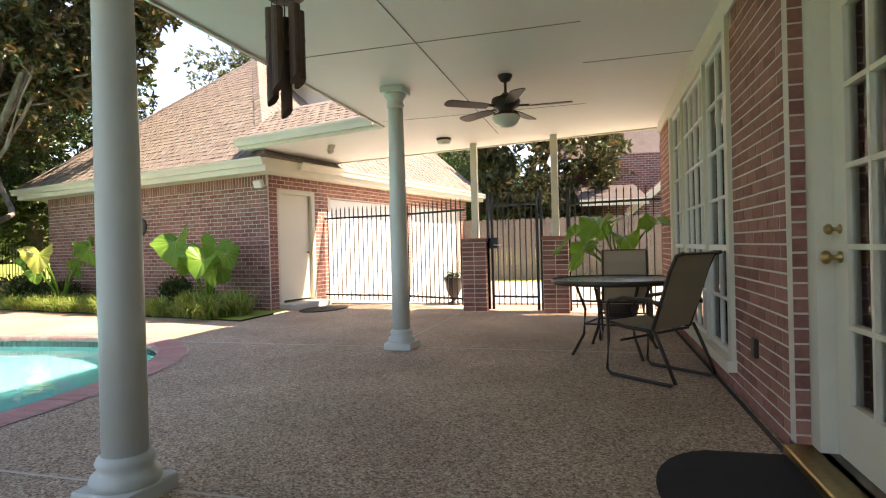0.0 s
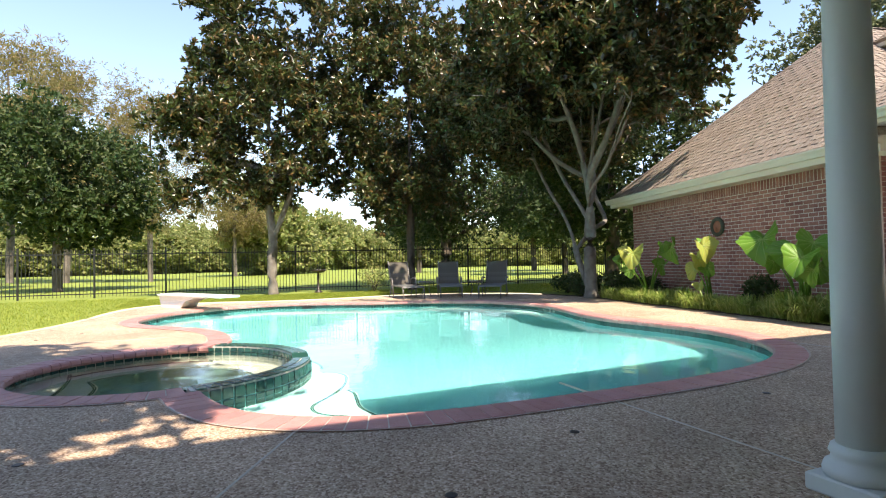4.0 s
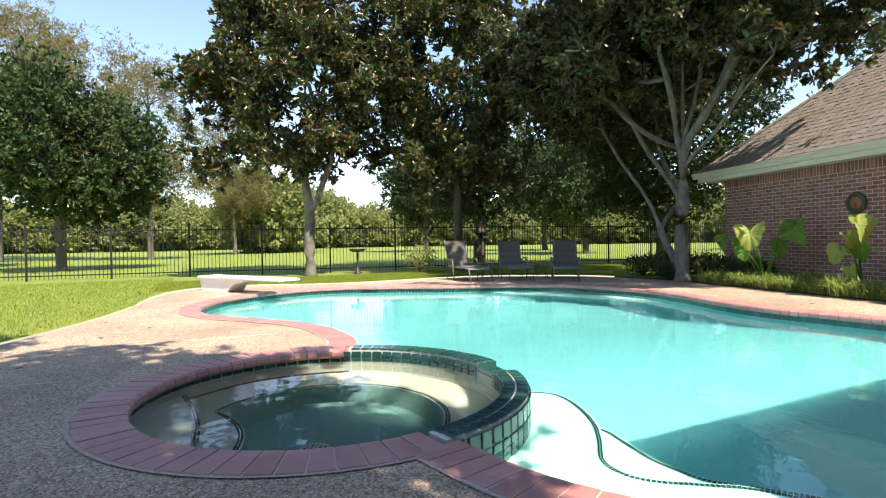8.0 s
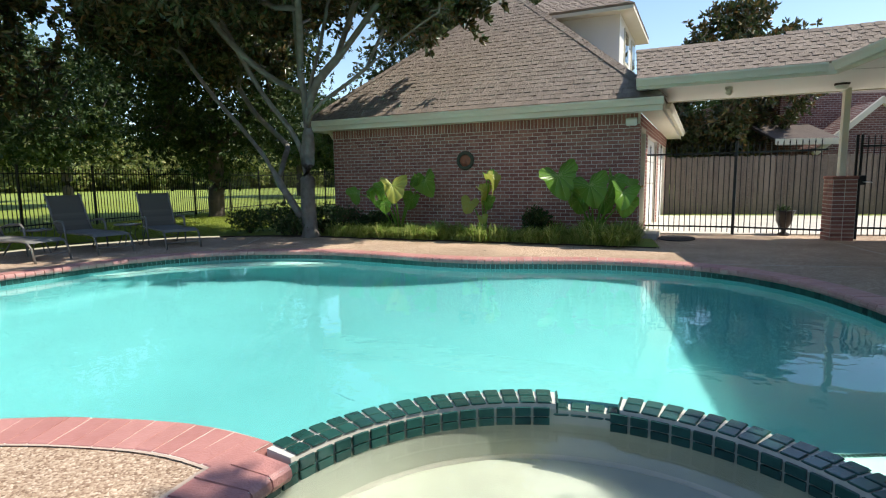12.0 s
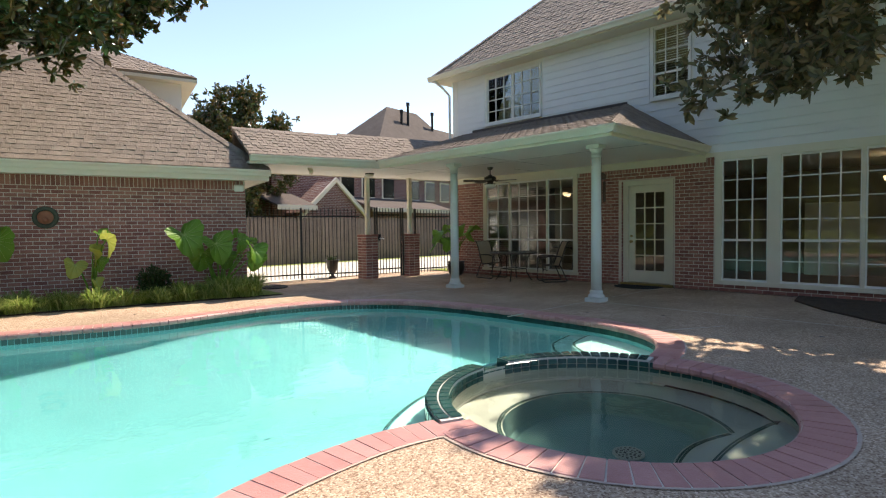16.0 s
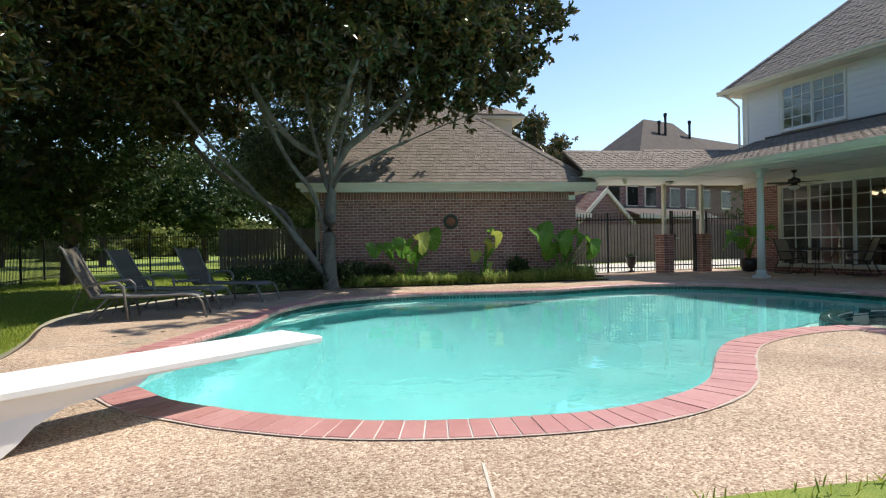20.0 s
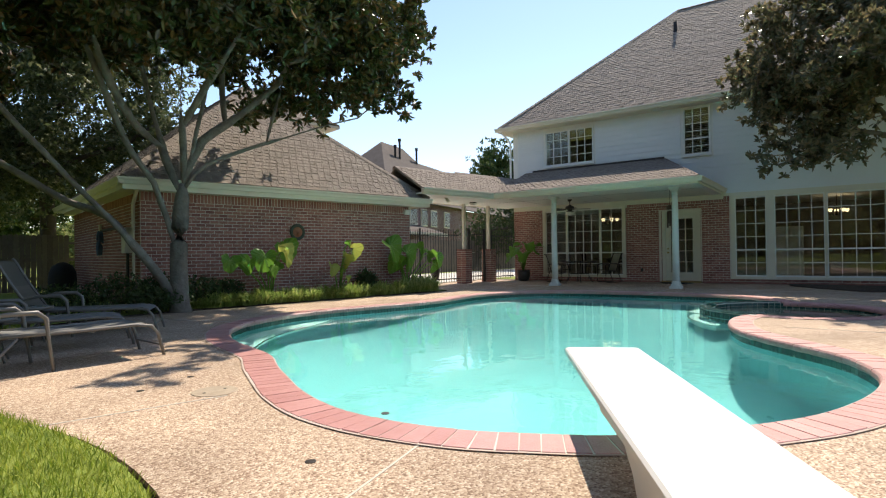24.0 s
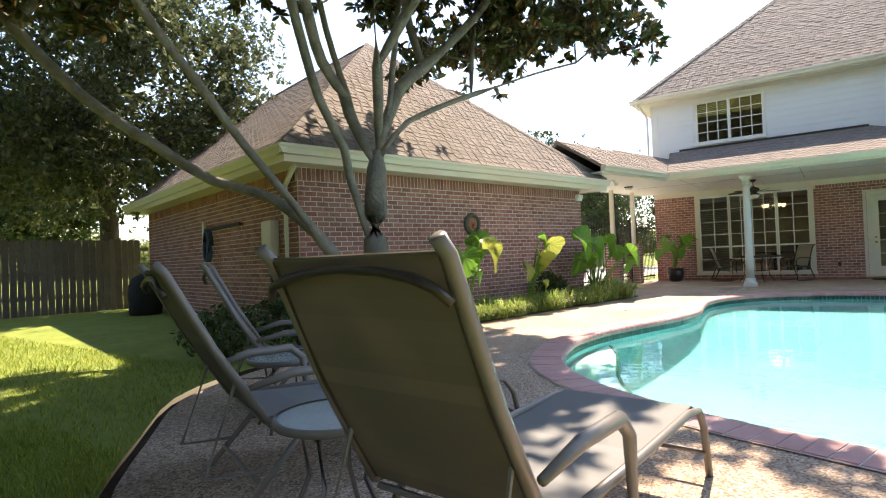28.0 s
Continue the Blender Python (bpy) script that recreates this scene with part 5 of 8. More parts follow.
PICKET_MESH, POST_MESH = {}, {}
for h in (1.55, 1.75, 1.9):
    POST_MESH[h] = G().box(-0.027, -0.027, 0, 0.027, 0.027, h + 0.03).mesh("post", M_IRON)
    for spear in (True, False):
        g = G().box(-0.008, -0.008, 0.05, 0.008, 0.008, h - 0.05)
        if spear:
            g.add([(-0.014, 0, h - 0.05), (0, -0.006, h - 0.05), (0.014, 0, h - 0.05), (0, 0.006, h - 0.05), (0, 0, h + 0.03)], [(0, 1, 4), (1, 2, 4), (2, 3, 4), (3, 0, 4)])
        PICKET_MESH[(h, spear)] = g.mesh("picket", M_IRON)
west = spline([V2(-24, -22), V2(-22.7, -6.5), V2(-21.95, 0.5), V2(-20.95, 4.9), V2(-20.4, 9.8), V2(-20.3, 15), V2(-20.3, 23.5)], 2.3)
for a, b in zip(west[:-1], west[1:]):
    iron_panel("iron_fence", a, b, 1.75, "black iron picket fence along the lawn's edge", 0.115, spear=False)
iron_panel("driveway_fence", (-4.85, 10.95), (-2.9, 10.65), 1.9, "black iron fence with spear tops beside the garage")
iron_panel("driveway_fence", (-2.9, 10.65), (P1.x - 0.2, P1.y + 0.1), 1.9, "black iron fence with spear tops beside the garage")
iron_panel("driveway_fence", (P2.x + 0.2, P2.y), (W, P2.y - 0.2), 1.9, "black iron fence with spear tops beside the house")
gate = thing("iron_gate", Matrix.Translation((P1.x + 0.22, P1.y - 0.03, 0.02)) @ Matrix.Rotation(math.atan2(P2.y - P1.y, P2.x - P1.x), 4, "Z"), "closed black iron garden gate with a latch box", "gate")
gw = P2.x - P1.x - 0.44
for x in (0.0, 0.07, gw - 0.07, gw):
    part("gate_post", G().box(x - 0.02, -0.02, 0.0, x + 0.02, 0.02, 1.95), M_IRON, gate)
for z in (0.2, 1.72):
    part("rail", G().box(0.07, -0.014, z, gw - 0.07, 0.014, z + 0.035), M_IRON, gate)
for i in range(1, 8):
    part("picket", PICKET_MESH[(1.9, True)], None, gate, m=Matrix.Translation((0.07 + (gw - 0.14) * i / 8, 0, 0.03)))
part("latch_box", G().bbox(0.03, -0.05, 1.02, 0.17, 0.04, 1.2, 0.008), M_IRON, gate, "black latch box")
part("latch_lever", G().tube([(0.12, -0.05, 1.08), (0.12, -0.09, 1.08), (0.24, -0.09, 1.07)], 0.01), M_CHROME, gate, "steel lever")


def board_fence(name, a, b, h, near, cap, label):
    a, b = Vector(a), Vector(b)
    d = b - a
    f = thing(name, Matrix.Translation((a.x, a.y, 0)) @ Matrix.Rotation(math.atan2(d.y, d.x), 4, "Z"), label, "wooden fence", kind="structure")
    shapes = [G().add([(-0.068, -0.009, 0.03), (0.068, -0.009, 0.03), (0.068, 0.009, 0.03), (-0.068, 0.009, 0.03), (-0.068, -0.009, h - 0.04 + e), (-0.04, -0.009, h + e), (0.04, -0.009, h + e), (0.068, -0.009, h - 0.04 + e),
                       (-0.068, 0.009, h - 0.04 + e), (-0.04, 0.009, h + e), (0.04, 0.009, h + e), (0.068, 0.009, h - 0.04 + e)],
                      [(0, 1, 7, 6, 5, 4), (3, 8, 9, 10, 11, 2), (0, 4, 8, 3), (1, 2, 11, 7), (4, 5, 9, 8), (5, 6, 10, 9), (6, 7, 11, 10)]) for e in (0, 0.015, -0.012)]
    places = [(random.randrange(3), Matrix.Translation((x * 0.146, 0, 0))) for x in range(int(d.length / 0.146))]
    pieces(f, "fence_board", shapes, places, M_FENCEW, M_FENCEWF, near, cap)
    for z in (0.4, 1.0, 1.55):
        part("rail", G().box(0, 0.01, z, d.length, 0.05, z + 0.09), M_FENCEWF, f)
    return f


board_fence("board_fence", (-3.3, 17.2), (24, 17.4), 1.85, (6, 0, 0), 200, "weathered grey cedar board fence behind the driveway")
iron_panel("iron_fence", (-20.3, 23.5), (-17.4, 22.1), 1.75, "black iron picket fence along the lawn's edge", 0.115, spear=False)
iron_panel("iron_fence", (-17.4, 22.1), (-14.6, 20.7), 1.75, "black iron picket fence along the lawn's edge", 0.115, spear=False)
board_fence("board_fence", (-14.6, 20.7), (-9.9, 19.7), 1.85, (4, 0, 0), 60, "dark shaded cedar board fence beside the garage")

# ==== trees ====
rng = np.random.default_rng(7)


def leaves_mesh(name, cen, dirs, length, width, material, fold=0.25, full=False):
    """Single leaves: a folded blade of two halves for each centre and direction; full ones have a rounder outline."""
    n = len(cen)
    d = dirs / np.linalg.norm(dirs, axis=1, keepdims=True)
    r = rng.normal(size=(n, 3))
    s = np.cross(d, r)
    s /= np.linalg.norm(s, axis=1, keepdims=True) + 1e-9
    up = np.cross(s, d)
    ln = (length * rng.uniform(0.7, 1.25, n))[:, None]
    wd = (width * rng.uniform(0.75, 1.2, n))[:, None]
    tip = cen + d * ln - up * ln * 0.12
    if full:
        m1, m2 = cen + d * ln * 0.3, cen + d * ln * 0.68 - up * ln * 0.03
        v = np.stack([cen, m1 + s * wd * 0.42 + up * wd * fold, m2 + s * wd * 0.46 + up * wd * fold, tip, m2 - s * wd * 0.46 + up * wd * fold, m1 - s * wd * 0.42 + up * wd * fold], axis=1).reshape(-1, 3)
        idx = np.arange(n)[:, None] * 6
        shape = ((0, 1, 2), (0, 2, 3), (0, 3, 4), (0, 4, 5))
    else:
        mid = cen + d * ln * 0.48
        v = np.stack([cen, mid + s * wd * 0.5 + up * wd * fold, tip, mid - s * wd * 0.5 + up * wd * fold], axis=1).reshape(-1, 3)
        idx = np.arange(n)[:, None] * 4
        shape = ((0, 1, 2), (0, 2, 3))
    tri = np.concatenate([idx + np.array([q]) for q in shape], axis=1).reshape(-1)
    me = bpy.data.meshes.new(name)
    me.vertices.add(len(v))
    me.vertices.foreach_set("co", v.ravel())
    me.loops.add(len(tri))
    me.loops.foreach_set("vertex_index", tri.astype(np.int32))
    me.polygons.add(len(tri) // 3)
    me.polygons.foreach_set("loop_start", np.arange(0, len(tri), 3, dtype=np.int32))
    me.update(calc_edges=True)
    me.materials.append(material)
    return me


def in_blobs(blobs, n, shell=0.5):
    """Random points in a set of ellipsoids, rather near their surface."""
    vol = np.array([r[0] * r[1] * r[2] for c, r in blobs])
    pick = rng.choice(len(blobs), n, p=vol / vol.sum())
    d = rng.normal(size=(n, 3))
    d /= np.linalg.norm(d, axis=1, keepdims=True)
    rad = rng.uniform(shell, 1.0, n) ** 0.6
    c = np.array([b[0] for b in blobs])[pick]
    r = np.array([b[1] for b in blobs])[pick]
    return c + d * r * rad[:, None]


def grow(stems, blobs, limbs, rng_):
    """Limbs from given stems out to points in the crown. Gives the nodes as arrays and chains of node numbers."""
    pts, par, chains = [], [], []
    for stem in stems:
        ch = []
        q = spline3(stem, 0.3)
        start = -1
        if pts:
            dist = [(Vector(p) - q[0]).length for p in pts]
            start = int(np.argmin(dist)) if min(dist) < 0.6 else -1
        for i, p in enumerate(q):
            par.append(start if i == 0 else len(pts) - 1)
            pts.append(tuple(p))
            ch.append(len(pts) - 1)
        chains.append(([start] if start >= 0 else []) + ch)
    base_z = min(p[2] for p in pts)
    tips = in_blobs(blobs, limbs)
    order = np.argsort(np.linalg.norm(tips - np.array(pts).mean(axis=0), axis=1))
    ends = []
    for k in order:
        t = tips[k]
        P = np.array(pts)
        vec = t - P
        dist = np.linalg.norm(vec, axis=1)
        cost = dist + 0.9 * np.maximum(0, P[:, 2] - t[2] + 0.3 * dist) + 3.0 * (P[:, 2] < base_z + 1.5)
        j = int(np.argmin(cost))
        a = P[j]
        ln = dist[j]
        m = max(2, int(ln / 0.35))
        side = rng_.normal(size=3) * 0.12 * ln
        ch = [j]
        for i in range(1, m + 1):
            w = i / m
            q = a + (t - a) * w + side * math.sin(math.pi * w) + np.array([0, 0, 0.10 * ln * math.sin(math.pi * w)])
            par.append(ch[-1])
            pts.append(tuple(q))
            ch.append(len(pts) - 1)
        chains.append(ch)
        ends.append(ch[-1])
    return np.array(pts), par, chains, ends


def spline3(pts, step):
    p = [Vector(q) for q in pts]
    out = []
    for i in range(len(p) - 1):
        a, b, c, d = p[max(i - 1, 0)], p[i], p[i + 1], p[min(i + 2, len(p) - 1)]
        m = max(1, round((c - b).length / step))
        for k in range(m):
            t = k / m
            out.append(0.5 * ((2 * b) + (c - a) * t + (2 * a - 5 * b + 4 * c - d) * t * t + (3 * b - a - 3 * c + d) * t ** 3))
    out.append(p[-1])
    return out


def tree(name, base, stems, blobs, limbs, r0, bark, leaf, clusters, per, length, width, label, spread=0.35, group="", rmin=0.012):
    """A tree: stems and limbs as tapered tubes, and a crown of single leaves in rosettes near the twigs."""
    move = Vector((base[0], base[1], 0))
    stems = [[Vector(p) + move for p in s] for s in stems]
    blobs = [(tuple(Vector(c) + move), r) for c, r in blobs]
    pts, par, chains, ends = grow(stems, blobs, limbs, rng)
    wgt = np.zeros(len(pts))
    for e in ends:
        k = e
        while k >= 0:
            wgt[k] += 1
            k = par[k]
    for ch in chains[:len(stems)]:
        wgt[ch] = np.maximum(wgt[ch], 1)
    rad = np.maximum(rmin, r0 * (wgt / wgt.max()) ** 0.5)
    t = thing(name, Matrix.Translation(base), label, "tree", group)
    b = Vector(base)
    g, lg = G(), G()
    for n, ch in enumerate(chains):
        rr = [float(rad[i]) for i in ch]
        if n < len(stems) and n > 0:
            rr[0], rr[1], rr[2] = rr[1] * 0.2, rr[1] * 0.55, rr[2] * 0.88
        if n == 0:
            for _ in range(6):
                rr = rr[:1] + [(p + 2 * q + r) / 4 for p, q, r in zip(rr[:-2], rr[1:-1], rr[2:])] + rr[-1:]
        if n == 0 and len(stems) > 1:
            rr[-1] *= 0.4
            rr[-2] *= 0.85
        if n >= len(stems):
            rr[0] = min(rr[0], rr[1] * 1.25)
        else:
            rr[0] *= 1.0 if n else 1.35
        (g if n < len(stems) else lg).tube([Vector(pts[i]) - b for i in ch], rr, 10 if n < len(stems) else (6 if rr[0] > 0.03 else 4))
    part("trunk", g, bark, t, smooth=True)
    part("branchwork", lg, bark, t, smooth=True)["kind"] = "stuff"
    free = [i for ch in chains[len(stems):] for i in ch[max(1, int(len(ch) * (0.33 if group.startswith("far") else 0.62))):]]
    pick = rng.choice(free, clusters)
    cen = pts[pick] + rng.normal(size=(clusters, 3)) * spread * (1.0 if group.startswith("far") else 0.72)
    mid = np.array(blobs[0][0])
    out = (cen - mid) / (np.linalg.norm(cen - mid, axis=1, keepdims=True) + 0.1)
    if group == "magnolias":
        # rosettes: leaves spread from a twig's end about its axis
        axis = out * 0.9 + rng.normal(size=(clusters, 3)) * 0.5 + np.array([0, 0, 0.35])
        axis /= np.linalg.norm(axis, axis=1, keepdims=True)
        cc = np.repeat(cen, per, axis=0) + rng.normal(size=(clusters * per, 3)) * length * 0.1
        ray = rng.normal(size=(clusters * per, 3))
        ray /= np.linalg.norm(ray, axis=1, keepdims=True)
        dirs = np.repeat(axis, per, axis=0) * 0.6 + ray
    else:
        cc = np.repeat(cen, per, axis=0) + rng.normal(size=(clusters * per, 3)) * length * 0.22
        dirs = np.repeat(out, per, axis=0) * 0.5 + rng.normal(size=(clusters * per, 3)) * 0.8 + np.array([0, 0, 0.12])
    part("crown", leaves_mesh("crown", cc - np.array(base), dirs, length, width, leaf, full=group == "magnolias"), None, t)
    return t


tree("magnolia_tree", (-19.8, 2.05, 0), [[(0, 0, -0.05), (0.03, -0.05, 1.0), (0, 0, 2.0), (-0.15, -0.12, 3.2), (-0.2, -0.1, 5.0), (-0.2, 0.1, 8.5)], [(0, 0, 1.9), (0.2, 0.28, 2.7), (0.3, 0.62, 3.7), (0.32, 0.7, 4.6), (0.2, 0.5, 5.6), (0.1, 0.35, 7.5)]],
     [((0, 0, 6.4), (2.7, 3.0, 3.2)), ((0, 0, 9.8), (2.4, 2.6, 3.0)), ((0.3, -1.9, 3.9), (1.6, 1.7, 1.0)), ((0.2, -2.2, 5.6), (1.5, 1.6, 1.2)), ((0.2, 2.2, 4.5), (1.4, 1.4, 1.1)), ((0.2, 2.4, 6.4), (1.4, 1.5, 1.3))], 230, 0.17, M_BARK, M_MAG, 3900, 12, 0.21, 0.085,
     "tall magnolia with dark glossy leaves and pale trunk inside the fence", group="magnolias")
tree("magnolia_tree", (-18.95, 6.85, 0), [[(0, 0, -0.05), (0.05, -0.05, 1.5), (-0.05, 0, 3.5), (0, 0, 8.5)]],
     [((0, 0, 6.6), (2.4, 2.7, 3.4)), ((0, 0, 9.6), (2.0, 2.2, 2.6)), ((0.2, -1.2, 4.0), (1.5, 1.4, 1.2)), ((0.4, 1.3, 4.0), (1.5, 1.4, 1.3))], 190, 0.15, M_BARKD, M_MAG, 3000, 12, 0.21, 0.085,
     "magnolia with a slim dark trunk behind the loungers", group="magnolias")
tree("magnolia_tree", (-11.95, 9.47, 0), [[(0, 0, -0.05), (-0.03, 0.0, 1.0), (0.02, 0.0, 1.9), (0.06, -0.02, 2.5)], [(0.06, -0.04, 2.4), (0.21, -0.17, 2.68), (0.48, -0.21, 2.92), (1.24, -0.39, 3.3), (1.92, -0.75, 3.6), (2.65, -1.14, 3.92), (3.4, -1.5, 4.2)],
        [(0.06, -0.06, 2.6), (0.2, -0.14, 3.0), (0.39, -0.16, 3.37), (0.85, -0.24, 3.76), (1.1, -0.29, 3.97), (1.75, -0.45, 4.6), (2.4, -0.6, 5.3)], [(0.0, 0.0, 2.35), (-0.13, 0.27, 2.99), (-0.24, 0.33, 3.55), (-0.35, 0.43, 4.11), (-0.5, 0.6, 5.4), (-0.6, 0.7, 6.8)],
        [(0.06, -0.05, 2.5), (0.03, -0.1, 3.2), (-0.05, -0.17, 3.85), (-0.03, -0.14, 4.35), (0.0, -0.25, 5.5), (0.05, -0.35, 6.9)], [(0.1, -0.08, 2.6), (0.18, -0.16, 3.1), (0.28, -0.14, 3.55), (0.43, -0.1, 4.06), (0.56, -0.07, 4.6), (0.75, 0.05, 5.6), (0.95, 0.1, 6.6)],
        [(-0.06, 0.03, 1.2), (-0.2, 0.14, 1.88), (-0.3, 0.15, 2.14), (-0.45, 0.07, 2.46), (-0.86, 0.03, 2.97), (-1.17, -0.07, 3.49), (-1.7, -0.25, 4.6), (-2.2, -0.4, 5.6)],
        [(-0.02, -0.02, 0.05), (-0.33, 0.02, 0.62), (-0.64, 0.06, 1.06), (-1.18, 0.25, 1.79), (-1.74, 0.35, 2.42), (-2.25, 0.35, 2.98), (-2.65, 0.38, 3.42), (-3.3, 0.4, 4.3), (-4.0, 0.4, 5.4)],
        [(-0.8, 0.12, 1.28), (-0.98, 0.8, 1.86), (-1.35, 1.6, 2.17), (-1.88, 1.88, 2.57), (-2.6, 2.2, 3.13), (-3.3, 2.5, 4.0)],[(-0.17, 0.28, 3.2), (-0.75, 0.1, 3.5), (-1.3, -0.25, 4.0), (-1.8, -0.6, 4.7)], [(0.0, -0.15, 3.6), (0.25, -0.6, 4.4), (0.5, -1.2, 5.2)], [(0.85, -0.24, 3.76), (1.0, 0.1, 4.5), (1.2, 0.4, 5.4)], [(1.6, -0.55, 3.45), (1.9, -0.4, 4.1), (2.2, -0.3, 4.8)]],
     [((0, -0.4, 7.0), (3.4, 2.8, 1.7)), ((3.4, -0.7, 5.8), (1.8, 1.5, 1.1)), ((-4.2, 0.3, 5.4), (1.8, 1.8, 1.3)), ((-3.2, 2.6, 5.2), (1.7, 1.6, 1.1)), ((-3.4, 0, 6.2), (2.6, 2.6, 1.7)), ((0.8, -0.6, 8.5), (2.8, 2.4, 1.5)), ((-1.4, -1.8, 5.2), (1.5, 1.2, 0.8)), ((2.4, -0.6, 7.2), (2.0, 1.8, 1.2)), ((-1.6, 2.2, 6.6), (2.2, 2.0, 1.6)), ((0.4, 1.6, 6.4), (1.8, 1.6, 1.3)), ((2.6, -0.6, 5.1), (1.6, 1.2, 0.6)), ((3.2, -2.0, 5.1), (1.3, 1.1, 0.7)), ((1.3, -2.8, 5.4), (1.7, 1.3, 0.8)), ((-2.6, -1.4, 5.6), (2.0, 1.8, 1.1)), ((1.6, -3.4, 6.3), (1.7, 1.5, 0.9)), ((2.3, 0.5, 5.0), (1.8, 1.2, 0.8)), ((-1.0, -0.6, 6.4), (2.6, 2.2, 1.2)), ((-3.6, -1.6, 6.6), (1.9, 1.8, 1.3)), ((-4.6, 1.2, 6.4), (1.7, 1.8, 1.3)), ((4.7, -0.6, 6.7), (1.5, 1.5, 1.1)), ((3.6, 0.2, 7.7), (1.8, 1.6, 1.2))], 600, 0.18, M_BARK, M_MAG, 11600, 12, 0.17, 0.075,
     "wide spreading magnolia with several pale trunks beside the garage", spread=0.3, group="magnolias", rmin=0.015)
tree("magnolia_tree", (-0.75, -3.3, 0.05), [[(0, 0, -0.05), (-0.02, 0.2, 1.2), (-0.1, 0.55, 2.4), (-0.2, 1.0, 3.5), (-0.4, 1.7, 4.6), (-0.5, 2.3, 5.8)], [(-0.08, 0.45, 2.2), (0.0, 0.1, 3.4), (-0.2, -0.4, 4.6), (-0.4, -0.6, 6.2)],
                                            [(-0.22, 1.1, 3.6), (-0.4, 1.9, 3.85), (-0.5, 2.7, 3.8), (-0.6, 3.5, 3.75)], [(-0.2, 0.9, 3.3), (-1.0, 0.8, 4.2), (-1.8, 0.6, 4.9)], [(-0.2, -0.4, 4.5), (-1.1, -1.0, 5.1), (-1.8, -1.5, 5.6)]],
     [((-0.5, 2.4, 6.0), (1.7, 2.2, 1.7)), ((-0.4, 3.9, 5.5), (0.9, 1.0, 0.9)), ((-0.5, 0.2, 6.4), (1.9, 2.0, 1.8)), ((-0.6, 3.0, 4.2), (1.0, 1.5, 0.6)), ((0.2, 1.2, 7.9), (1.6, 2.1, 1.1)), ((0.4, 1.2, 8.8), (1.3, 1.8, 0.9)), ((-1.8, 0.9, 5.6), (1.3, 1.5, 1.0)),
      # the last three crown masses are added, out of view, to shade the deck
      ((-2.1, -0.4, 6.0), (1.6, 1.7, 1.3)), ((-0.8, -1.6, 6.4), (2.0, 1.8, 1.8)), ((-1.2, 3.6, 3.55), (0.8, 0.9, 0.5)), ((-2.0, 2.3, 3.7), (0.9, 0.9, 0.6)), ((-1.6, 2.6, 4.5), (1.2, 1.4, 0.8)), ((-2.3, 3.1, 3.1), (0.75, 0.7, 0.4)), ((-3.2, 1.6, 4.9), (1.2, 1.3, 0.8)), ((-3.7, 0.1, 5.7), (1.4, 1.4, 0.9)), ((-4.2, -1.2, 6.2), (1.4, 1.4, 0.9))], 430, 0.13, M_BARKM, M_MAGS, 8200, 12, 0.15, 0.062,
     "leaning magnolia in a mulch bed by the living-room windows", spread=0.3, group="magnolias")


def oak(name, x, y, h, r, label, leaf=M_OAK, bark=M_BARKD, clusters=1500, trunk=0.3, low=0.35, length=0.2, width=0.11, group="far oaks"):
    return tree(name, (x, y, 0), [[(0, 0, -0.1), (0.1, 0, h * 0.2), (0, 0.1, h * 0.42), (-0.1, 0, h * 0.75)]],
                [((0, 0, h * (low + 0.3)), (r, r, h * 0.3)), ((r * 0.2, -r * 0.2, h * (low + 0.45)), (r * 0.7, r * 0.7, h * 0.22)), ((-r * 0.3, r * 0.3, h * (low + 0.12)), (r * 0.8, r * 0.8, h * 0.14))],
                80, trunk, bark, leaf, clusters, 7, length, width, label, spread=r * 0.13, group=group, rmin=0.02)


oak("live_oak", -18.8, 15.8, 10.5, 4.0, "dark live oak beyond the garage lawn", low=0.2, clusters=7000, trunk=0.28, length=0.16, width=0.09)
oak("live_oak", -10.2, 21.5, 11.5, 4.7, "grey-green live oak near the cedar fence", M_PARK, low=0.27, clusters=9500, trunk=0.24, length=0.17, width=0.09)
oak("live_oak", -24.5, 10.5, 10.5, 4.3, "shady oak just outside the fence", low=0.2, clusters=4200, trunk=0.28, length=0.17, width=0.09)
oa = oak("live_oak", -30.6, -6.7, 8.3, 3.8, "round green oak in the park", M_OAK, clusters=3900, trunk=0.22, length=0.24, width=0.14)
cy = oak("cypress_tree", -48, -4.6, 17, 4.2, "thin autumn cypress in the park", M_CYP, M_BARKM, 3800, 0.2, 0.24, 0.3, 0.055, "far cypresses")
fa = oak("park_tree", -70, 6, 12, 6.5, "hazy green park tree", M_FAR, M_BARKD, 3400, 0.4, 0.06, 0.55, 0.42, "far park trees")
"""More park trees share the same shapes, turned and scaled."""


def clone(src, x, y, s, turn, zs=1.0):
    ob = copy_thing(src, Matrix.Translation((x, y, 0)) @ Matrix.Rotation(turn, 4, "Z"))
    ob.scale = (s, s, s * zs)
    return ob


for x, y, s, a in ((-60, -17, 1.5, 1), (-52, -11, 1.25, 2), (-75, -24, 1.4, 3), (-63, 2, 1.0, 4)):
    clone(cy, x, y, s, a)
for x, y, s, a in ((-44, -19, 1.3, 2), (-38, -14, 1.1, 4), (-55, 20, 1.3, 1), (-48, 30, 1.3, 5), (-34, 24, 1.1, 3)):
    clone(oa, x, y, s, a)
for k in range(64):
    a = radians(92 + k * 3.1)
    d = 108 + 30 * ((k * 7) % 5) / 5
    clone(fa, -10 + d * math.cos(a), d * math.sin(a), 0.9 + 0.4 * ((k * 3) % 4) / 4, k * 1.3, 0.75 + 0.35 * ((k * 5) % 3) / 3)
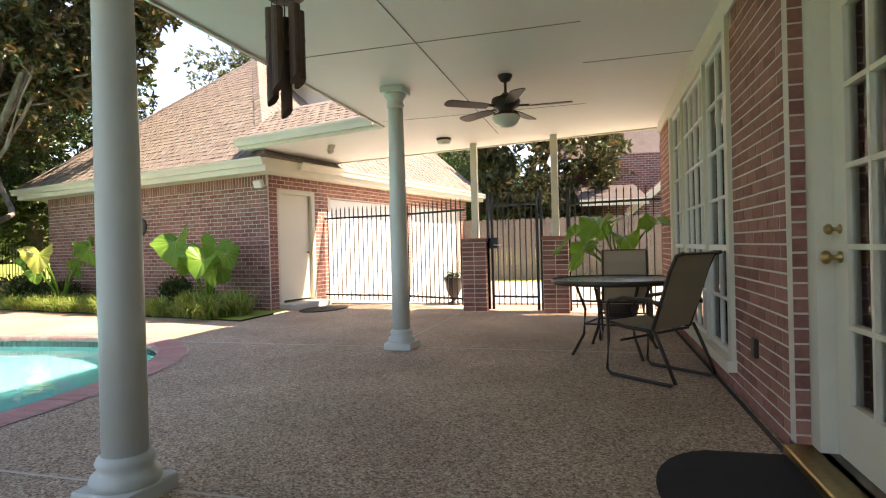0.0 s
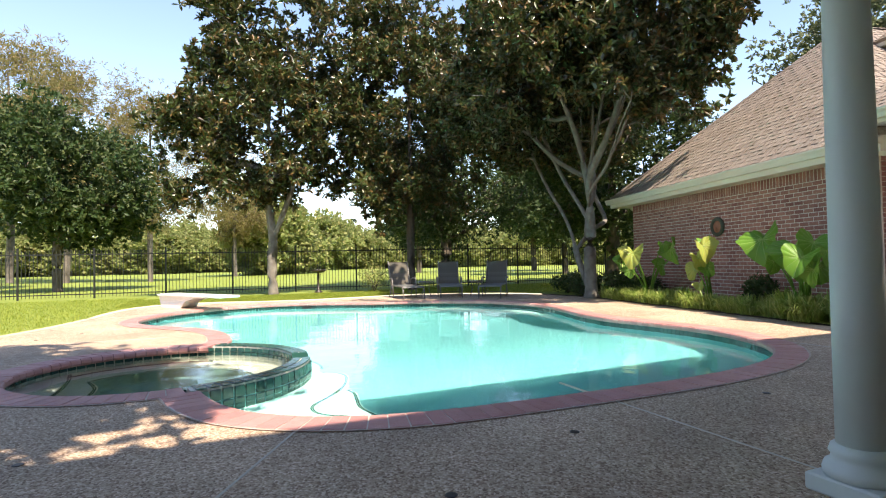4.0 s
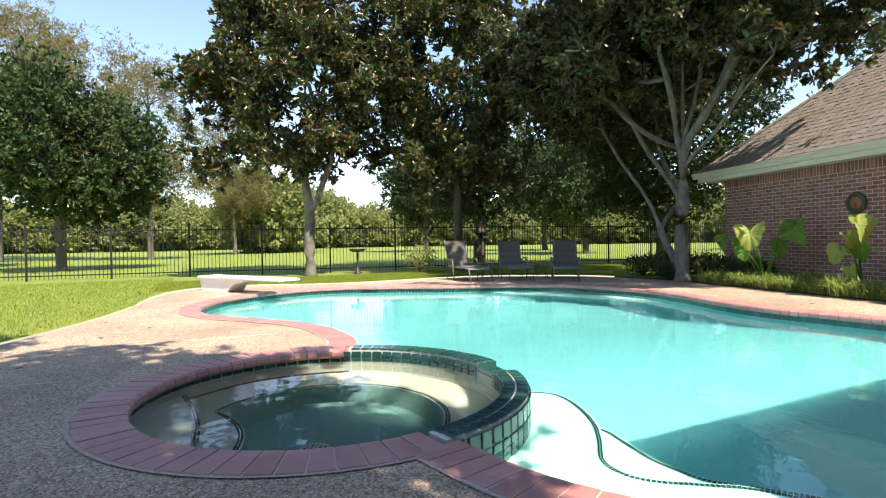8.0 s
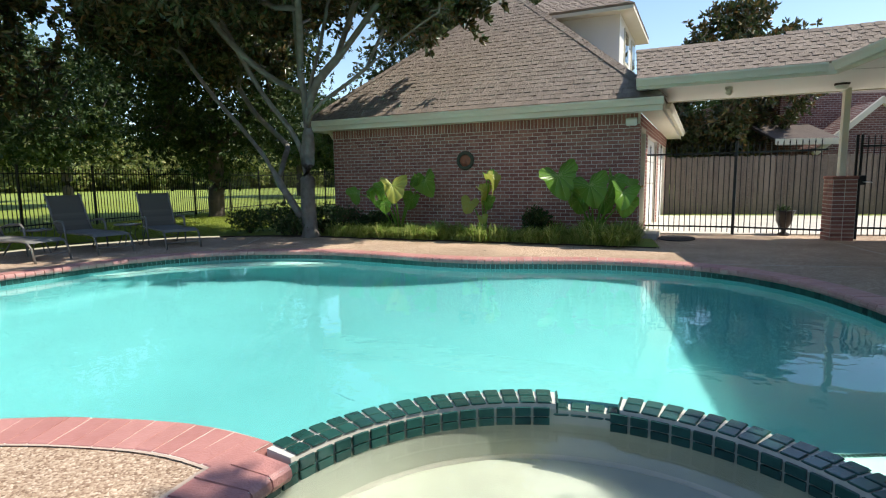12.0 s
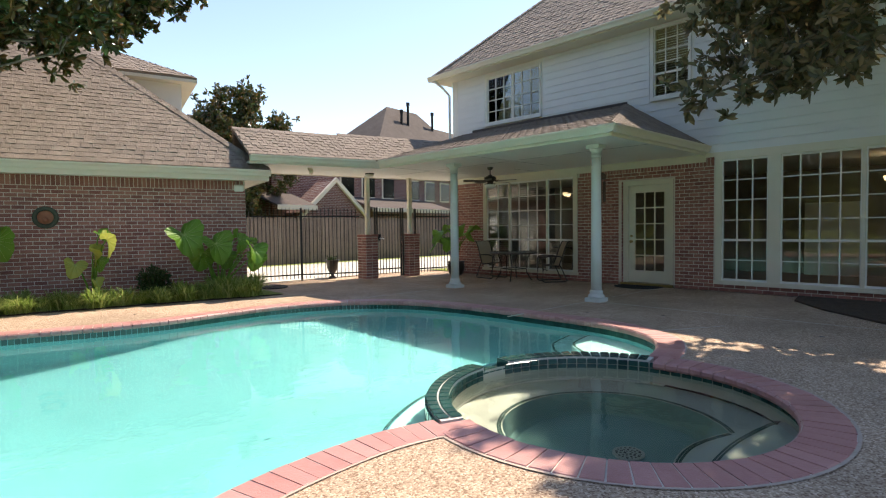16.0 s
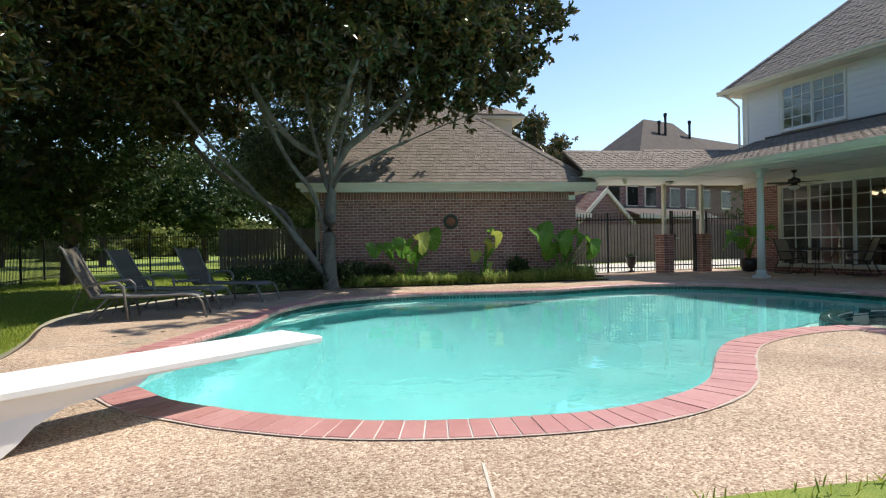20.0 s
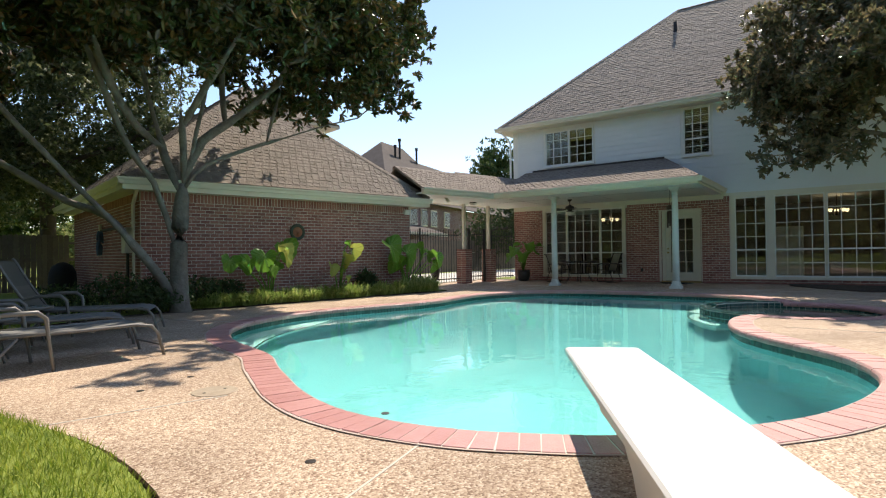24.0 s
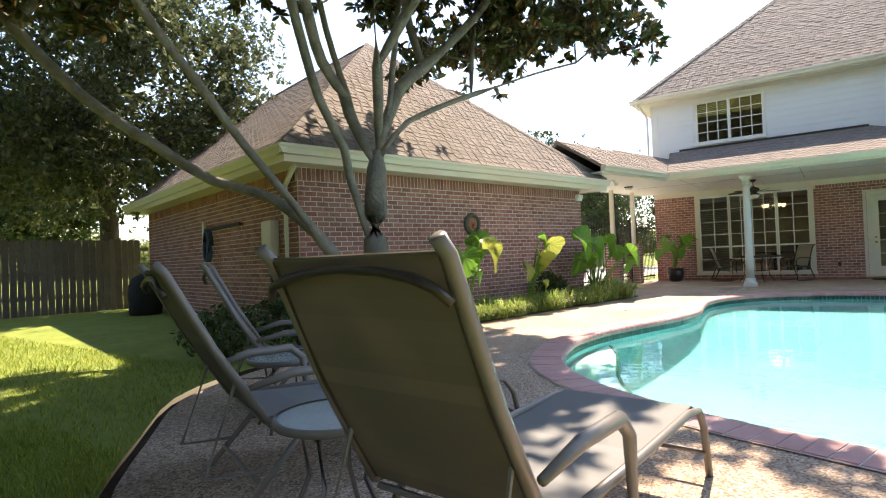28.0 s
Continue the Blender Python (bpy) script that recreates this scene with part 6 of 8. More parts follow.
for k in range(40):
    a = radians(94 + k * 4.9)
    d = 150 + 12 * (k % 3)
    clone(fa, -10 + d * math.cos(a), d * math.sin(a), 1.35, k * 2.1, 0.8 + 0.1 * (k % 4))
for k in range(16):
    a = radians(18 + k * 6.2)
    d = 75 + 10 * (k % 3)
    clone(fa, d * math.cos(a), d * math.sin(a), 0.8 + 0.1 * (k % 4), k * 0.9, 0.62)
"""Trees behind the driveway."""
tree("magnolia_tree", (-0.9, 19.6, 0), [[(0, 0, -0.05), (0.1, 0, 1.5), (0, 0.1, 3.2), (0.1, 0, 6.0)]], [((0, 0, 4.0), (2.6, 2.3, 2.3)), ((0.3, 0, 5.8), (1.8, 1.7, 1.4)), ((-0.6, -0.3, 2.6), (1.9, 1.8, 1.1))], 120, 0.14, M_BARKD, M_MAG, 2600, 8, 0.2, 0.085,
     "rust-tinged magnolia standing behind the driveway fence", spread=0.3, group="magnolias")
clone(oa, 3.6, 36, 0.88, 1.0)
clone(oa, -7.5, 34, 0.9, 2.0)
clone(oa, 36, 28, 1.4, 3.0, 1.05)
for x, y, s, a in ((-16, 40, 1.1, 2.5), (-22, 37, 1.0, 0.7), (-9.5, 45, 1.25, 4.1), (-29, 42, 1.2, 5.5)):
    clone(oa, x, y, s, a, 0.9)
oak("live_oak", 14.5, 15.4, 8.0, 3.6, "dark live oak across the driveway", low=0.12, clusters=2600, trunk=0.25, length=0.16, width=0.09)

# ==== neighbouring house ====
nb = thing("neighbour_house", pose(11.06, 21.8, 0, 0, 0, 10) @ Matrix.Scale(0.79, 4), "two-storey brick neighbour house with brown hip roofs", "house")
part("wall", G().box(-5, 0, 0, 9, 8, 5.7), M_NBRICK, nb, "dark red brick wall")
part("roof", G().slab([(-5.6, -0.6, 5.7), (9.6, -0.6, 5.7), (5, 4.2, 11.5), (1.2, 4.2, 11.5)], 0.1).slab([(9.6, -0.6, 5.7), (9.6, 8.6, 5.7), (5, 4.2, 11.5)], 0.1).slab([(-5.6, 8.6, 5.7), (-5.6, -0.6, 5.7), (1.2, 4.2, 11.5)], 0.1), M_NROOF, nb, "brown shingle roof")
part("east_wall", G().box(9, 0.3, 0, 38, 8, 5.7), M_NBRICK, nb)
part("east_roof", G().slab([(4, -0.4, 5.7), (38.6, -0.4, 5.7), (33.5, 4.2, 10.2), (4, 4.2, 10.6)], 0.1).slab([(38.6, -0.4, 5.7), (38.6, 8.6, 5.7), (33.5, 4.2, 10.2)], 0.1), M_NROOF, nb)
part("wing_wall", G().box(-14, 2, 0, -5, 9, 5.2).box(-13, 0, 0, -5, 2, 5.12), M_NBRICK, nb)
part("wing_roof", G().slab([(-14.6, 1.4, 5.2), (-4.6, 1.4, 5.2), (-4.6, 5.6, 8.6), (-14.6, 5.6, 8.6)], 0.1), M_NROOF, nb)
gable = part("gable_wall", G().add([(-6.6, -1.6, 0), (-2.0, -1.6, 0), (-2.0, -1.6, 2.7), (-4.3, -1.6, 4.6), (-6.6, -1.6, 2.7), (-6.6, 0, 0), (-2, 0, 0), (-2, 0, 2.7), (-4.3, 0, 4.6), (-6.6, 0, 2.7)],
                                   [(0, 1, 2, 3, 4), (0, 4, 9, 5), (1, 6, 7, 2), (4, 3, 8, 9), (3, 2, 7, 8)]), M_NBRICK, nb, m=Matrix.Translation((-5.5, 0, 0)))
part("gable_trim", G().slab([(-7.0, -1.75, 2.5), (-4.3, -1.75, 4.75), (-4.3, -1.6, 4.75), (-7.0, -1.6, 2.5)], 0.22).slab([(-4.3, -1.75, 4.75), (-1.6, -1.75, 2.5), (-1.6, -1.6, 2.5), (-4.3, -1.6, 4.75)], 0.22), M_CREAM, nb, m=Matrix.Translation((-5.5, 0, 0)))
part("porch_roof", G().slab([(-2.0, -2.2, 2.75), (6.5, -2.2, 2.75), (6.0, 0.0, 3.5), (-2.0, 0.0, 3.5)], 0.1), M_NROOF, nb, m=Matrix.Translation((-5.3, 0, 0.3)))
part("porch_roof", G().slab([(-9.0, -2.2, 2.75), (-6.4, -2.2, 2.75), (-6.4, 0.0, 3.5), (-9.0, 0.0, 3.5)], 0.1), M_NROOF, nb, m=Matrix.Translation((-5.3, 0, 0.3)))
for x0, x1 in ((-2.0, 6.5), (-9.0, -6.4)):
    part("porch_fascia", G().box(x0, -2.25, 2.5, x1, -2.18, 2.75), M_CREAM, nb, m=Matrix.Translation((-5.3, 0, 0.3)))
for x in (-7.95, -6.05, -4.1, -1.3, 0.6, 2.5, 5.2):
    w = part("window", G().box(x, -0.06, 3.75, x + 1.2, 0, 5.25), M_CREAM, nb)
    part("pane", G().box(x + 0.1, -0.07, 3.85, x + 1.2, -0.06, 5.15), M_GLASS, w)
    # black sheet at the pane paints the shade of an unlit room
    part("room_dark", G().box(x + 0.1, -0.062, 3.85, x + 1.2, -0.061, 5.15), M_BLACK, w)
for x, z in ((1.6, 9.6), (2.4, 10.3), (5.6, 10.0)):
    part("vent_pipe", G().lathe([(0.1, 0), (0.1, 1.6), (0.14, 1.6), (0.14, 1.85)], 8, Matrix.Translation((x, 3.0, z - 0.3))), M_BLACK, nb)

# ==== beds and plants ====
bed = setting("planting_bed", G().prism([V2(-4.75, 8.25), V2(-4.85, 9.35), V2(-11.9, 10.9), V2(-14.6, 10.6), V2(-14.2, 9.35), V2(-12.2, 9.55), V2(-10, 9.15), V2(-7.5, 8.72)], -0.05, 0.018), M_MULCH, "dark mulch bed along the garage wall", "flower bed")
bed2 = setting("mulch_bed", G().prism([V2(1.6, 0.3), V2(0.9, 0.2), V2(0.0, -0.4), V2(-0.9, -1.3), V2(-1.1, -2.6), V2(-0.4, -3.6), V2(1.3, -4.4)][::-1], -0.05, 0.03), M_MULCH, "dark mulch bed under the house tree", "flower bed")


def blades_mesh(name, base, tips, width, material, seg=4, droop=0.3):
    """Arching strap leaves from base to tip points."""
    n = len(base)
    d = tips - base
    flat = d.copy()
    flat[:, 2] = 0
    s = np.cross(flat, np.array([0, 0, 1.0])) + rng.normal(size=(n, 3)) * 0.02
    s /= np.linalg.norm(s, axis=1, keepdims=True) + 1e-6
    rows = []
    for k in range(seg + 1):
        t = k / seg
        c = base + d * t
        c[:, 2] += np.linalg.norm(d, axis=1) * droop * 4 * t * (1 - t)
        w = width * (1 - t ** 2) * (0.6 + 0.8 * t if t < 0.5 else 1.0)
        rows.append(c - s * w)
        rows.append(c + s * w)
    v = np.stack(rows, axis=1).reshape(-1, 3)
    m = 2 * (seg + 1)
    idx = np.arange(n)[:, None] * m
    quads = np.concatenate([idx + np.array([[2 * k, 2 * k + 1, 2 * k + 3, 2 * k + 2]]) for k in range(seg)], axis=1).reshape(-1)
    me = bpy.data.meshes.new(name)
    me.vertices.add(len(v))
    me.vertices.foreach_set("co", v.ravel())
    me.loops.add(len(quads))
    me.loops.foreach_set("vertex_index", quads.astype(np.int32))
    me.polygons.add(len(quads) // 4)
    me.polygons.foreach_set("loop_start", np.arange(0, len(quads), 4, dtype=np.int32))
    me.update(calc_edges=True)
    me.materials.append(material)
    return me


def liriope(x, y, h, spread, n):
    """One clump of grassy strap leaves."""
    b = np.zeros((n, 3))
    b[:, :2] = rng.normal(size=(n, 2)) * 0.07
    a = rng.uniform(0, 2 * math.pi, n)
    r = spread * rng.uniform(0.3, 1.0, n)
    tip = b + np.stack([np.cos(a) * r, np.sin(a) * r, h * rng.uniform(0.35, 1.0, n) * (1.1 - 0.6 * r / spread)], axis=1)
    return blades_mesh("leaves", b, tip, 0.010, M_LIR, 4, 0.28)


clump = [liriope(0, 0, h, s, n) for h, s, n in ((0.40, 0.34, 230), (0.36, 0.38, 230), (0.44, 0.36, 250))]
k = 0
for row, (off, cnt) in enumerate(((0.06, 27), (0.34, 25), (0.66, 16))):
    for i in range(cnt):
        t = (i + 0.5 + 0.3 * math.sin(i * 2.1 + row)) / cnt
        x = -4.95 - 6.6 * t
        y = (8.25 + 0.47 * min(1, (-4.75 - x) / 2.75) + 0.17 * max(0, (-7.5 - x)) * 1.0) + off
        if (row == 2 and -8.2 < x < -6.9) or (row == 0 and x > -5.3) or (row == 1 and -6.9 < x < -6.4):
            continue
        s = 1.3 if (-6.1 < x and row < 2) else 0.86 + 0.2 * math.sin(i * 3.3 + row * 1.9)
        y += 0.06 * math.sin(i * 5.1 + row)
        ob = new("liriope_clump", clump[k % 3])
        ob.matrix_basis = Matrix.Translation((x, y, 0.03)) @ Matrix.Rotation(i * 1.7, 4, "Z") @ Matrix.Scale(s, 4)
        tagged(ob, "grassy green liriope clump edging the brick wall bed", "border grass", "liriope clumps")
        k += 1


def shrub(x, y, h, r, label, n=900, leaf=None, lsize=0.09):
    """A low leafy shrub: stems and single leaves."""
    sh = thing("shrub", Matrix.Translation((x, y, 0)), label, "shrub", "bed shrubs")
    g = G()
    for i in range(9):
        a = i * 0.7
        g.tube([(0, 0, 0), (r * 0.3 * math.cos(a), r * 0.3 * math.sin(a), h * 0.5), (r * 0.7 * math.cos(a + 0.3), r * 0.7 * math.sin(a + 0.3), h * (0.65 + 0.3 * (i % 3) / 3))], [0.012, 0.009, 0.005], 5)
    part("stem", g, M_BARKD, sh)
    c = in_blobs([((0, 0, h * 0.55), (r, r, h * 0.48))], n, 0.2)
    part("leaves", leaves_mesh("leaves", c, rng.normal(size=(n, 3)) + np.array([0, 0, 0.4]), lsize, lsize * 0.45, leaf or M_OAK), None, sh)
    return sh


for x, y, h, r in ((-12.9, 9.9, 0.75, 0.6), (-12.0, 10.2, 0.7, 0.55), (-11.3, 9.9, 0.65, 0.55), (-13.8, 10.0, 0.6, 0.55), (-12.4, 9.6, 0.5, 0.5), (-6.9, 9.35, 0.65, 0.3), (-10.6, 10.1, 0.55, 0.45)):
    shrub(x, y, h, r, "dark shaded shrub in the mulch bed")
shrub(-18.9, 5.4, 1.0, 0.6, "loose green shrub by the iron fence", 700, M_FAR)
shrub(-10.6, -4.7, 1.2, 0.6, "leafy green shrub at the lawn corner", 500, M_OAK, 0.22)


def ear_rise(r, a, length, width, cup, wave):
    """Place of a point of the leaf: r from the stem end to the rim, a round the leaf."""
    c, q = math.cos(a), abs(math.sin(a))
    # heart outline: pointed at a = 0, notched at a = pi
    rad = 0.42 + 0.08 * q ** 2 + 0.34 * max(0, c) ** 5 + 0.05 * max(0, -c) - 0.34 * max(0, -c) ** 22
    rad *= 1 + 0.035 * math.sin(a * 9 + wave * 3) * r
    x, y = rad * c * length * r, rad * math.sin(a) * width * 1.1 * r
    z = cup * width * (q * r) ** 1.5 - 0.30 * length * max(0, c * r) ** 2 - 0.16 * length * max(0, -c * r) ** 2
    z += 0.06 * length * r * (1 - 0.3 * r) * abs(math.sin(a * 7.5)) ** 0.7 + 0.06 * length * r ** 3 * math.sin(a * 4 + 1 + wave) - 0.05 * length * r * math.exp(-(math.sin(a) * 7) ** 2)
    return x, y, z


def ear_leaf(length, width, cup=0.2, wave=0.0):
    """Heart-shaped leaf in the xy plane, stem end at the origin, tip towards +x: lobes behind the stem, folded side veins, a wavy rim."""
    n, rings = 75, (0.2, 0.4, 0.6, 0.8, 0.93, 1.0)
    vs, fs = [(0, 0, 0)], []
    for r in rings:
        vs += [ear_rise(r, 2 * math.pi * k / n, length, width, cup, wave) for k in range(n)]
    for k in range(n):
        fs.append((0, 1 + k, 1 + (k + 1) % n))
    for q in range(len(rings) - 1):
        for k in range(n):
            j = (k + 1) % n
            fs.append((1 + q * n + k, 1 + (q + 1) * n + k, 1 + (q + 1) * n + j, 1 + q * n + j))
    return G().add(vs, fs)


def ear_ribs(length, width, cup=0.2, wave=0.0):
    """Pale midrib and side veins along the folds of the leaf."""
    g = G()
    for k in range(-6, 7):
        a = 2 * math.pi * k / 15
        run = [Vector(ear_rise(r, a, length, width, cup, wave)) + Vector((0, 0, 0.002)) for r in (0.03, 0.25, 0.5, 0.75, 0.95)]
        t = 0.012 if k == 0 else 0.007
        g.tube(run, [t * length, t * 0.9 * length, t * 0.7 * length, t * 0.5 * length, t * 0.3 * length], 4)
    return g


def elephant_ear(x, y, leaves, label, pot=False, turn=0.0):
    """Elephant-ear plant. leaves: (reach, height, direction in degrees, size, droop in degrees)."""
    p = thing("elephant_ear_plant", Matrix.Translation((x, y, 0.04)), label, "plant", "elephant ears")
    for reach, h, a, size, droop in leaves:
        a, reach, size = radians(a), reach * 1.3, size * 0.86
        top = Vector((reach * math.cos(a), reach * math.sin(a), h))
        part("stalk", G().tube([(0, 0, 0), (top.x * 0.25, top.y * 0.25, h * 0.55), (top.x * 0.7, top.y * 0.7, h * 0.9), top], [0.02, 0.016, 0.012, 0.008], 7), M_EAR, p, smooth=True)
        part("leaf", ear_leaf(size, size * 0.82), M_EAR, p, smooth=True, m=Matrix.Translation(top) @ Matrix.Rotation(a, 4, "Z") @ Matrix.Rotation(radians(droop), 4, "Y"))
    return p


def ear_clump(x, y, leaves, label):
    """Elephant-ear plant by the wall. leaves: (place of the leaf's middle, size, facing in degrees, tilt of the face
    upwards, 1 for a leaf coloured as sunlit).
    """
    p = thing("elephant_ear_plant", Matrix.Translation((x, y, 0.02)), label, "plant", "elephant ears")
    for cx, cy_, cz, size, face, tilt, sunny in leaves:
        face, tilt = radians(face), radians(tilt)
        nrm = Vector((math.cos(face) * math.cos(tilt), math.sin(face) * math.cos(tilt), math.sin(tilt)))
        tip = (Vector((0, 0, -1)) + nrm * nrm.z + nrm.cross(Vector((0, 0, 1))) * 0.4 * math.sin(cx * 9)).normalized()
        side = nrm.cross(tip)
        top = Vector((cx - x, cy_ - y, cz - 0.02)) - tip * size * 0.2
        stalk = [(0.05 * math.sin(cx * 7), 0.04 * math.cos(cx * 5), 0), (top.x * 0.3, top.y * 0.3, top.z * 0.5), (top.x * 0.75, top.y * 0.75, top.z * 0.92), top]
        part("stalk", G().tube(stalk, [0.024, 0.018, 0.012, 0.008], 7), M_EAR, p, smooth=True)
        m = Matrix((tip, side, nrm)).transposed().to_4x4()
        m.translation = top
        shape = (size * 0.8, size * 0.9, 0.16 + 0.24 * math.sin(cx * 5) ** 2, cx * 11)
        leaf = part("leaf", ear_leaf(*shape), M_EARSUN if sunny else M_EAR, p, smooth=True, m=m)
        part("rib", ear_ribs(*shape), M_VEIN, leaf, "pale branching rib")
    return p


ear_clump(-9.85, 9.5, [(-9.8, 8.98, 1.05, 0.58, -58, 38, 1), (-9.27, 9.62, 1.14, 0.6, -105, 12, 0), (-10.16, 9.3, 0.95, 0.56, -130, 22, 0), (-10.42, 9.5, 0.86, 0.46, -150, 15, 0), (-9.65, 9.7, 0.78, 0.42, -90, 10, 0), (-9.42, 9.55, 1.28, 0.26, -30, 30, 0),
                      (-10.05, 9.1, 0.72, 0.34, -75, 30, 0), (-10.85, 9.5, 0.9, 0.42, -110, 15, 0)],
          "broad-leaved elephant ear with one leaf in a sunlit yellow-green by the garage wall")
ear_clump(-7.97, 9.3, [(-7.74, 8.95, 1.14, 0.5, -12, 26, 1), (-7.83, 9.05, 1.3, 0.26, -70, 45, 0), (-7.95, 9.03, 0.92, 0.44, -22, 20, 1), (-8.26, 9.15, 0.72, 0.38, -80, 30, 1), (-7.94, 8.98, 0.44, 0.22, -75, 22, 1), (-7.86, 9.15, 0.75, 0.3, -60, 15, 0)],
          "small lime-green elephant ear by the garage wall")
ear_clump(-5.8, 8.85, [(-6.42, 8.78, 1.19, 0.74, -95, 35, 0), (-5.84, 8.72, 1.0, 0.66, -88, 30, 0), (-5.46, 8.6, 1.12, 0.5, -45, 25, 0), (-5.34, 8.12, 0.92, 0.5, -65, 50, 0), (-6.05, 9.1, 0.8, 0.6, -110, 10, 0), (-5.6, 8.95, 0.75, 0.46, -80, 20, 0),
                       (-5.15, 8.55, 1.0, 0.42, -28, 28, 0), (-6.2, 8.75, 0.85, 0.34, -20, 15, 0), (-5.28, 8.3, 0.72, 0.42, -95, 15, 0)],
          "large green elephant ear clump at the garage corner")
pot = thing("plant_pot", Matrix.Translation((1.0, 8.75, 0)), "dark glazed pot holding a potted elephant ear", "pot")
part("pot_body", G().lathe([(0.15, 0.0), (0.2, 0.05), (0.25, 0.2), (0.25, 0.32), (0.23, 0.36), (0.26, 0.38), (0.26, 0.41), (0.22, 0.41), (0.21, 0.36), (0.01, 0.35)], 28), M_GLAZE, pot, smooth=True)
part("soil", G().lathe([(0.215, 0.34), (0.2, 0.36), (0.01, 0.37)], 20), M_MULCH, pot)
pp = elephant_ear(1.0, 8.75, [(0.45, 0.85, 180, 0.62, 25), (0.35, 1.0, 230, 0.56, 30), (0.42, 0.95, -35, 0.6, -12), (0.4, 0.65, 205, 0.56, 35), (0.2, 1.0, 120, 0.5, 25), (0.4, 0.6, 150, 0.55, 30), (0.25, 0.8, -80, 0.5, 15)], "green potted elephant ear beside the gate")
pp.location.z = 0.36
urn = thing("garden_urn", Matrix.Translation((-1.9, 10.75, 0.0)), "dark footed garden urn beside the gate pillar", "urn")
part("urn_body", G().lathe([(0.12, 0.0), (0.12, 0.03), (0.05, 0.07), (0.045, 0.12), (0.1, 0.18), (0.15, 0.3), (0.16, 0.42), (0.2, 0.5), (0.2, 0.52), (0.16, 0.52), (0.15, 0.45), (0.01, 0.44)], 24), M_GLAZE, urn, smooth=True)
part("plant_tuft", leaves_mesh("plant_tuft", in_blobs([((0, 0, 0.55), (0.14, 0.14, 0.08))], 120, 0.1), rng.normal(size=(120, 3)), 0.06, 0.03, M_OAK), None, urn)

# ==== grass blades near the walk ====


def lawn_blades(name, n, test, h, w, zone):
    x = rng.uniform(zone[0], zone[1], n)
    y = rng.uniform(zone[2], zone[3], n)
    keep = test(x, y)
    x, y = x[keep], y[keep]
    m = len(x)
    b = np.stack([x, y, np.full(m, 0.02)], axis=1)
    a = rng.uniform(0, 2 * math.pi, m)
    r = h * rng.uniform(0.2, 0.8, m)
    t = b + np.stack([np.cos(a) * r, np.sin(a) * r, h * rng.uniform(0.5, 1.15, m)], axis=1)
    ob = new(name, blades_mesh(name, b, t, w, M_BLADE, 2, 0.12))
    tagged(ob, "fine green lawn grass blades", "grass", kind="stuff")


ex = np.array([p.x for p in LAWN_EDGE])
ey = np.array([p.y for p in LAWN_EDGE])


def outside(x, y):
    """Which points lie off the deck."""
    ins = np.zeros(len(x), bool)
    n = len(ex)
    for i in range(n):
        x0, y0, x1, y1 = ex[i], ey[i], ex[(i + 1) % n], ey[(i + 1) % n]
        c = ((y0 > y) != (y1 > y)) & (x < (x1 - x0) * (y - y0) / (y1 - y0 + 1e-12) + x0)
        ins ^= c
    return ~ins


lawn_blades("lawn_grass", 120000, outside, 0.06, 0.0035, (-19.3, -15.9, -2.2, 9.0))
lawn_blades("lawn_grass", 60000, outside, 0.055, 0.005, (-20.5, -14.2, 5.5, 20.0))
lawn_blades("lawn_grass", 36000, outside, 0.055, 0.005, (-21, -8.2, -7.5, -1.9))

# ==== pool furniture ====


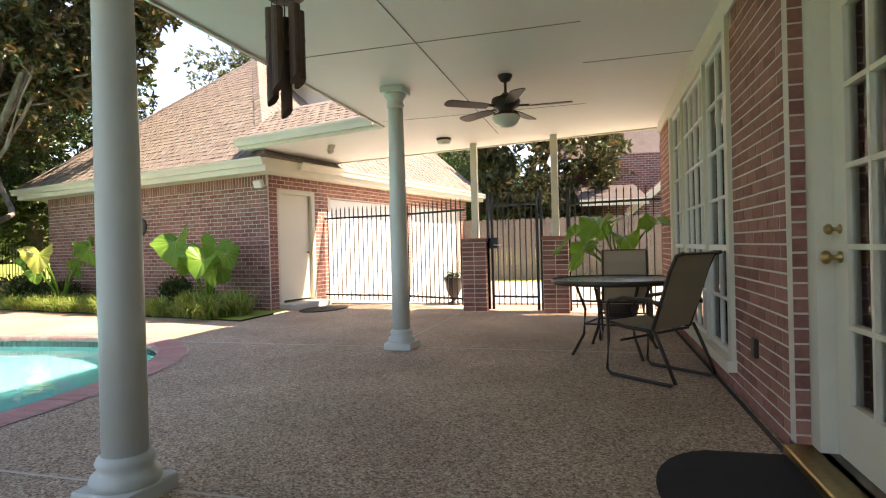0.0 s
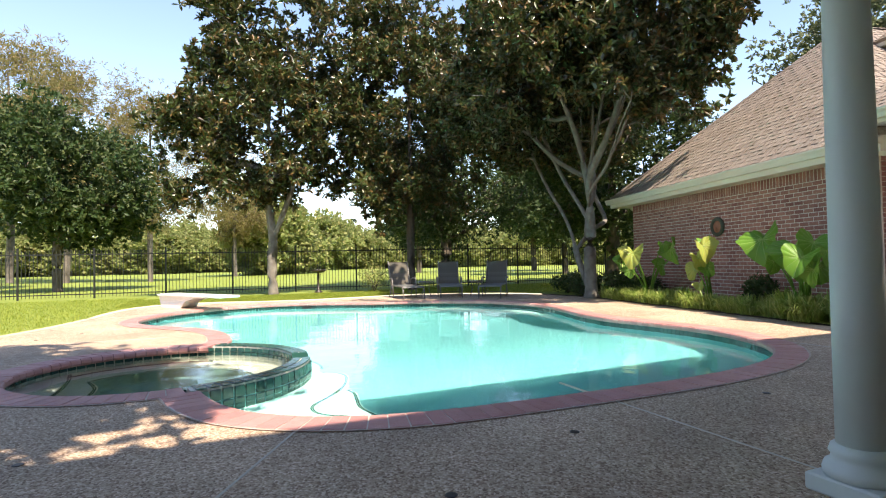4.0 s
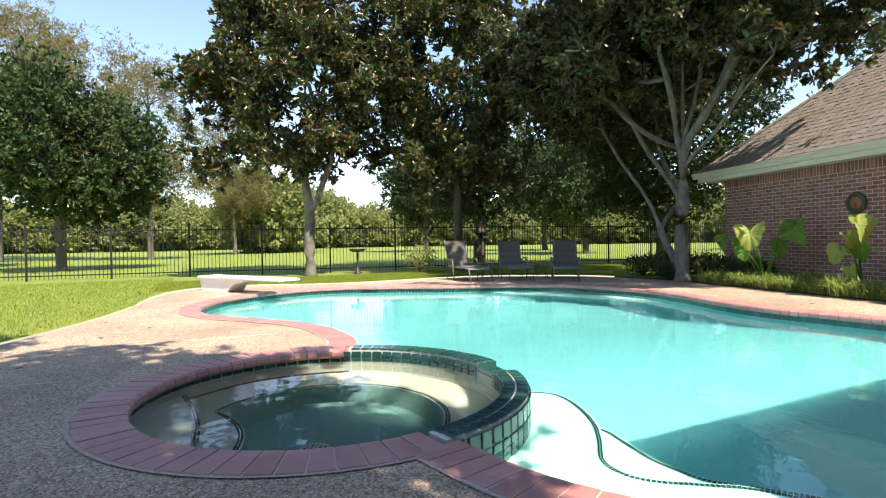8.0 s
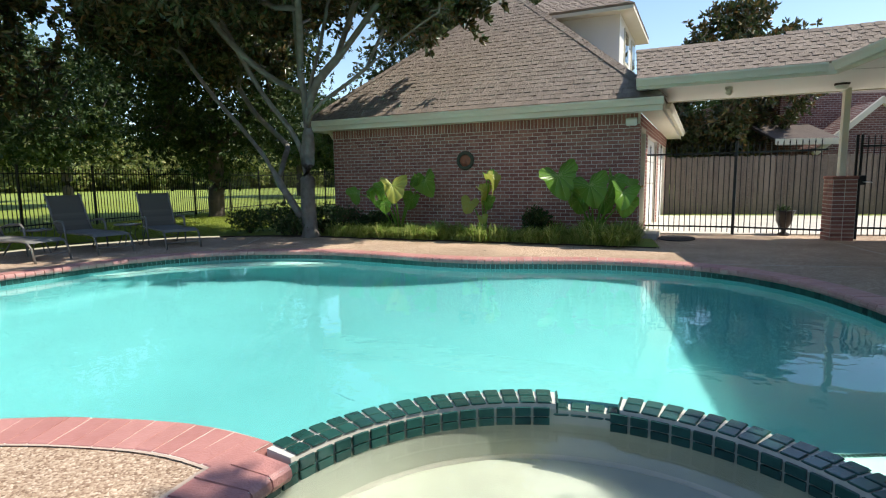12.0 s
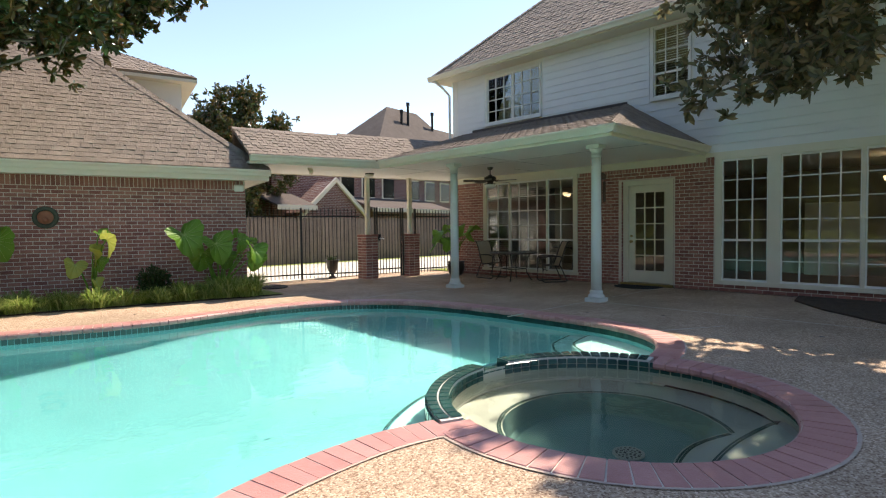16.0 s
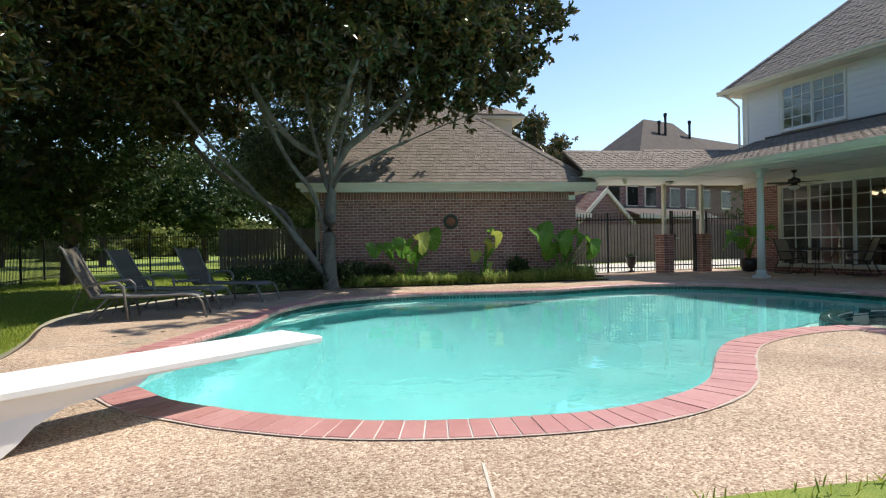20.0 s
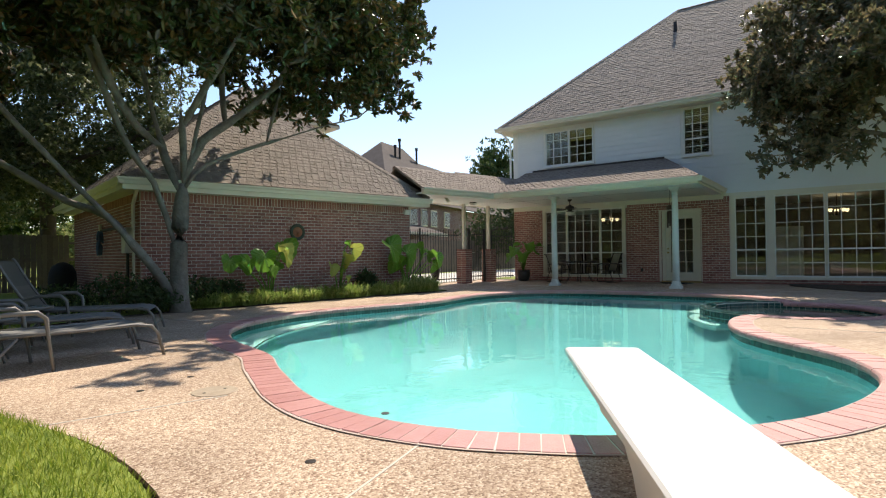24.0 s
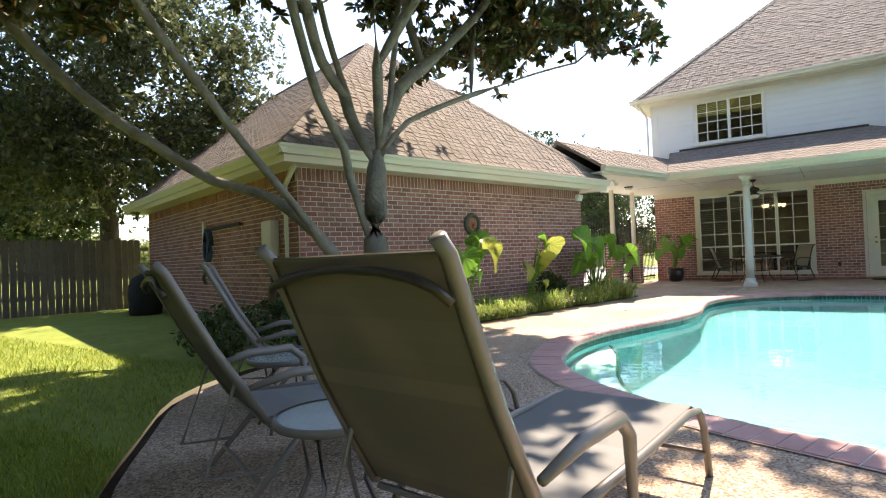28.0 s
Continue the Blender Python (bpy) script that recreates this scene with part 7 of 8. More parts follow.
def lounger(x, y, turn, back=62, shade_label=""):
    """Sling chaise longue: foot end towards local +x, backrest raised."""
    c = thing("sun_lounger", Matrix.Translation((x, y, 0)) @ Matrix.Rotation(radians(turn), 4, "Z"), "grey sling sun lounger with taupe metal frame, back raised", "sun lounger", "sun loungers by the pool")
    w, sh = 0.31, 0.36
    hx, fx = -0.47, 0.92
    rb = radians(back)
    bl = 0.78
    tipx, tipz = hx - bl * math.cos(rb), sh + bl * math.sin(rb)
    for s in (-1, 1):
        part("side_rail", G().tube([(hx, s * w, sh), (0.2, s * w, sh - 0.01), (0.75, s * w, sh - 0.005), (0.9, s * w, sh - 0.03), (0.97, s * w, sh - 0.12), (1.03, s * w, 0.0)], 0.017, 8), M_FRAME, c, smooth=True)
        part("rear_leg", G().tube([(hx + 0.2, s * (w + 0.02), sh - 0.02), (hx + 0.05, s * (w + 0.025), 0.18), (hx - 0.12, s * (w + 0.03), 0.0)], 0.015, 8), M_FRAME, c, smooth=True)
        part("back_rail", G().tube([(hx, s * (w - 0.005), sh), (hx - 0.5 * bl * math.cos(rb) - 0.015, s * (w - 0.005), sh + 0.5 * bl * math.sin(rb)), (tipx, s * (w - 0.005), tipz), (tipx - 0.035, s * (w - 0.005), tipz + 0.035)], 0.019, 8), M_FRAME, c, smooth=True)
        arm = [(hx + 0.47, s * (w + 0.04), 0.0), (hx + 0.43, s * (w + 0.05), 0.3), (hx + 0.41, s * (w + 0.055), 0.5), (hx + 0.34, s * (w + 0.055), 0.565), (hx + 0.1, s * (w + 0.05), 0.565), (hx - 0.08, s * (w + 0.03), 0.52)]
        part("armrest", G().tube(arm, [0.015, 0.016, 0.022, 0.024, 0.022, 0.014], 8), M_FRAME, c, smooth=True)
        part("prop", G().tube([(hx - 0.3 * bl * math.cos(rb), s * (w - 0.03), sh + 0.3 * bl * math.sin(rb)), (hx - 0.26, s * (w - 0.02), 0.16), (hx - 0.02, s * (w - 0.01), 0.14)], 0.009, 6), M_FRAME, c)
    for xx, z in ((-0.45, sh - 0.03), (0.35, sh - 0.03), (0.99, 0.12), (hx - 0.05, 0.1)):
        part("cross_bar", G().tube([(xx, -w, z), (xx, w, z)], 0.011, 6), M_FRAME, c)
    g = G()
    n = 14
    for i in range(n):
        t0, t1 = i / n, (i + 1) / n
        f = lambda t: (hx + 0.01 + (fx - hx) * t, sh + 0.012 - 0.028 * math.sin(math.pi * min(1, t * 1.02)) - (0.05 * max(0, t - 0.93) / 0.07))
        (a, za), (b, zb) = f(t0), f(t1)
        g.add([(a, -w + 0.012, za), (b, -w + 0.012, zb), (b, w - 0.012, zb), (a, w - 0.012, za), (a, -w + 0.012, za - 0.004), (b, -w + 0.012, zb - 0.004), (b, w - 0.012, zb - 0.004), (a, w - 0.012, za - 0.004)],
              [(0, 1, 2, 3), (7, 6, 5, 4)])
    part("seat_sling", g, M_SLING, c)
    g = G()
    for i in range(n):
        t0, t1 = i / n, (i + 1) / n
        f = lambda t: (hx - bl * t * math.cos(rb) - 0.02 * math.sin(math.pi * t) * math.sin(rb) - 0.005, sh + 0.01 + bl * t * math.sin(rb) - 0.02 * math.sin(math.pi * t) * math.cos(rb))
        (a, za), (b, zb) = f(t0), f(t1)
        g.add([(a, -w + 0.012, za), (b, -w + 0.012, zb), (b, w - 0.012, zb), (a, w - 0.012, za), (a - 0.004, -w + 0.012, za), (b - 0.004, -w + 0.012, zb), (b - 0.004, w - 0.012, zb), (a - 0.004, w - 0.012, za)],
              [(0, 3, 2, 1), (4, 5, 6, 7)])
    part("back_sling", g, M_SLINGB, c, "brown-grey woven back sling")
    yoke = [(tipx - 0.0, -w, tipz - 0.1)] + [(tipx - 0.02, w * q, tipz - 0.1 + 0.075 * (1 - q * q) ** 0.5) for q in (-0.9, -0.7, -0.4, 0, 0.4, 0.7, 0.9)] + [(tipx, w, tipz - 0.1)]
    part("back_yoke", G().tube(yoke, 0.012, 6), M_BRONZE, c, "bowed frame tube", True)
    part("top_hem", G().tube([(tipx, -w + 0.01, tipz), (tipx, w - 0.01, tipz)], 0.011, 6), M_SLINGB, c)
    for q in (-1, 1):
        part("sling_edge", G().tube([(hx - 0.01, q * (w - 0.022), sh + 0.016), (hx - 0.5 * bl * math.cos(rb) - 0.026, q * (w - 0.022), sh + 0.5 * bl * math.sin(rb)), (tipx - 0.004, q * (w - 0.022), tipz)], 0.008, 5), M_BRONZE, c, "dark welt along the sling")
    return c


lounger(-15.56, 5.44, -3.3, 63.5)
lounger(-15.24, 6.76, -20, 60)
lounger(-14.33, 7.8, -35, 60)


def side_table(x, y):
    t = thing("side_table", Matrix.Translation((x, y, 0)), "small round metal side table with pebbled top", "side table", "poolside tables")
    part("tabletop", G().lathe([(0.0, 0.425), (0.22, 0.425), (0.235, 0.43), (0.235, 0.445), (0.22, 0.45), (0.0, 0.45)], 28), M_TABLE, t)
    part("rim", G().lathe([(0.232, 0.42), (0.242, 0.425), (0.242, 0.452), (0.232, 0.455)], 28, caps=False), M_FRAME, t, smooth=True)
    for k in range(4):
        a = k * math.pi / 2 + 0.4
        part("leg", G().tube([(0.16 * math.cos(a), 0.16 * math.sin(a), 0.42), (0.12 * math.cos(a), 0.12 * math.sin(a), 0.2), (0.21 * math.cos(a), 0.21 * math.sin(a), 0.0)], 0.011, 6), M_FRAME, t, smooth=True)


side_table(-15.78, 6.2)
side_table(-15.0, 7.5)

bt = thing("diving_board", Matrix.Translation((-13.67, 0.52, 0)) @ Matrix.Rotation(radians(29.8), 4, "Z"), "white diving board on a moulded pedestal over the deep end", "diving board")
part("board", G().bbox(-3.05, -0.265, 0.295, 0.0, 0.265, 0.35, 0.012), M_BOARD, bt, "gritty white board")
prof = [(-2.95, 0.0), (-1.95, 0.0), (-1.88, 0.05), (-1.8, 0.13), (-1.65, 0.2), (-1.3, 0.25), (-1.25, 0.292), (-3.0, 0.292), (-3.02, 0.15)]
g = G()
n = len(prof)
for s, k in ((-1, 0.24), (1, 0.24)):
    g.v += [(x, s * (k if z > 0.2 else 0.2), z) for x, z in prof]
g.f = [tuple(range(n)), tuple(range(2 * n - 1, n - 1, -1))] + [(i, n + i, n + (i + 1) % n, (i + 1) % n) for i in range(n)]
part("pedestal", g, M_BOARD, bt, "cream fibreglass pedestal")
for y in (-0.2, 0.2):
    part("bolt", G().lathe([(0.018, 0.35), (0.018, 0.362), (0.01, 0.366)], 10, Matrix.Translation((-2.75, y, 0))), M_CHROME, bt)

cover = thing("deck_hatch", Matrix.Translation((-15.18, 3.08, 0.0)), "round tan skimmer lid set in the deck", "deck hatch")
part("lid", G().lathe([(0.005, 0.006), (0.165, 0.006), (0.172, 0.003), (0.172, 0.0)][::-1], 30), M_LID, cover)
for s in (-1, 1):
    part("finger_hole", G().box(-0.012 + s * 0.09, -0.012, 0.006, 0.012 + s * 0.09, 0.012, 0.0075), M_BLACK, cover)
for x, y in ((-9.6, -2.2), (-11.1, -2.35), (-10.2, -1.75), (-13.3, -2.1), (-14.9, 1.55), (-15.5, 3.6), (-15.75, 1.3), (-8.1, -2.6), (-2.6, 2.2), (-2.1, 1.2), (-2.75, 4.0), (-15.0, 3.75), (-7.7, 7.6), (-0.6, 1.9), (-2.4, -0.9), (-3.4, -0.7)):
    d = thing("deck_drain", Matrix.Translation((x, y, 0.0)), "small dark drain plug in the deck", "drain", "deck drains")
    part("plug", G().lathe([(0.028, 0.0), (0.028, 0.004), (0.02, 0.005)], 12), M_BRONZE, d)

# ==== patio furniture and fittings ====


def patio_chair(x, y, turn):
    """Sling patio chair on sled legs, facing local +x."""
    c = thing("patio_chair", Matrix.Translation((x, y, 0)) @ Matrix.Rotation(radians(turn), 4, "Z"), "dark metal patio chair with tan sling seat", "chair", "patio chairs")
    for s in (-1, 1):
        y0 = s * 0.27
        part("side_frame", G().tube([(0.24, y0, 0.62), (0.27, y0, 0.58), (0.26, y0, 0.3), (0.28, y0, 0.05), (0.24, y0, 0.015), (-0.3, y0, 0.015), (-0.34, y0, 0.03), (-0.22, y0, 0.3), (-0.16, y0, 0.42)], 0.014, 8), M_BRONZE, c, smooth=True)
        part("armrest", G().tube([(0.24, y0, 0.62), (0.1, y0, 0.645), (-0.15, y0, 0.64), (-0.24, y0, 0.6)], 0.017, 8), M_BRONZE, c, smooth=True)
        part("back_rail", G().tube([(-0.14, y0 * 0.93, 0.4), (-0.22, y0 * 0.93, 0.62), (-0.30, y0 * 0.93, 0.86), (-0.36, y0 * 0.93, 0.98), (-0.42, y0 * 0.93, 1.0)], 0.015, 8), M_BRONZE, c, smooth=True)
        part("seat_rail", G().tube([(-0.14, y0 * 0.93, 0.4), (0.1, y0 * 0.93, 0.41), (0.27, y0 * 0.93, 0.44)], 0.014, 8), M_BRONZE, c, smooth=True)
    for xx, z in ((-0.4, 0.995), (0.26, 0.435), (-0.13, 0.38), (0.15, 0.3)):
        part("cross_bar", G().tube([(xx, -0.25, z), (xx, 0.25, z)], 0.011, 6), M_BRONZE, c)
    sling = mat_sling
    g = G()
    pts = [(-0.14, 0.405), (0.0, 0.39), (0.13, 0.4), (0.26, 0.445)]
    for a, b in zip(pts[:-1], pts[1:]):
        g.box(a[0], -0.245, 0, b[0], 0.245, 0.004, Matrix(((1, 0, 0, 0), (0, 1, 0, 0), ((b[1] - a[1]) / (b[0] - a[0]), 0, 1, a[1] - a[0] * (b[1] - a[1]) / (b[0] - a[0])), (0, 0, 0, 1))))
    part("seat_sling", g, sling, c)
    g = G()
    pts = [(-0.14, 0.405), (-0.235, 0.62), (-0.31, 0.86), (-0.365, 0.98), (-0.41, 1.0)]
    for a, b in zip(pts[:-1], pts[1:]):
        g.add([(a[0], -0.245, a[1]), (a[0], 0.245, a[1]), (b[0], 0.245, b[1]), (b[0], -0.245, b[1]), (a[0] - 0.004, -0.245, a[1]), (a[0] - 0.004, 0.245, a[1]), (b[0] - 0.004, 0.245, b[1]), (b[0] - 0.004, -0.245, b[1])],
              [(0, 1, 2, 3), (7, 6, 5, 4), (0, 3, 7, 4), (1, 5, 6, 2)])
    part("back_sling", g, sling, c)
    return c


mat_sling = leaf_mat("tan_sling_fabric", (0.46, 0.40, 0.30), (0.50, 0.44, 0.34), 0.85, 0.45)
TX, TY = 0.86, 6.5
table = thing("patio_table", Matrix.Translation((TX, TY, 0)), "round pebbled-glass patio table on dark metal legs", "table")
part("tabletop", G().lathe([(0.0, 0.705), (0.58, 0.705), (0.6, 0.71), (0.6, 0.725), (0.58, 0.73), (0.0, 0.73)], 48), M_TABLE, table, "pale pebbled glass top", True)
part("rim", G().lathe([(0.6, 0.69), (0.615, 0.7), (0.615, 0.73), (0.6, 0.738)], 48, caps=False), M_BRONZE, table, smooth=True)
for k in range(4):
    a = k * math.pi / 2 + 0.5
    part("leg", G().tube([(0.42 * math.cos(a), 0.42 * math.sin(a), 0.7), (0.32 * math.cos(a), 0.32 * math.sin(a), 0.45), (0.34 * math.cos(a), 0.34 * math.sin(a), 0.2), (0.47 * math.cos(a), 0.47 * math.sin(a), 0.0)], 0.015, 8), M_BRONZE, table, smooth=True)
part("brace", G().tube([(0.33 * math.cos(a), 0.33 * math.sin(a), 0.3) for a in (0.5, 2.07, 3.64, 5.21, 6.78)], 0.01, 6), M_BRONZE, table)
patio_chair(1.15, 5.55, 140)
patio_chair(1.0, 7.35, -93)

flood = thing("flood_light", Matrix.Translation((-3.5, 9.1, CZ)), "small twin-head flood light under the breezeway", "flood light")
part("base", G().lathe([(0.06, 0.0), (0.06, -0.02), (0.03, -0.03)], 18), M_CREAM, flood)
for s in (-1, 1):
    part("lamp_head", G().lathe([(0.02, 0.0), (0.03, -0.05), (0.05, -0.1), (0.055, -0.13), (0.045, -0.125), (0.005, -0.1)], 16, Matrix.Translation((0.05 * s, -0.02, -0.025)) @ Matrix.Rotation(radians(35 * s), 4, "Y") @ Matrix.Rotation(radians(-25), 4, "X")), M_CREAM, flood, "white bell-shaped head", True)
fan = thing("ceiling_fan", Matrix.Translation((-0.16, 6.38, CZ)), "dark bronze five-blade ceiling fan with a frosted light bowl", "ceiling fan")
part("canopy", G().lathe([(0.075, 0.0), (0.075, -0.015), (0.05, -0.06), (0.02, -0.075)], 24), M_BRONZE, fan, smooth=True)
part("downrod", G().lathe([(0.014, -0.06), (0.014, -0.2)], 10), M_BRONZE, fan, smooth=True)
part("motor", G().lathe([(0.03, -0.18), (0.06, -0.21), (0.14, -0.24), (0.15, -0.28), (0.13, -0.325), (0.08, -0.35), (0.07, -0.39), (0.13, -0.40), (0.135, -0.425)], 32), M_BRONZE, fan, smooth=True)
part("light_bowl", G().lathe([(0.14, -0.42), (0.138, -0.45), (0.11, -0.5), (0.05, -0.53), (0.005, -0.535)], 28), M_FROST, fan, "frosted glass bowl", True)
for k in range(5):
    a = 2 * math.pi * k / 5 + 0.02
    m = Matrix.Rotation(a, 4, "Z")
    b = part("blade", G().prism([(0.2, -0.05), (0.3, -0.065), (0.62, -0.075), (0.66, -0.05), (0.67, 0.0), (0.66, 0.05), (0.62, 0.075), (0.3, 0.065), (0.2, 0.05)], -0.004, 0.004), M_BRONZE, fan, m=m @ Matrix.Translation((0, 0, -0.33)) @ Matrix.Rotation(radians(10), 4, "X"))
    part("blade_arm", G().tube([(-0.08, 0, -0.0), (0.05, 0, 0.012), (0.24, 0, 0.008)], 0.012, 6), M_BRONZE, b)

chime = thing("wind_chime", Matrix.Translation((-0.68, 3.07, CZ + 0.04)), "large dark bamboo wind chime hanging from the patio ceiling", "wind chime")
part("hook", G().tube([(0, 0, 0), (0, 0, -0.5)], 0.004, 6), M_IRON, chime)
part("coconut_cap", G().lathe([(0.012, -0.47), (0.05, -0.48), (0.085, -0.505), (0.098, -0.54), (0.092, -0.585), (0.07, -0.6), (0.01, -0.6)], 20), M_CHIME, chime, smooth=True)
for k in range(5):
    a = k * 2 * math.pi / 5 + 0.9
    z0, z1 = -0.64 - 0.02 * (k % 2), -0.98 - 0.045 * ((k * 3) % 4)
    x, y = 0.066 * math.cos(a), 0.066 * math.sin(a)
    part("cord", G().tube([(x * 0.9, y * 0.9, -0.59), (x, y, z0)], 0.002, 4), M_IRON, chime)
    # a knuckled tube with its foot cut aslant
    rim = [(0.027 * math.cos(q * math.pi / 6), 0.027 * math.sin(q * math.pi / 6)) for q in range(12)]
    g = G()
    for z in (z0, z0 - 0.12, z0 - 0.135, z0 - 0.15, z1 + 0.07):
        swell = 1.1 if z == z0 - 0.135 else 1.0
        g.v += [(x + p * swell, y + q * swell, z) for p, q in rim]
    g.v += [(x + p, y + q, z1 + 0.9 * p) for p, q in rim]
    g.f = [(i * 12 + j, i * 12 + (j + 1) % 12, i * 12 + 12 + (j + 1) % 12, i * 12 + 12 + j) for i in range(5) for j in range(12)] + [tuple(range(11, -1, -1)), tuple(range(60, 72))]
    part("bamboo_tube", g, M_CHIME, chime)
part("clapper", G().lathe([(0.01, -0.80), (0.03, -0.805), (0.03, -0.825), (0.01, -0.83)], 14), M_CHIME, chime)
part("clapper_cord", G().tube([(0, 0, -0.6), (0, 0, -0.80)], 0.0015, 4), M_IRON, chime)

for x, y in ((-1.62, 9.3),):
    l = thing("ceiling_light", Matrix.Translation((x, y, CZ)), "small flush ceiling light with a frosted drum", "ceiling light", "breezeway lights")
    part("base", G().lathe([(0.12, 0.0), (0.12, -0.025), (0.11, -0.035)], 24), M_BRONZE, l)
    part("shade", G().lathe([(0.105, -0.03), (0.105, -0.07), (0.08, -0.1), (0.01, -0.105)], 24), M_FROST, l, smooth=True)

mat1 = thing("door_mat", Matrix.Translation((1.14, 3.36, 0)), "black half-round rubber doormat at the back door", "doormat")
part("mat_body", G().prism([(0.45, -0.5), (0.45, 0.5)] + [(0.15 - 0.36 * math.sin(radians(a)), 0.5 * math.cos(radians(a))) for a in range(0, 181, 12)][1:-1], 0.002, 0.016), M_BLACK, mat1)
mat2 = thing("door_mat", GM @ Matrix.Translation((-4.3, 10.8, 0)), "dark rubber mat at the garage side door", "doormat")
part("mat_body", G().prism([(0.35 * math.cos(radians(a)), 0.55 * math.sin(radians(a))) for a in range(0, 360, 15)], 0.002, 0.016), M_BLACK, mat2)
outlet = thing("wall_outlet", frame_m((W, 4.55, 0.42), (0, -1)), "small weatherproof outlet cover on the brick", "outlet")
part("cover_plate", G().bbox(-0.04, 0.0, -0.06, 0.04, 0.03, 0.06, 0.006), M_BRONZE, outlet)

plaque = thing("wall_plaque", GM @ Matrix.Translation((-8.64, 10.155, 1.66)), "round terracotta plaque with dark wreath rim on the brick wall", "wall plaque")
part("rim", G().lathe([(0.13, 0.0), (0.2, 0.0), (0.21, 0.02), (0.19, 0.05), (0.15, 0.055), (0.13, 0.03)], 32, Matrix.Rotation(radians(90), 4, "X"), caps=False), mat("verdigris_rim", (0.06, 0.075, 0.05), 0.8, var=0.3, scale=20), plaque, "mottled dark green rim")
part("relief", G().lathe([(0.0, 0.06), (0.06, 0.055), (0.11, 0.035), (0.14, 0.01), (0.14, 0.0)][::-1], 28, Matrix.Rotation(radians(90), 4, "X")), M_TERRA, plaque, smooth=True)
part("boss", G().lathe([(0.0, 0.085), (0.03, 0.08), (0.05, 0.06)][::-1], 16, Matrix.Translation((0.0, 0, -0.05)) @ Matrix.Rotation(radians(90), 4, "X")), M_TERRA, plaque, smooth=True)
lamp = thing("security_light", GM @ Matrix.Translation((GX1 - 0.15, GY0 - 0.02, 2.32)), "small white security floodlight under the garage eave", "flood light")
part("housing", G().bbox(-0.1, -0.09, -0.07, 0.1, 0.0, 0.07, 0.012, Matrix.Rotation(radians(20), 4, "X")), M_WHITE, lamp)
part("lens", G().box(-0.08, -0.096, -0.05, 0.08, -0.09, 0.05, Matrix.Rotation(radians(20), 4, "X")), M_FROST, lamp)
for x, y, turn in ((GX0 - 0.08, GY0 + 0.25, 0),):
    ds = thing("downspout", GM @ Matrix.Translation((x, y, 0)), "cream painted rainwater downspout", "downspout", "downspouts")
    part("pipe", G().tube([(0, 0, 0.05), (0, 0, 2.2), (0.0, -0.25, 2.42), (0.0, -0.42, 2.56)], 0.04, 8), M_CREAM, ds)
    for z in (0.6, 1.8):
        part("strap", G().box(-0.05, -0.05, z, 0.05, 0.05, z + 0.03), M_CREAM, ds)
ds = thing("downspout", Matrix.Translation((W - 0.02, HY1 + 0.12, 0)), "cream painted rainwater downspout", "downspout", "downspouts")
part("pipe", G().tube([(0, 0, 3.9), (0, 0, 5.4), (-0.25, 0.1, 5.65), (-0.5, 0.2, 5.82)], 0.04, 8), M_WHITE, ds)
WM = GM @ frame_m((GX0, GY1, 0), (0, -1))
wl = GY1 - GY0
eb = thing("electrical_box", WM @ Matrix.Translation((wl - 0.8, 0.01, 1.45)), "grey electrical meter box with conduit on the brick", "electrical box")
part("box", G().bbox(-0.17, 0, -0.28, 0.17, 0.15, 0.28, 0.01), M_CREAM, eb)
part("conduit", G().tube([(0.0, 0.07, -0.28), (0, 0.07, -1.35)], 0.025, 8), M_BRONZE, eb)
part("conduit", G().tube([(0.1, 0.07, -0.28), (0.1, 0.07, -1.35)], 0.018, 8), M_BLACK, eb)
rack = thing("hanging_rail", WM @ Matrix.Translation((wl - 3.0, 0.01, 1.75)), "dark wooden rail with a hanging blue hose on the brick", "wall rail")
part("rail", G().box(-0.9, 0.02, 0.0, 0.9, 0.05, 0.06), M_BRONZE, rack)
part("bracket", G().box(-0.98, 0.0, -0.25, -0.9, 0.06, 0.2), M_CREAM, rack)
part("hose", G().tube([(-0.5 + 0.13 * math.cos(a) , 0.07 + 0.004 * a, -0.3 + 0.3 * math.sin(a)) for a in [q * 0.4 for q in range(64)]], 0.02, 6), M_BLUE, rack, "faded blue coiled hose", True)
grill = thing("covered_grill", GM @ Matrix.Translation((-12.75, 16.6, 0)) @ Matrix.Scale(0.8, 4), "round barbecue under a dark fabric cover by the wall", "grill cover")
part("cover", G().lathe([(0.36, 0.0), (0.42, 0.05), (0.44, 0.6), (0.42, 0.85), (0.32, 1.08), (0.12, 1.2), (0.01, 1.22)], 20), M_BLACK, grill, "black fabric cover", True)

feeder = thing("bird_bath", Matrix.Translation((-20.15, 3.65, 0.02)), "small dark bird bath by the iron fence", "bird bath")
part("basin", G().lathe([(0.03, 0.72), (0.2, 0.74), (0.27, 0.8), (0.28, 0.84), (0.26, 0.84), (0.18, 0.78), (0.01, 0.77)], 24), M_BRONZE, feeder, smooth=True)
part("stem", G().lathe([(0.16, 0.0), (0.15, 0.04), (0.04, 0.1), (0.03, 0.4), (0.045, 0.6), (0.03, 0.73)], 16), M_BRONZE, feeder, smooth=True)
part("perch", G().tube([(-0.1, 0, 0.82), (-0.12, 0, 0.95), (-0.05, 0, 1.02)], 0.02, 6), M_BRONZE, feeder)
bench = thing("garden_bench", Matrix.Translation((-2.15, -3.15, 0)) @ Matrix.Rotation(radians(-75), 4, "Z"), "small white painted garden bench", "bench")
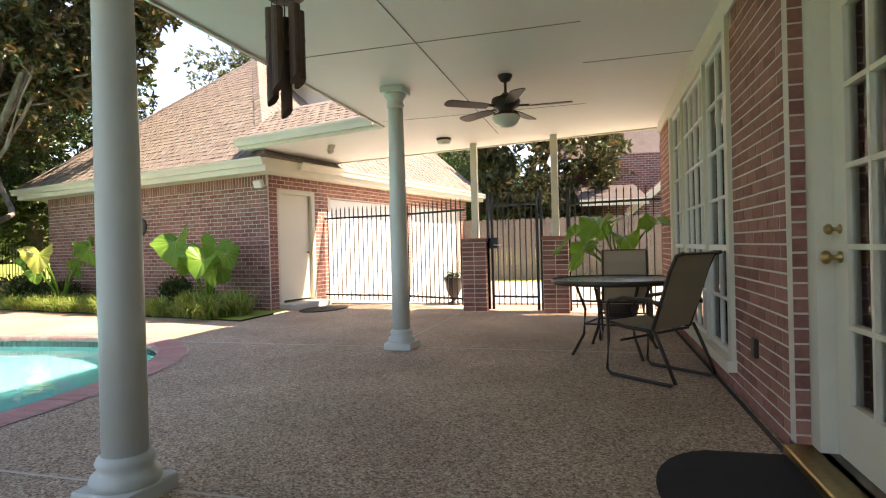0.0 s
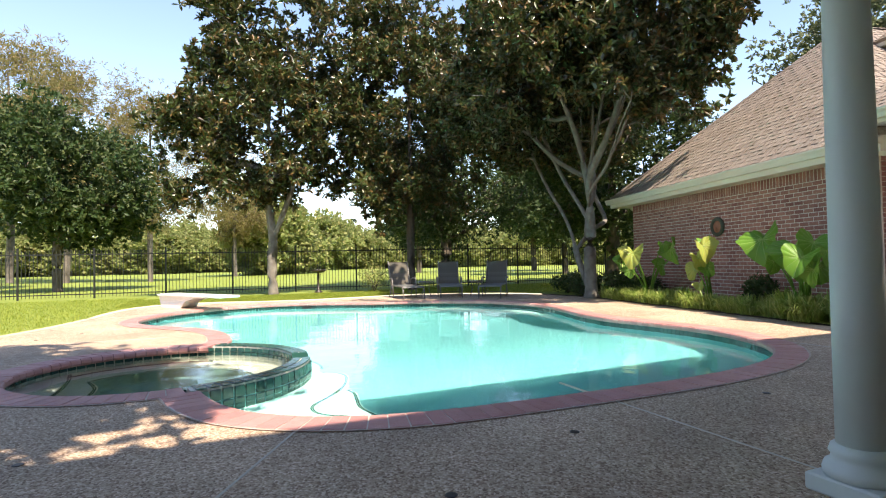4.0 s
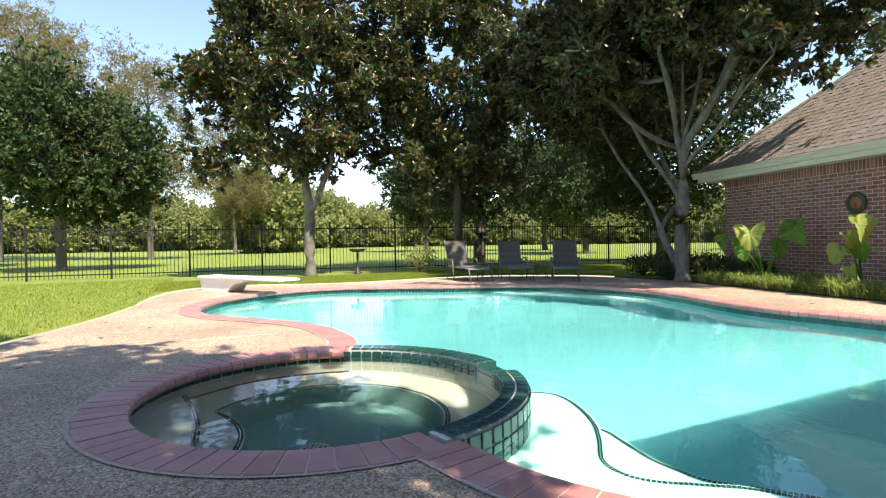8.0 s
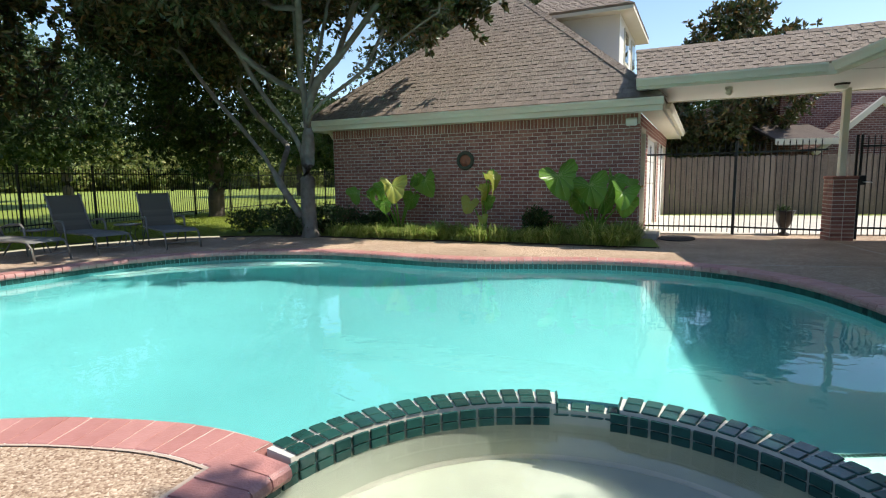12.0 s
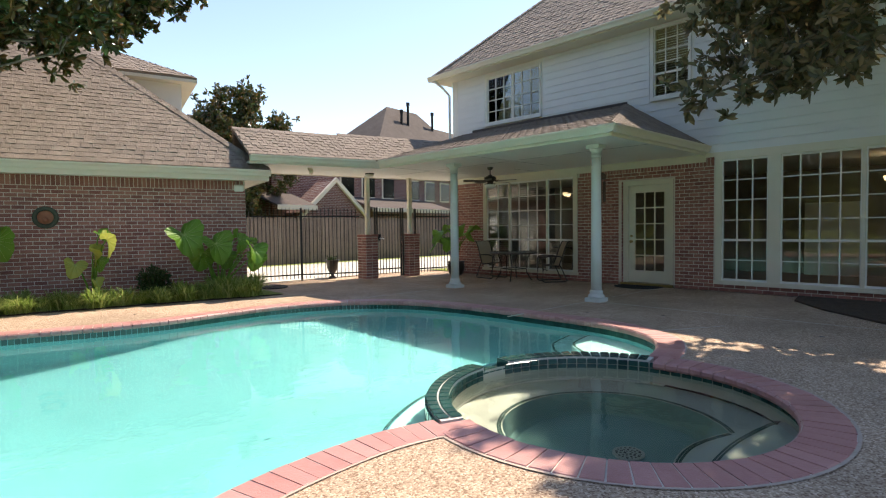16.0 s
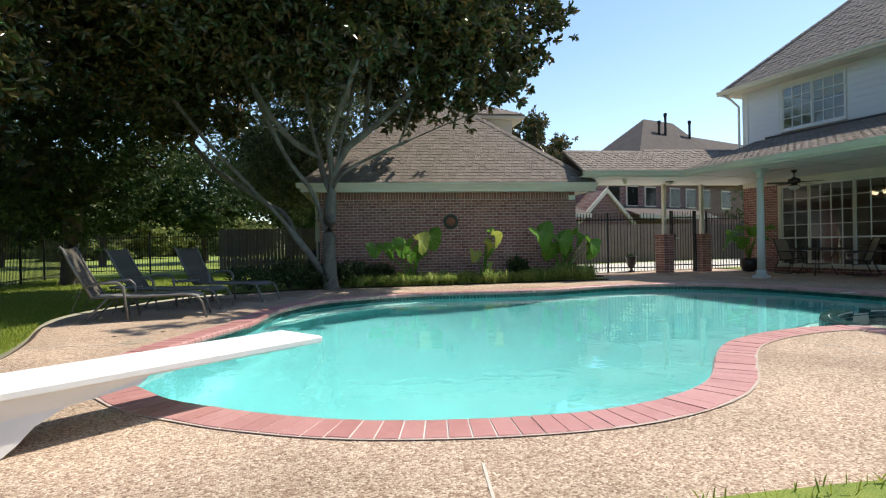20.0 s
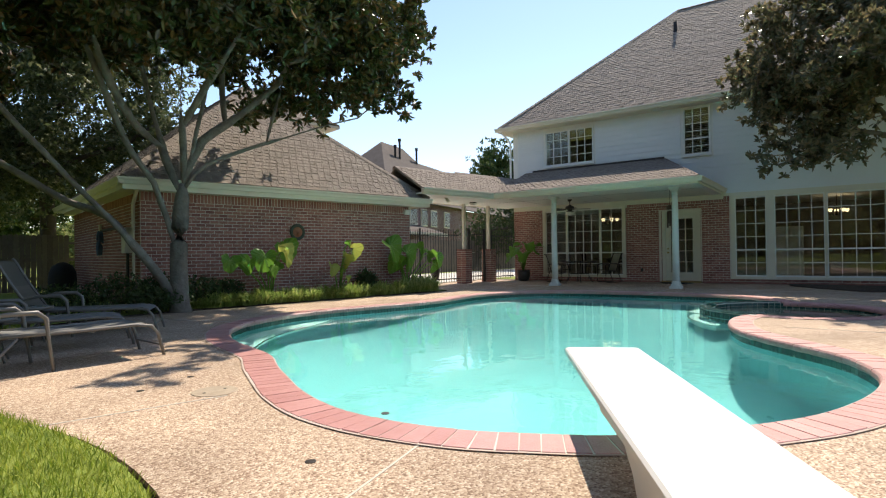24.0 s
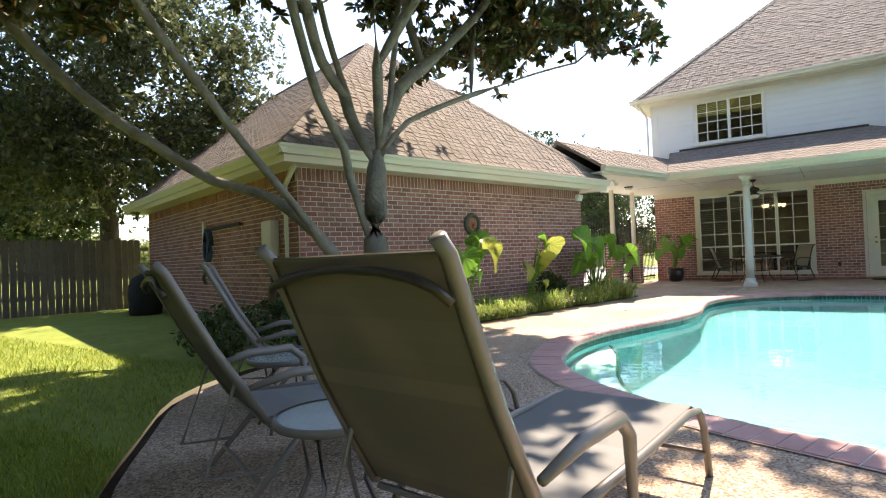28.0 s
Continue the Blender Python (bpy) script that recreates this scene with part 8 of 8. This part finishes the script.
for k in range(4):
    part("seat_slat", G().bbox(-0.55, -0.2 + k * 0.105, 0.42, 0.55, -0.11 + k * 0.105, 0.445, 0.005), M_WHITE, bench)
for s in (-1, 1):
    part("end_panel", G().prism([(-0.22, 0.0), (-0.15, 0.0), (-0.1, 0.3), (0.1, 0.3), (0.15, 0.0), (0.22, 0.0), (0.2, 0.42), (0.24, 0.7), (-0.24, 0.7), (-0.2, 0.42)], -0.03, 0.03, Matrix.Translation((s * 0.5, 0, 0)) @ Matrix(((0, 0, 1, 0), (1, 0, 0, 0), (0, 1, 0, 0), (0, 0, 0, 1)))), M_WHITE, bench)
part("apron", G().box(-0.47, -0.18, 0.34, 0.47, -0.16, 0.42), M_WHITE, bench)

# ==== seen through the glass ====


def chandelier(x, y, z):
    c = thing("chandelier", Matrix.Translation((x, y, z)), "small chandelier with cream glass shades", "chandelier", "chandeliers")
    part("rod", G().tube([(0, 0, 0.0), (0, 0, -0.55)], 0.01, 6), M_BRONZE, c)
    part("hub", G().lathe([(0.02, -0.5), (0.05, -0.56), (0.05, -0.62), (0.01, -0.66)], 14), M_BRONZE, c, smooth=True)
    for k in range(5):
        a = k * 2 * math.pi / 5
        p = Vector((0.28 * math.cos(a), 0.28 * math.sin(a), -0.55))
        part("arm", G().tube([(0, 0, -0.6), p * 0.6 + Vector((0, 0, -0.3)), p], 0.01, 6), M_BRONZE, c)
        part("shade", G().lathe([(0.03, 0.0), (0.05, 0.03), (0.07, 0.1)], 14, Matrix.Translation(p), caps=False), M_LITSHADE, c, smooth=True)


chandelier(W + 1.6, 6.2, HZ)
chandelier(W + 2.4, -0.9, HZ)
dt = thing("dining_table", Matrix.Translation((W + 1.6, 6.2, 0.06)), "dark wooden dining table in the breakfast room", "table")
part("tabletop", G().lathe([(0.0, 0.71), (0.6, 0.71), (0.62, 0.73), (0.6, 0.75), (0.0, 0.75)], 32), M_BRONZE, dt)
part("pedestal", G().lathe([(0.3, 0.0), (0.28, 0.05), (0.07, 0.1), (0.06, 0.6), (0.15, 0.71)], 20), M_BRONZE, dt, smooth=True)
for x, y, a in ((W + 1.0, 5.6, 50), (W + 0.95, 6.8, -50), (W + 2.3, 5.6, 130)):
    ch = thing("dining_chair", Matrix.Translation((x, y, 0.06)) @ Matrix.Rotation(radians(a), 4, "Z"), "dark wooden slat-back dining chair", "chair", "dining chairs")
    part("seat", G().bbox(-0.2, -0.2, 0.43, 0.2, 0.2, 0.46, 0.01), M_BRONZE, ch)
    for sx, sy in ((-1, -1), (-1, 1), (1, -1), (1, 1)):
        part("leg", G().box(sx * 0.18 - 0.018, sy * 0.18 - 0.018, 0, sx * 0.18 + 0.018, sy * 0.18 + 0.018, 0.98 if sx < 0 else 0.43), M_BRONZE, ch)
    for z in (0.6, 0.75, 0.9):
        part("back_slat", G().box(-0.19, -0.17, z, -0.17, 0.17, z + 0.06), M_BRONZE, ch)
shelf = thing("shelf_unit", Matrix.Translation((W + 4.9, 0.7, 0)), "pale shelf unit on the far living-room wall", "shelf")
part("shelf_body", G().bbox(-0.3, -0.6, 0.06, 0, 0.6, 1.9, 0.01), M_WHITE, shelf)
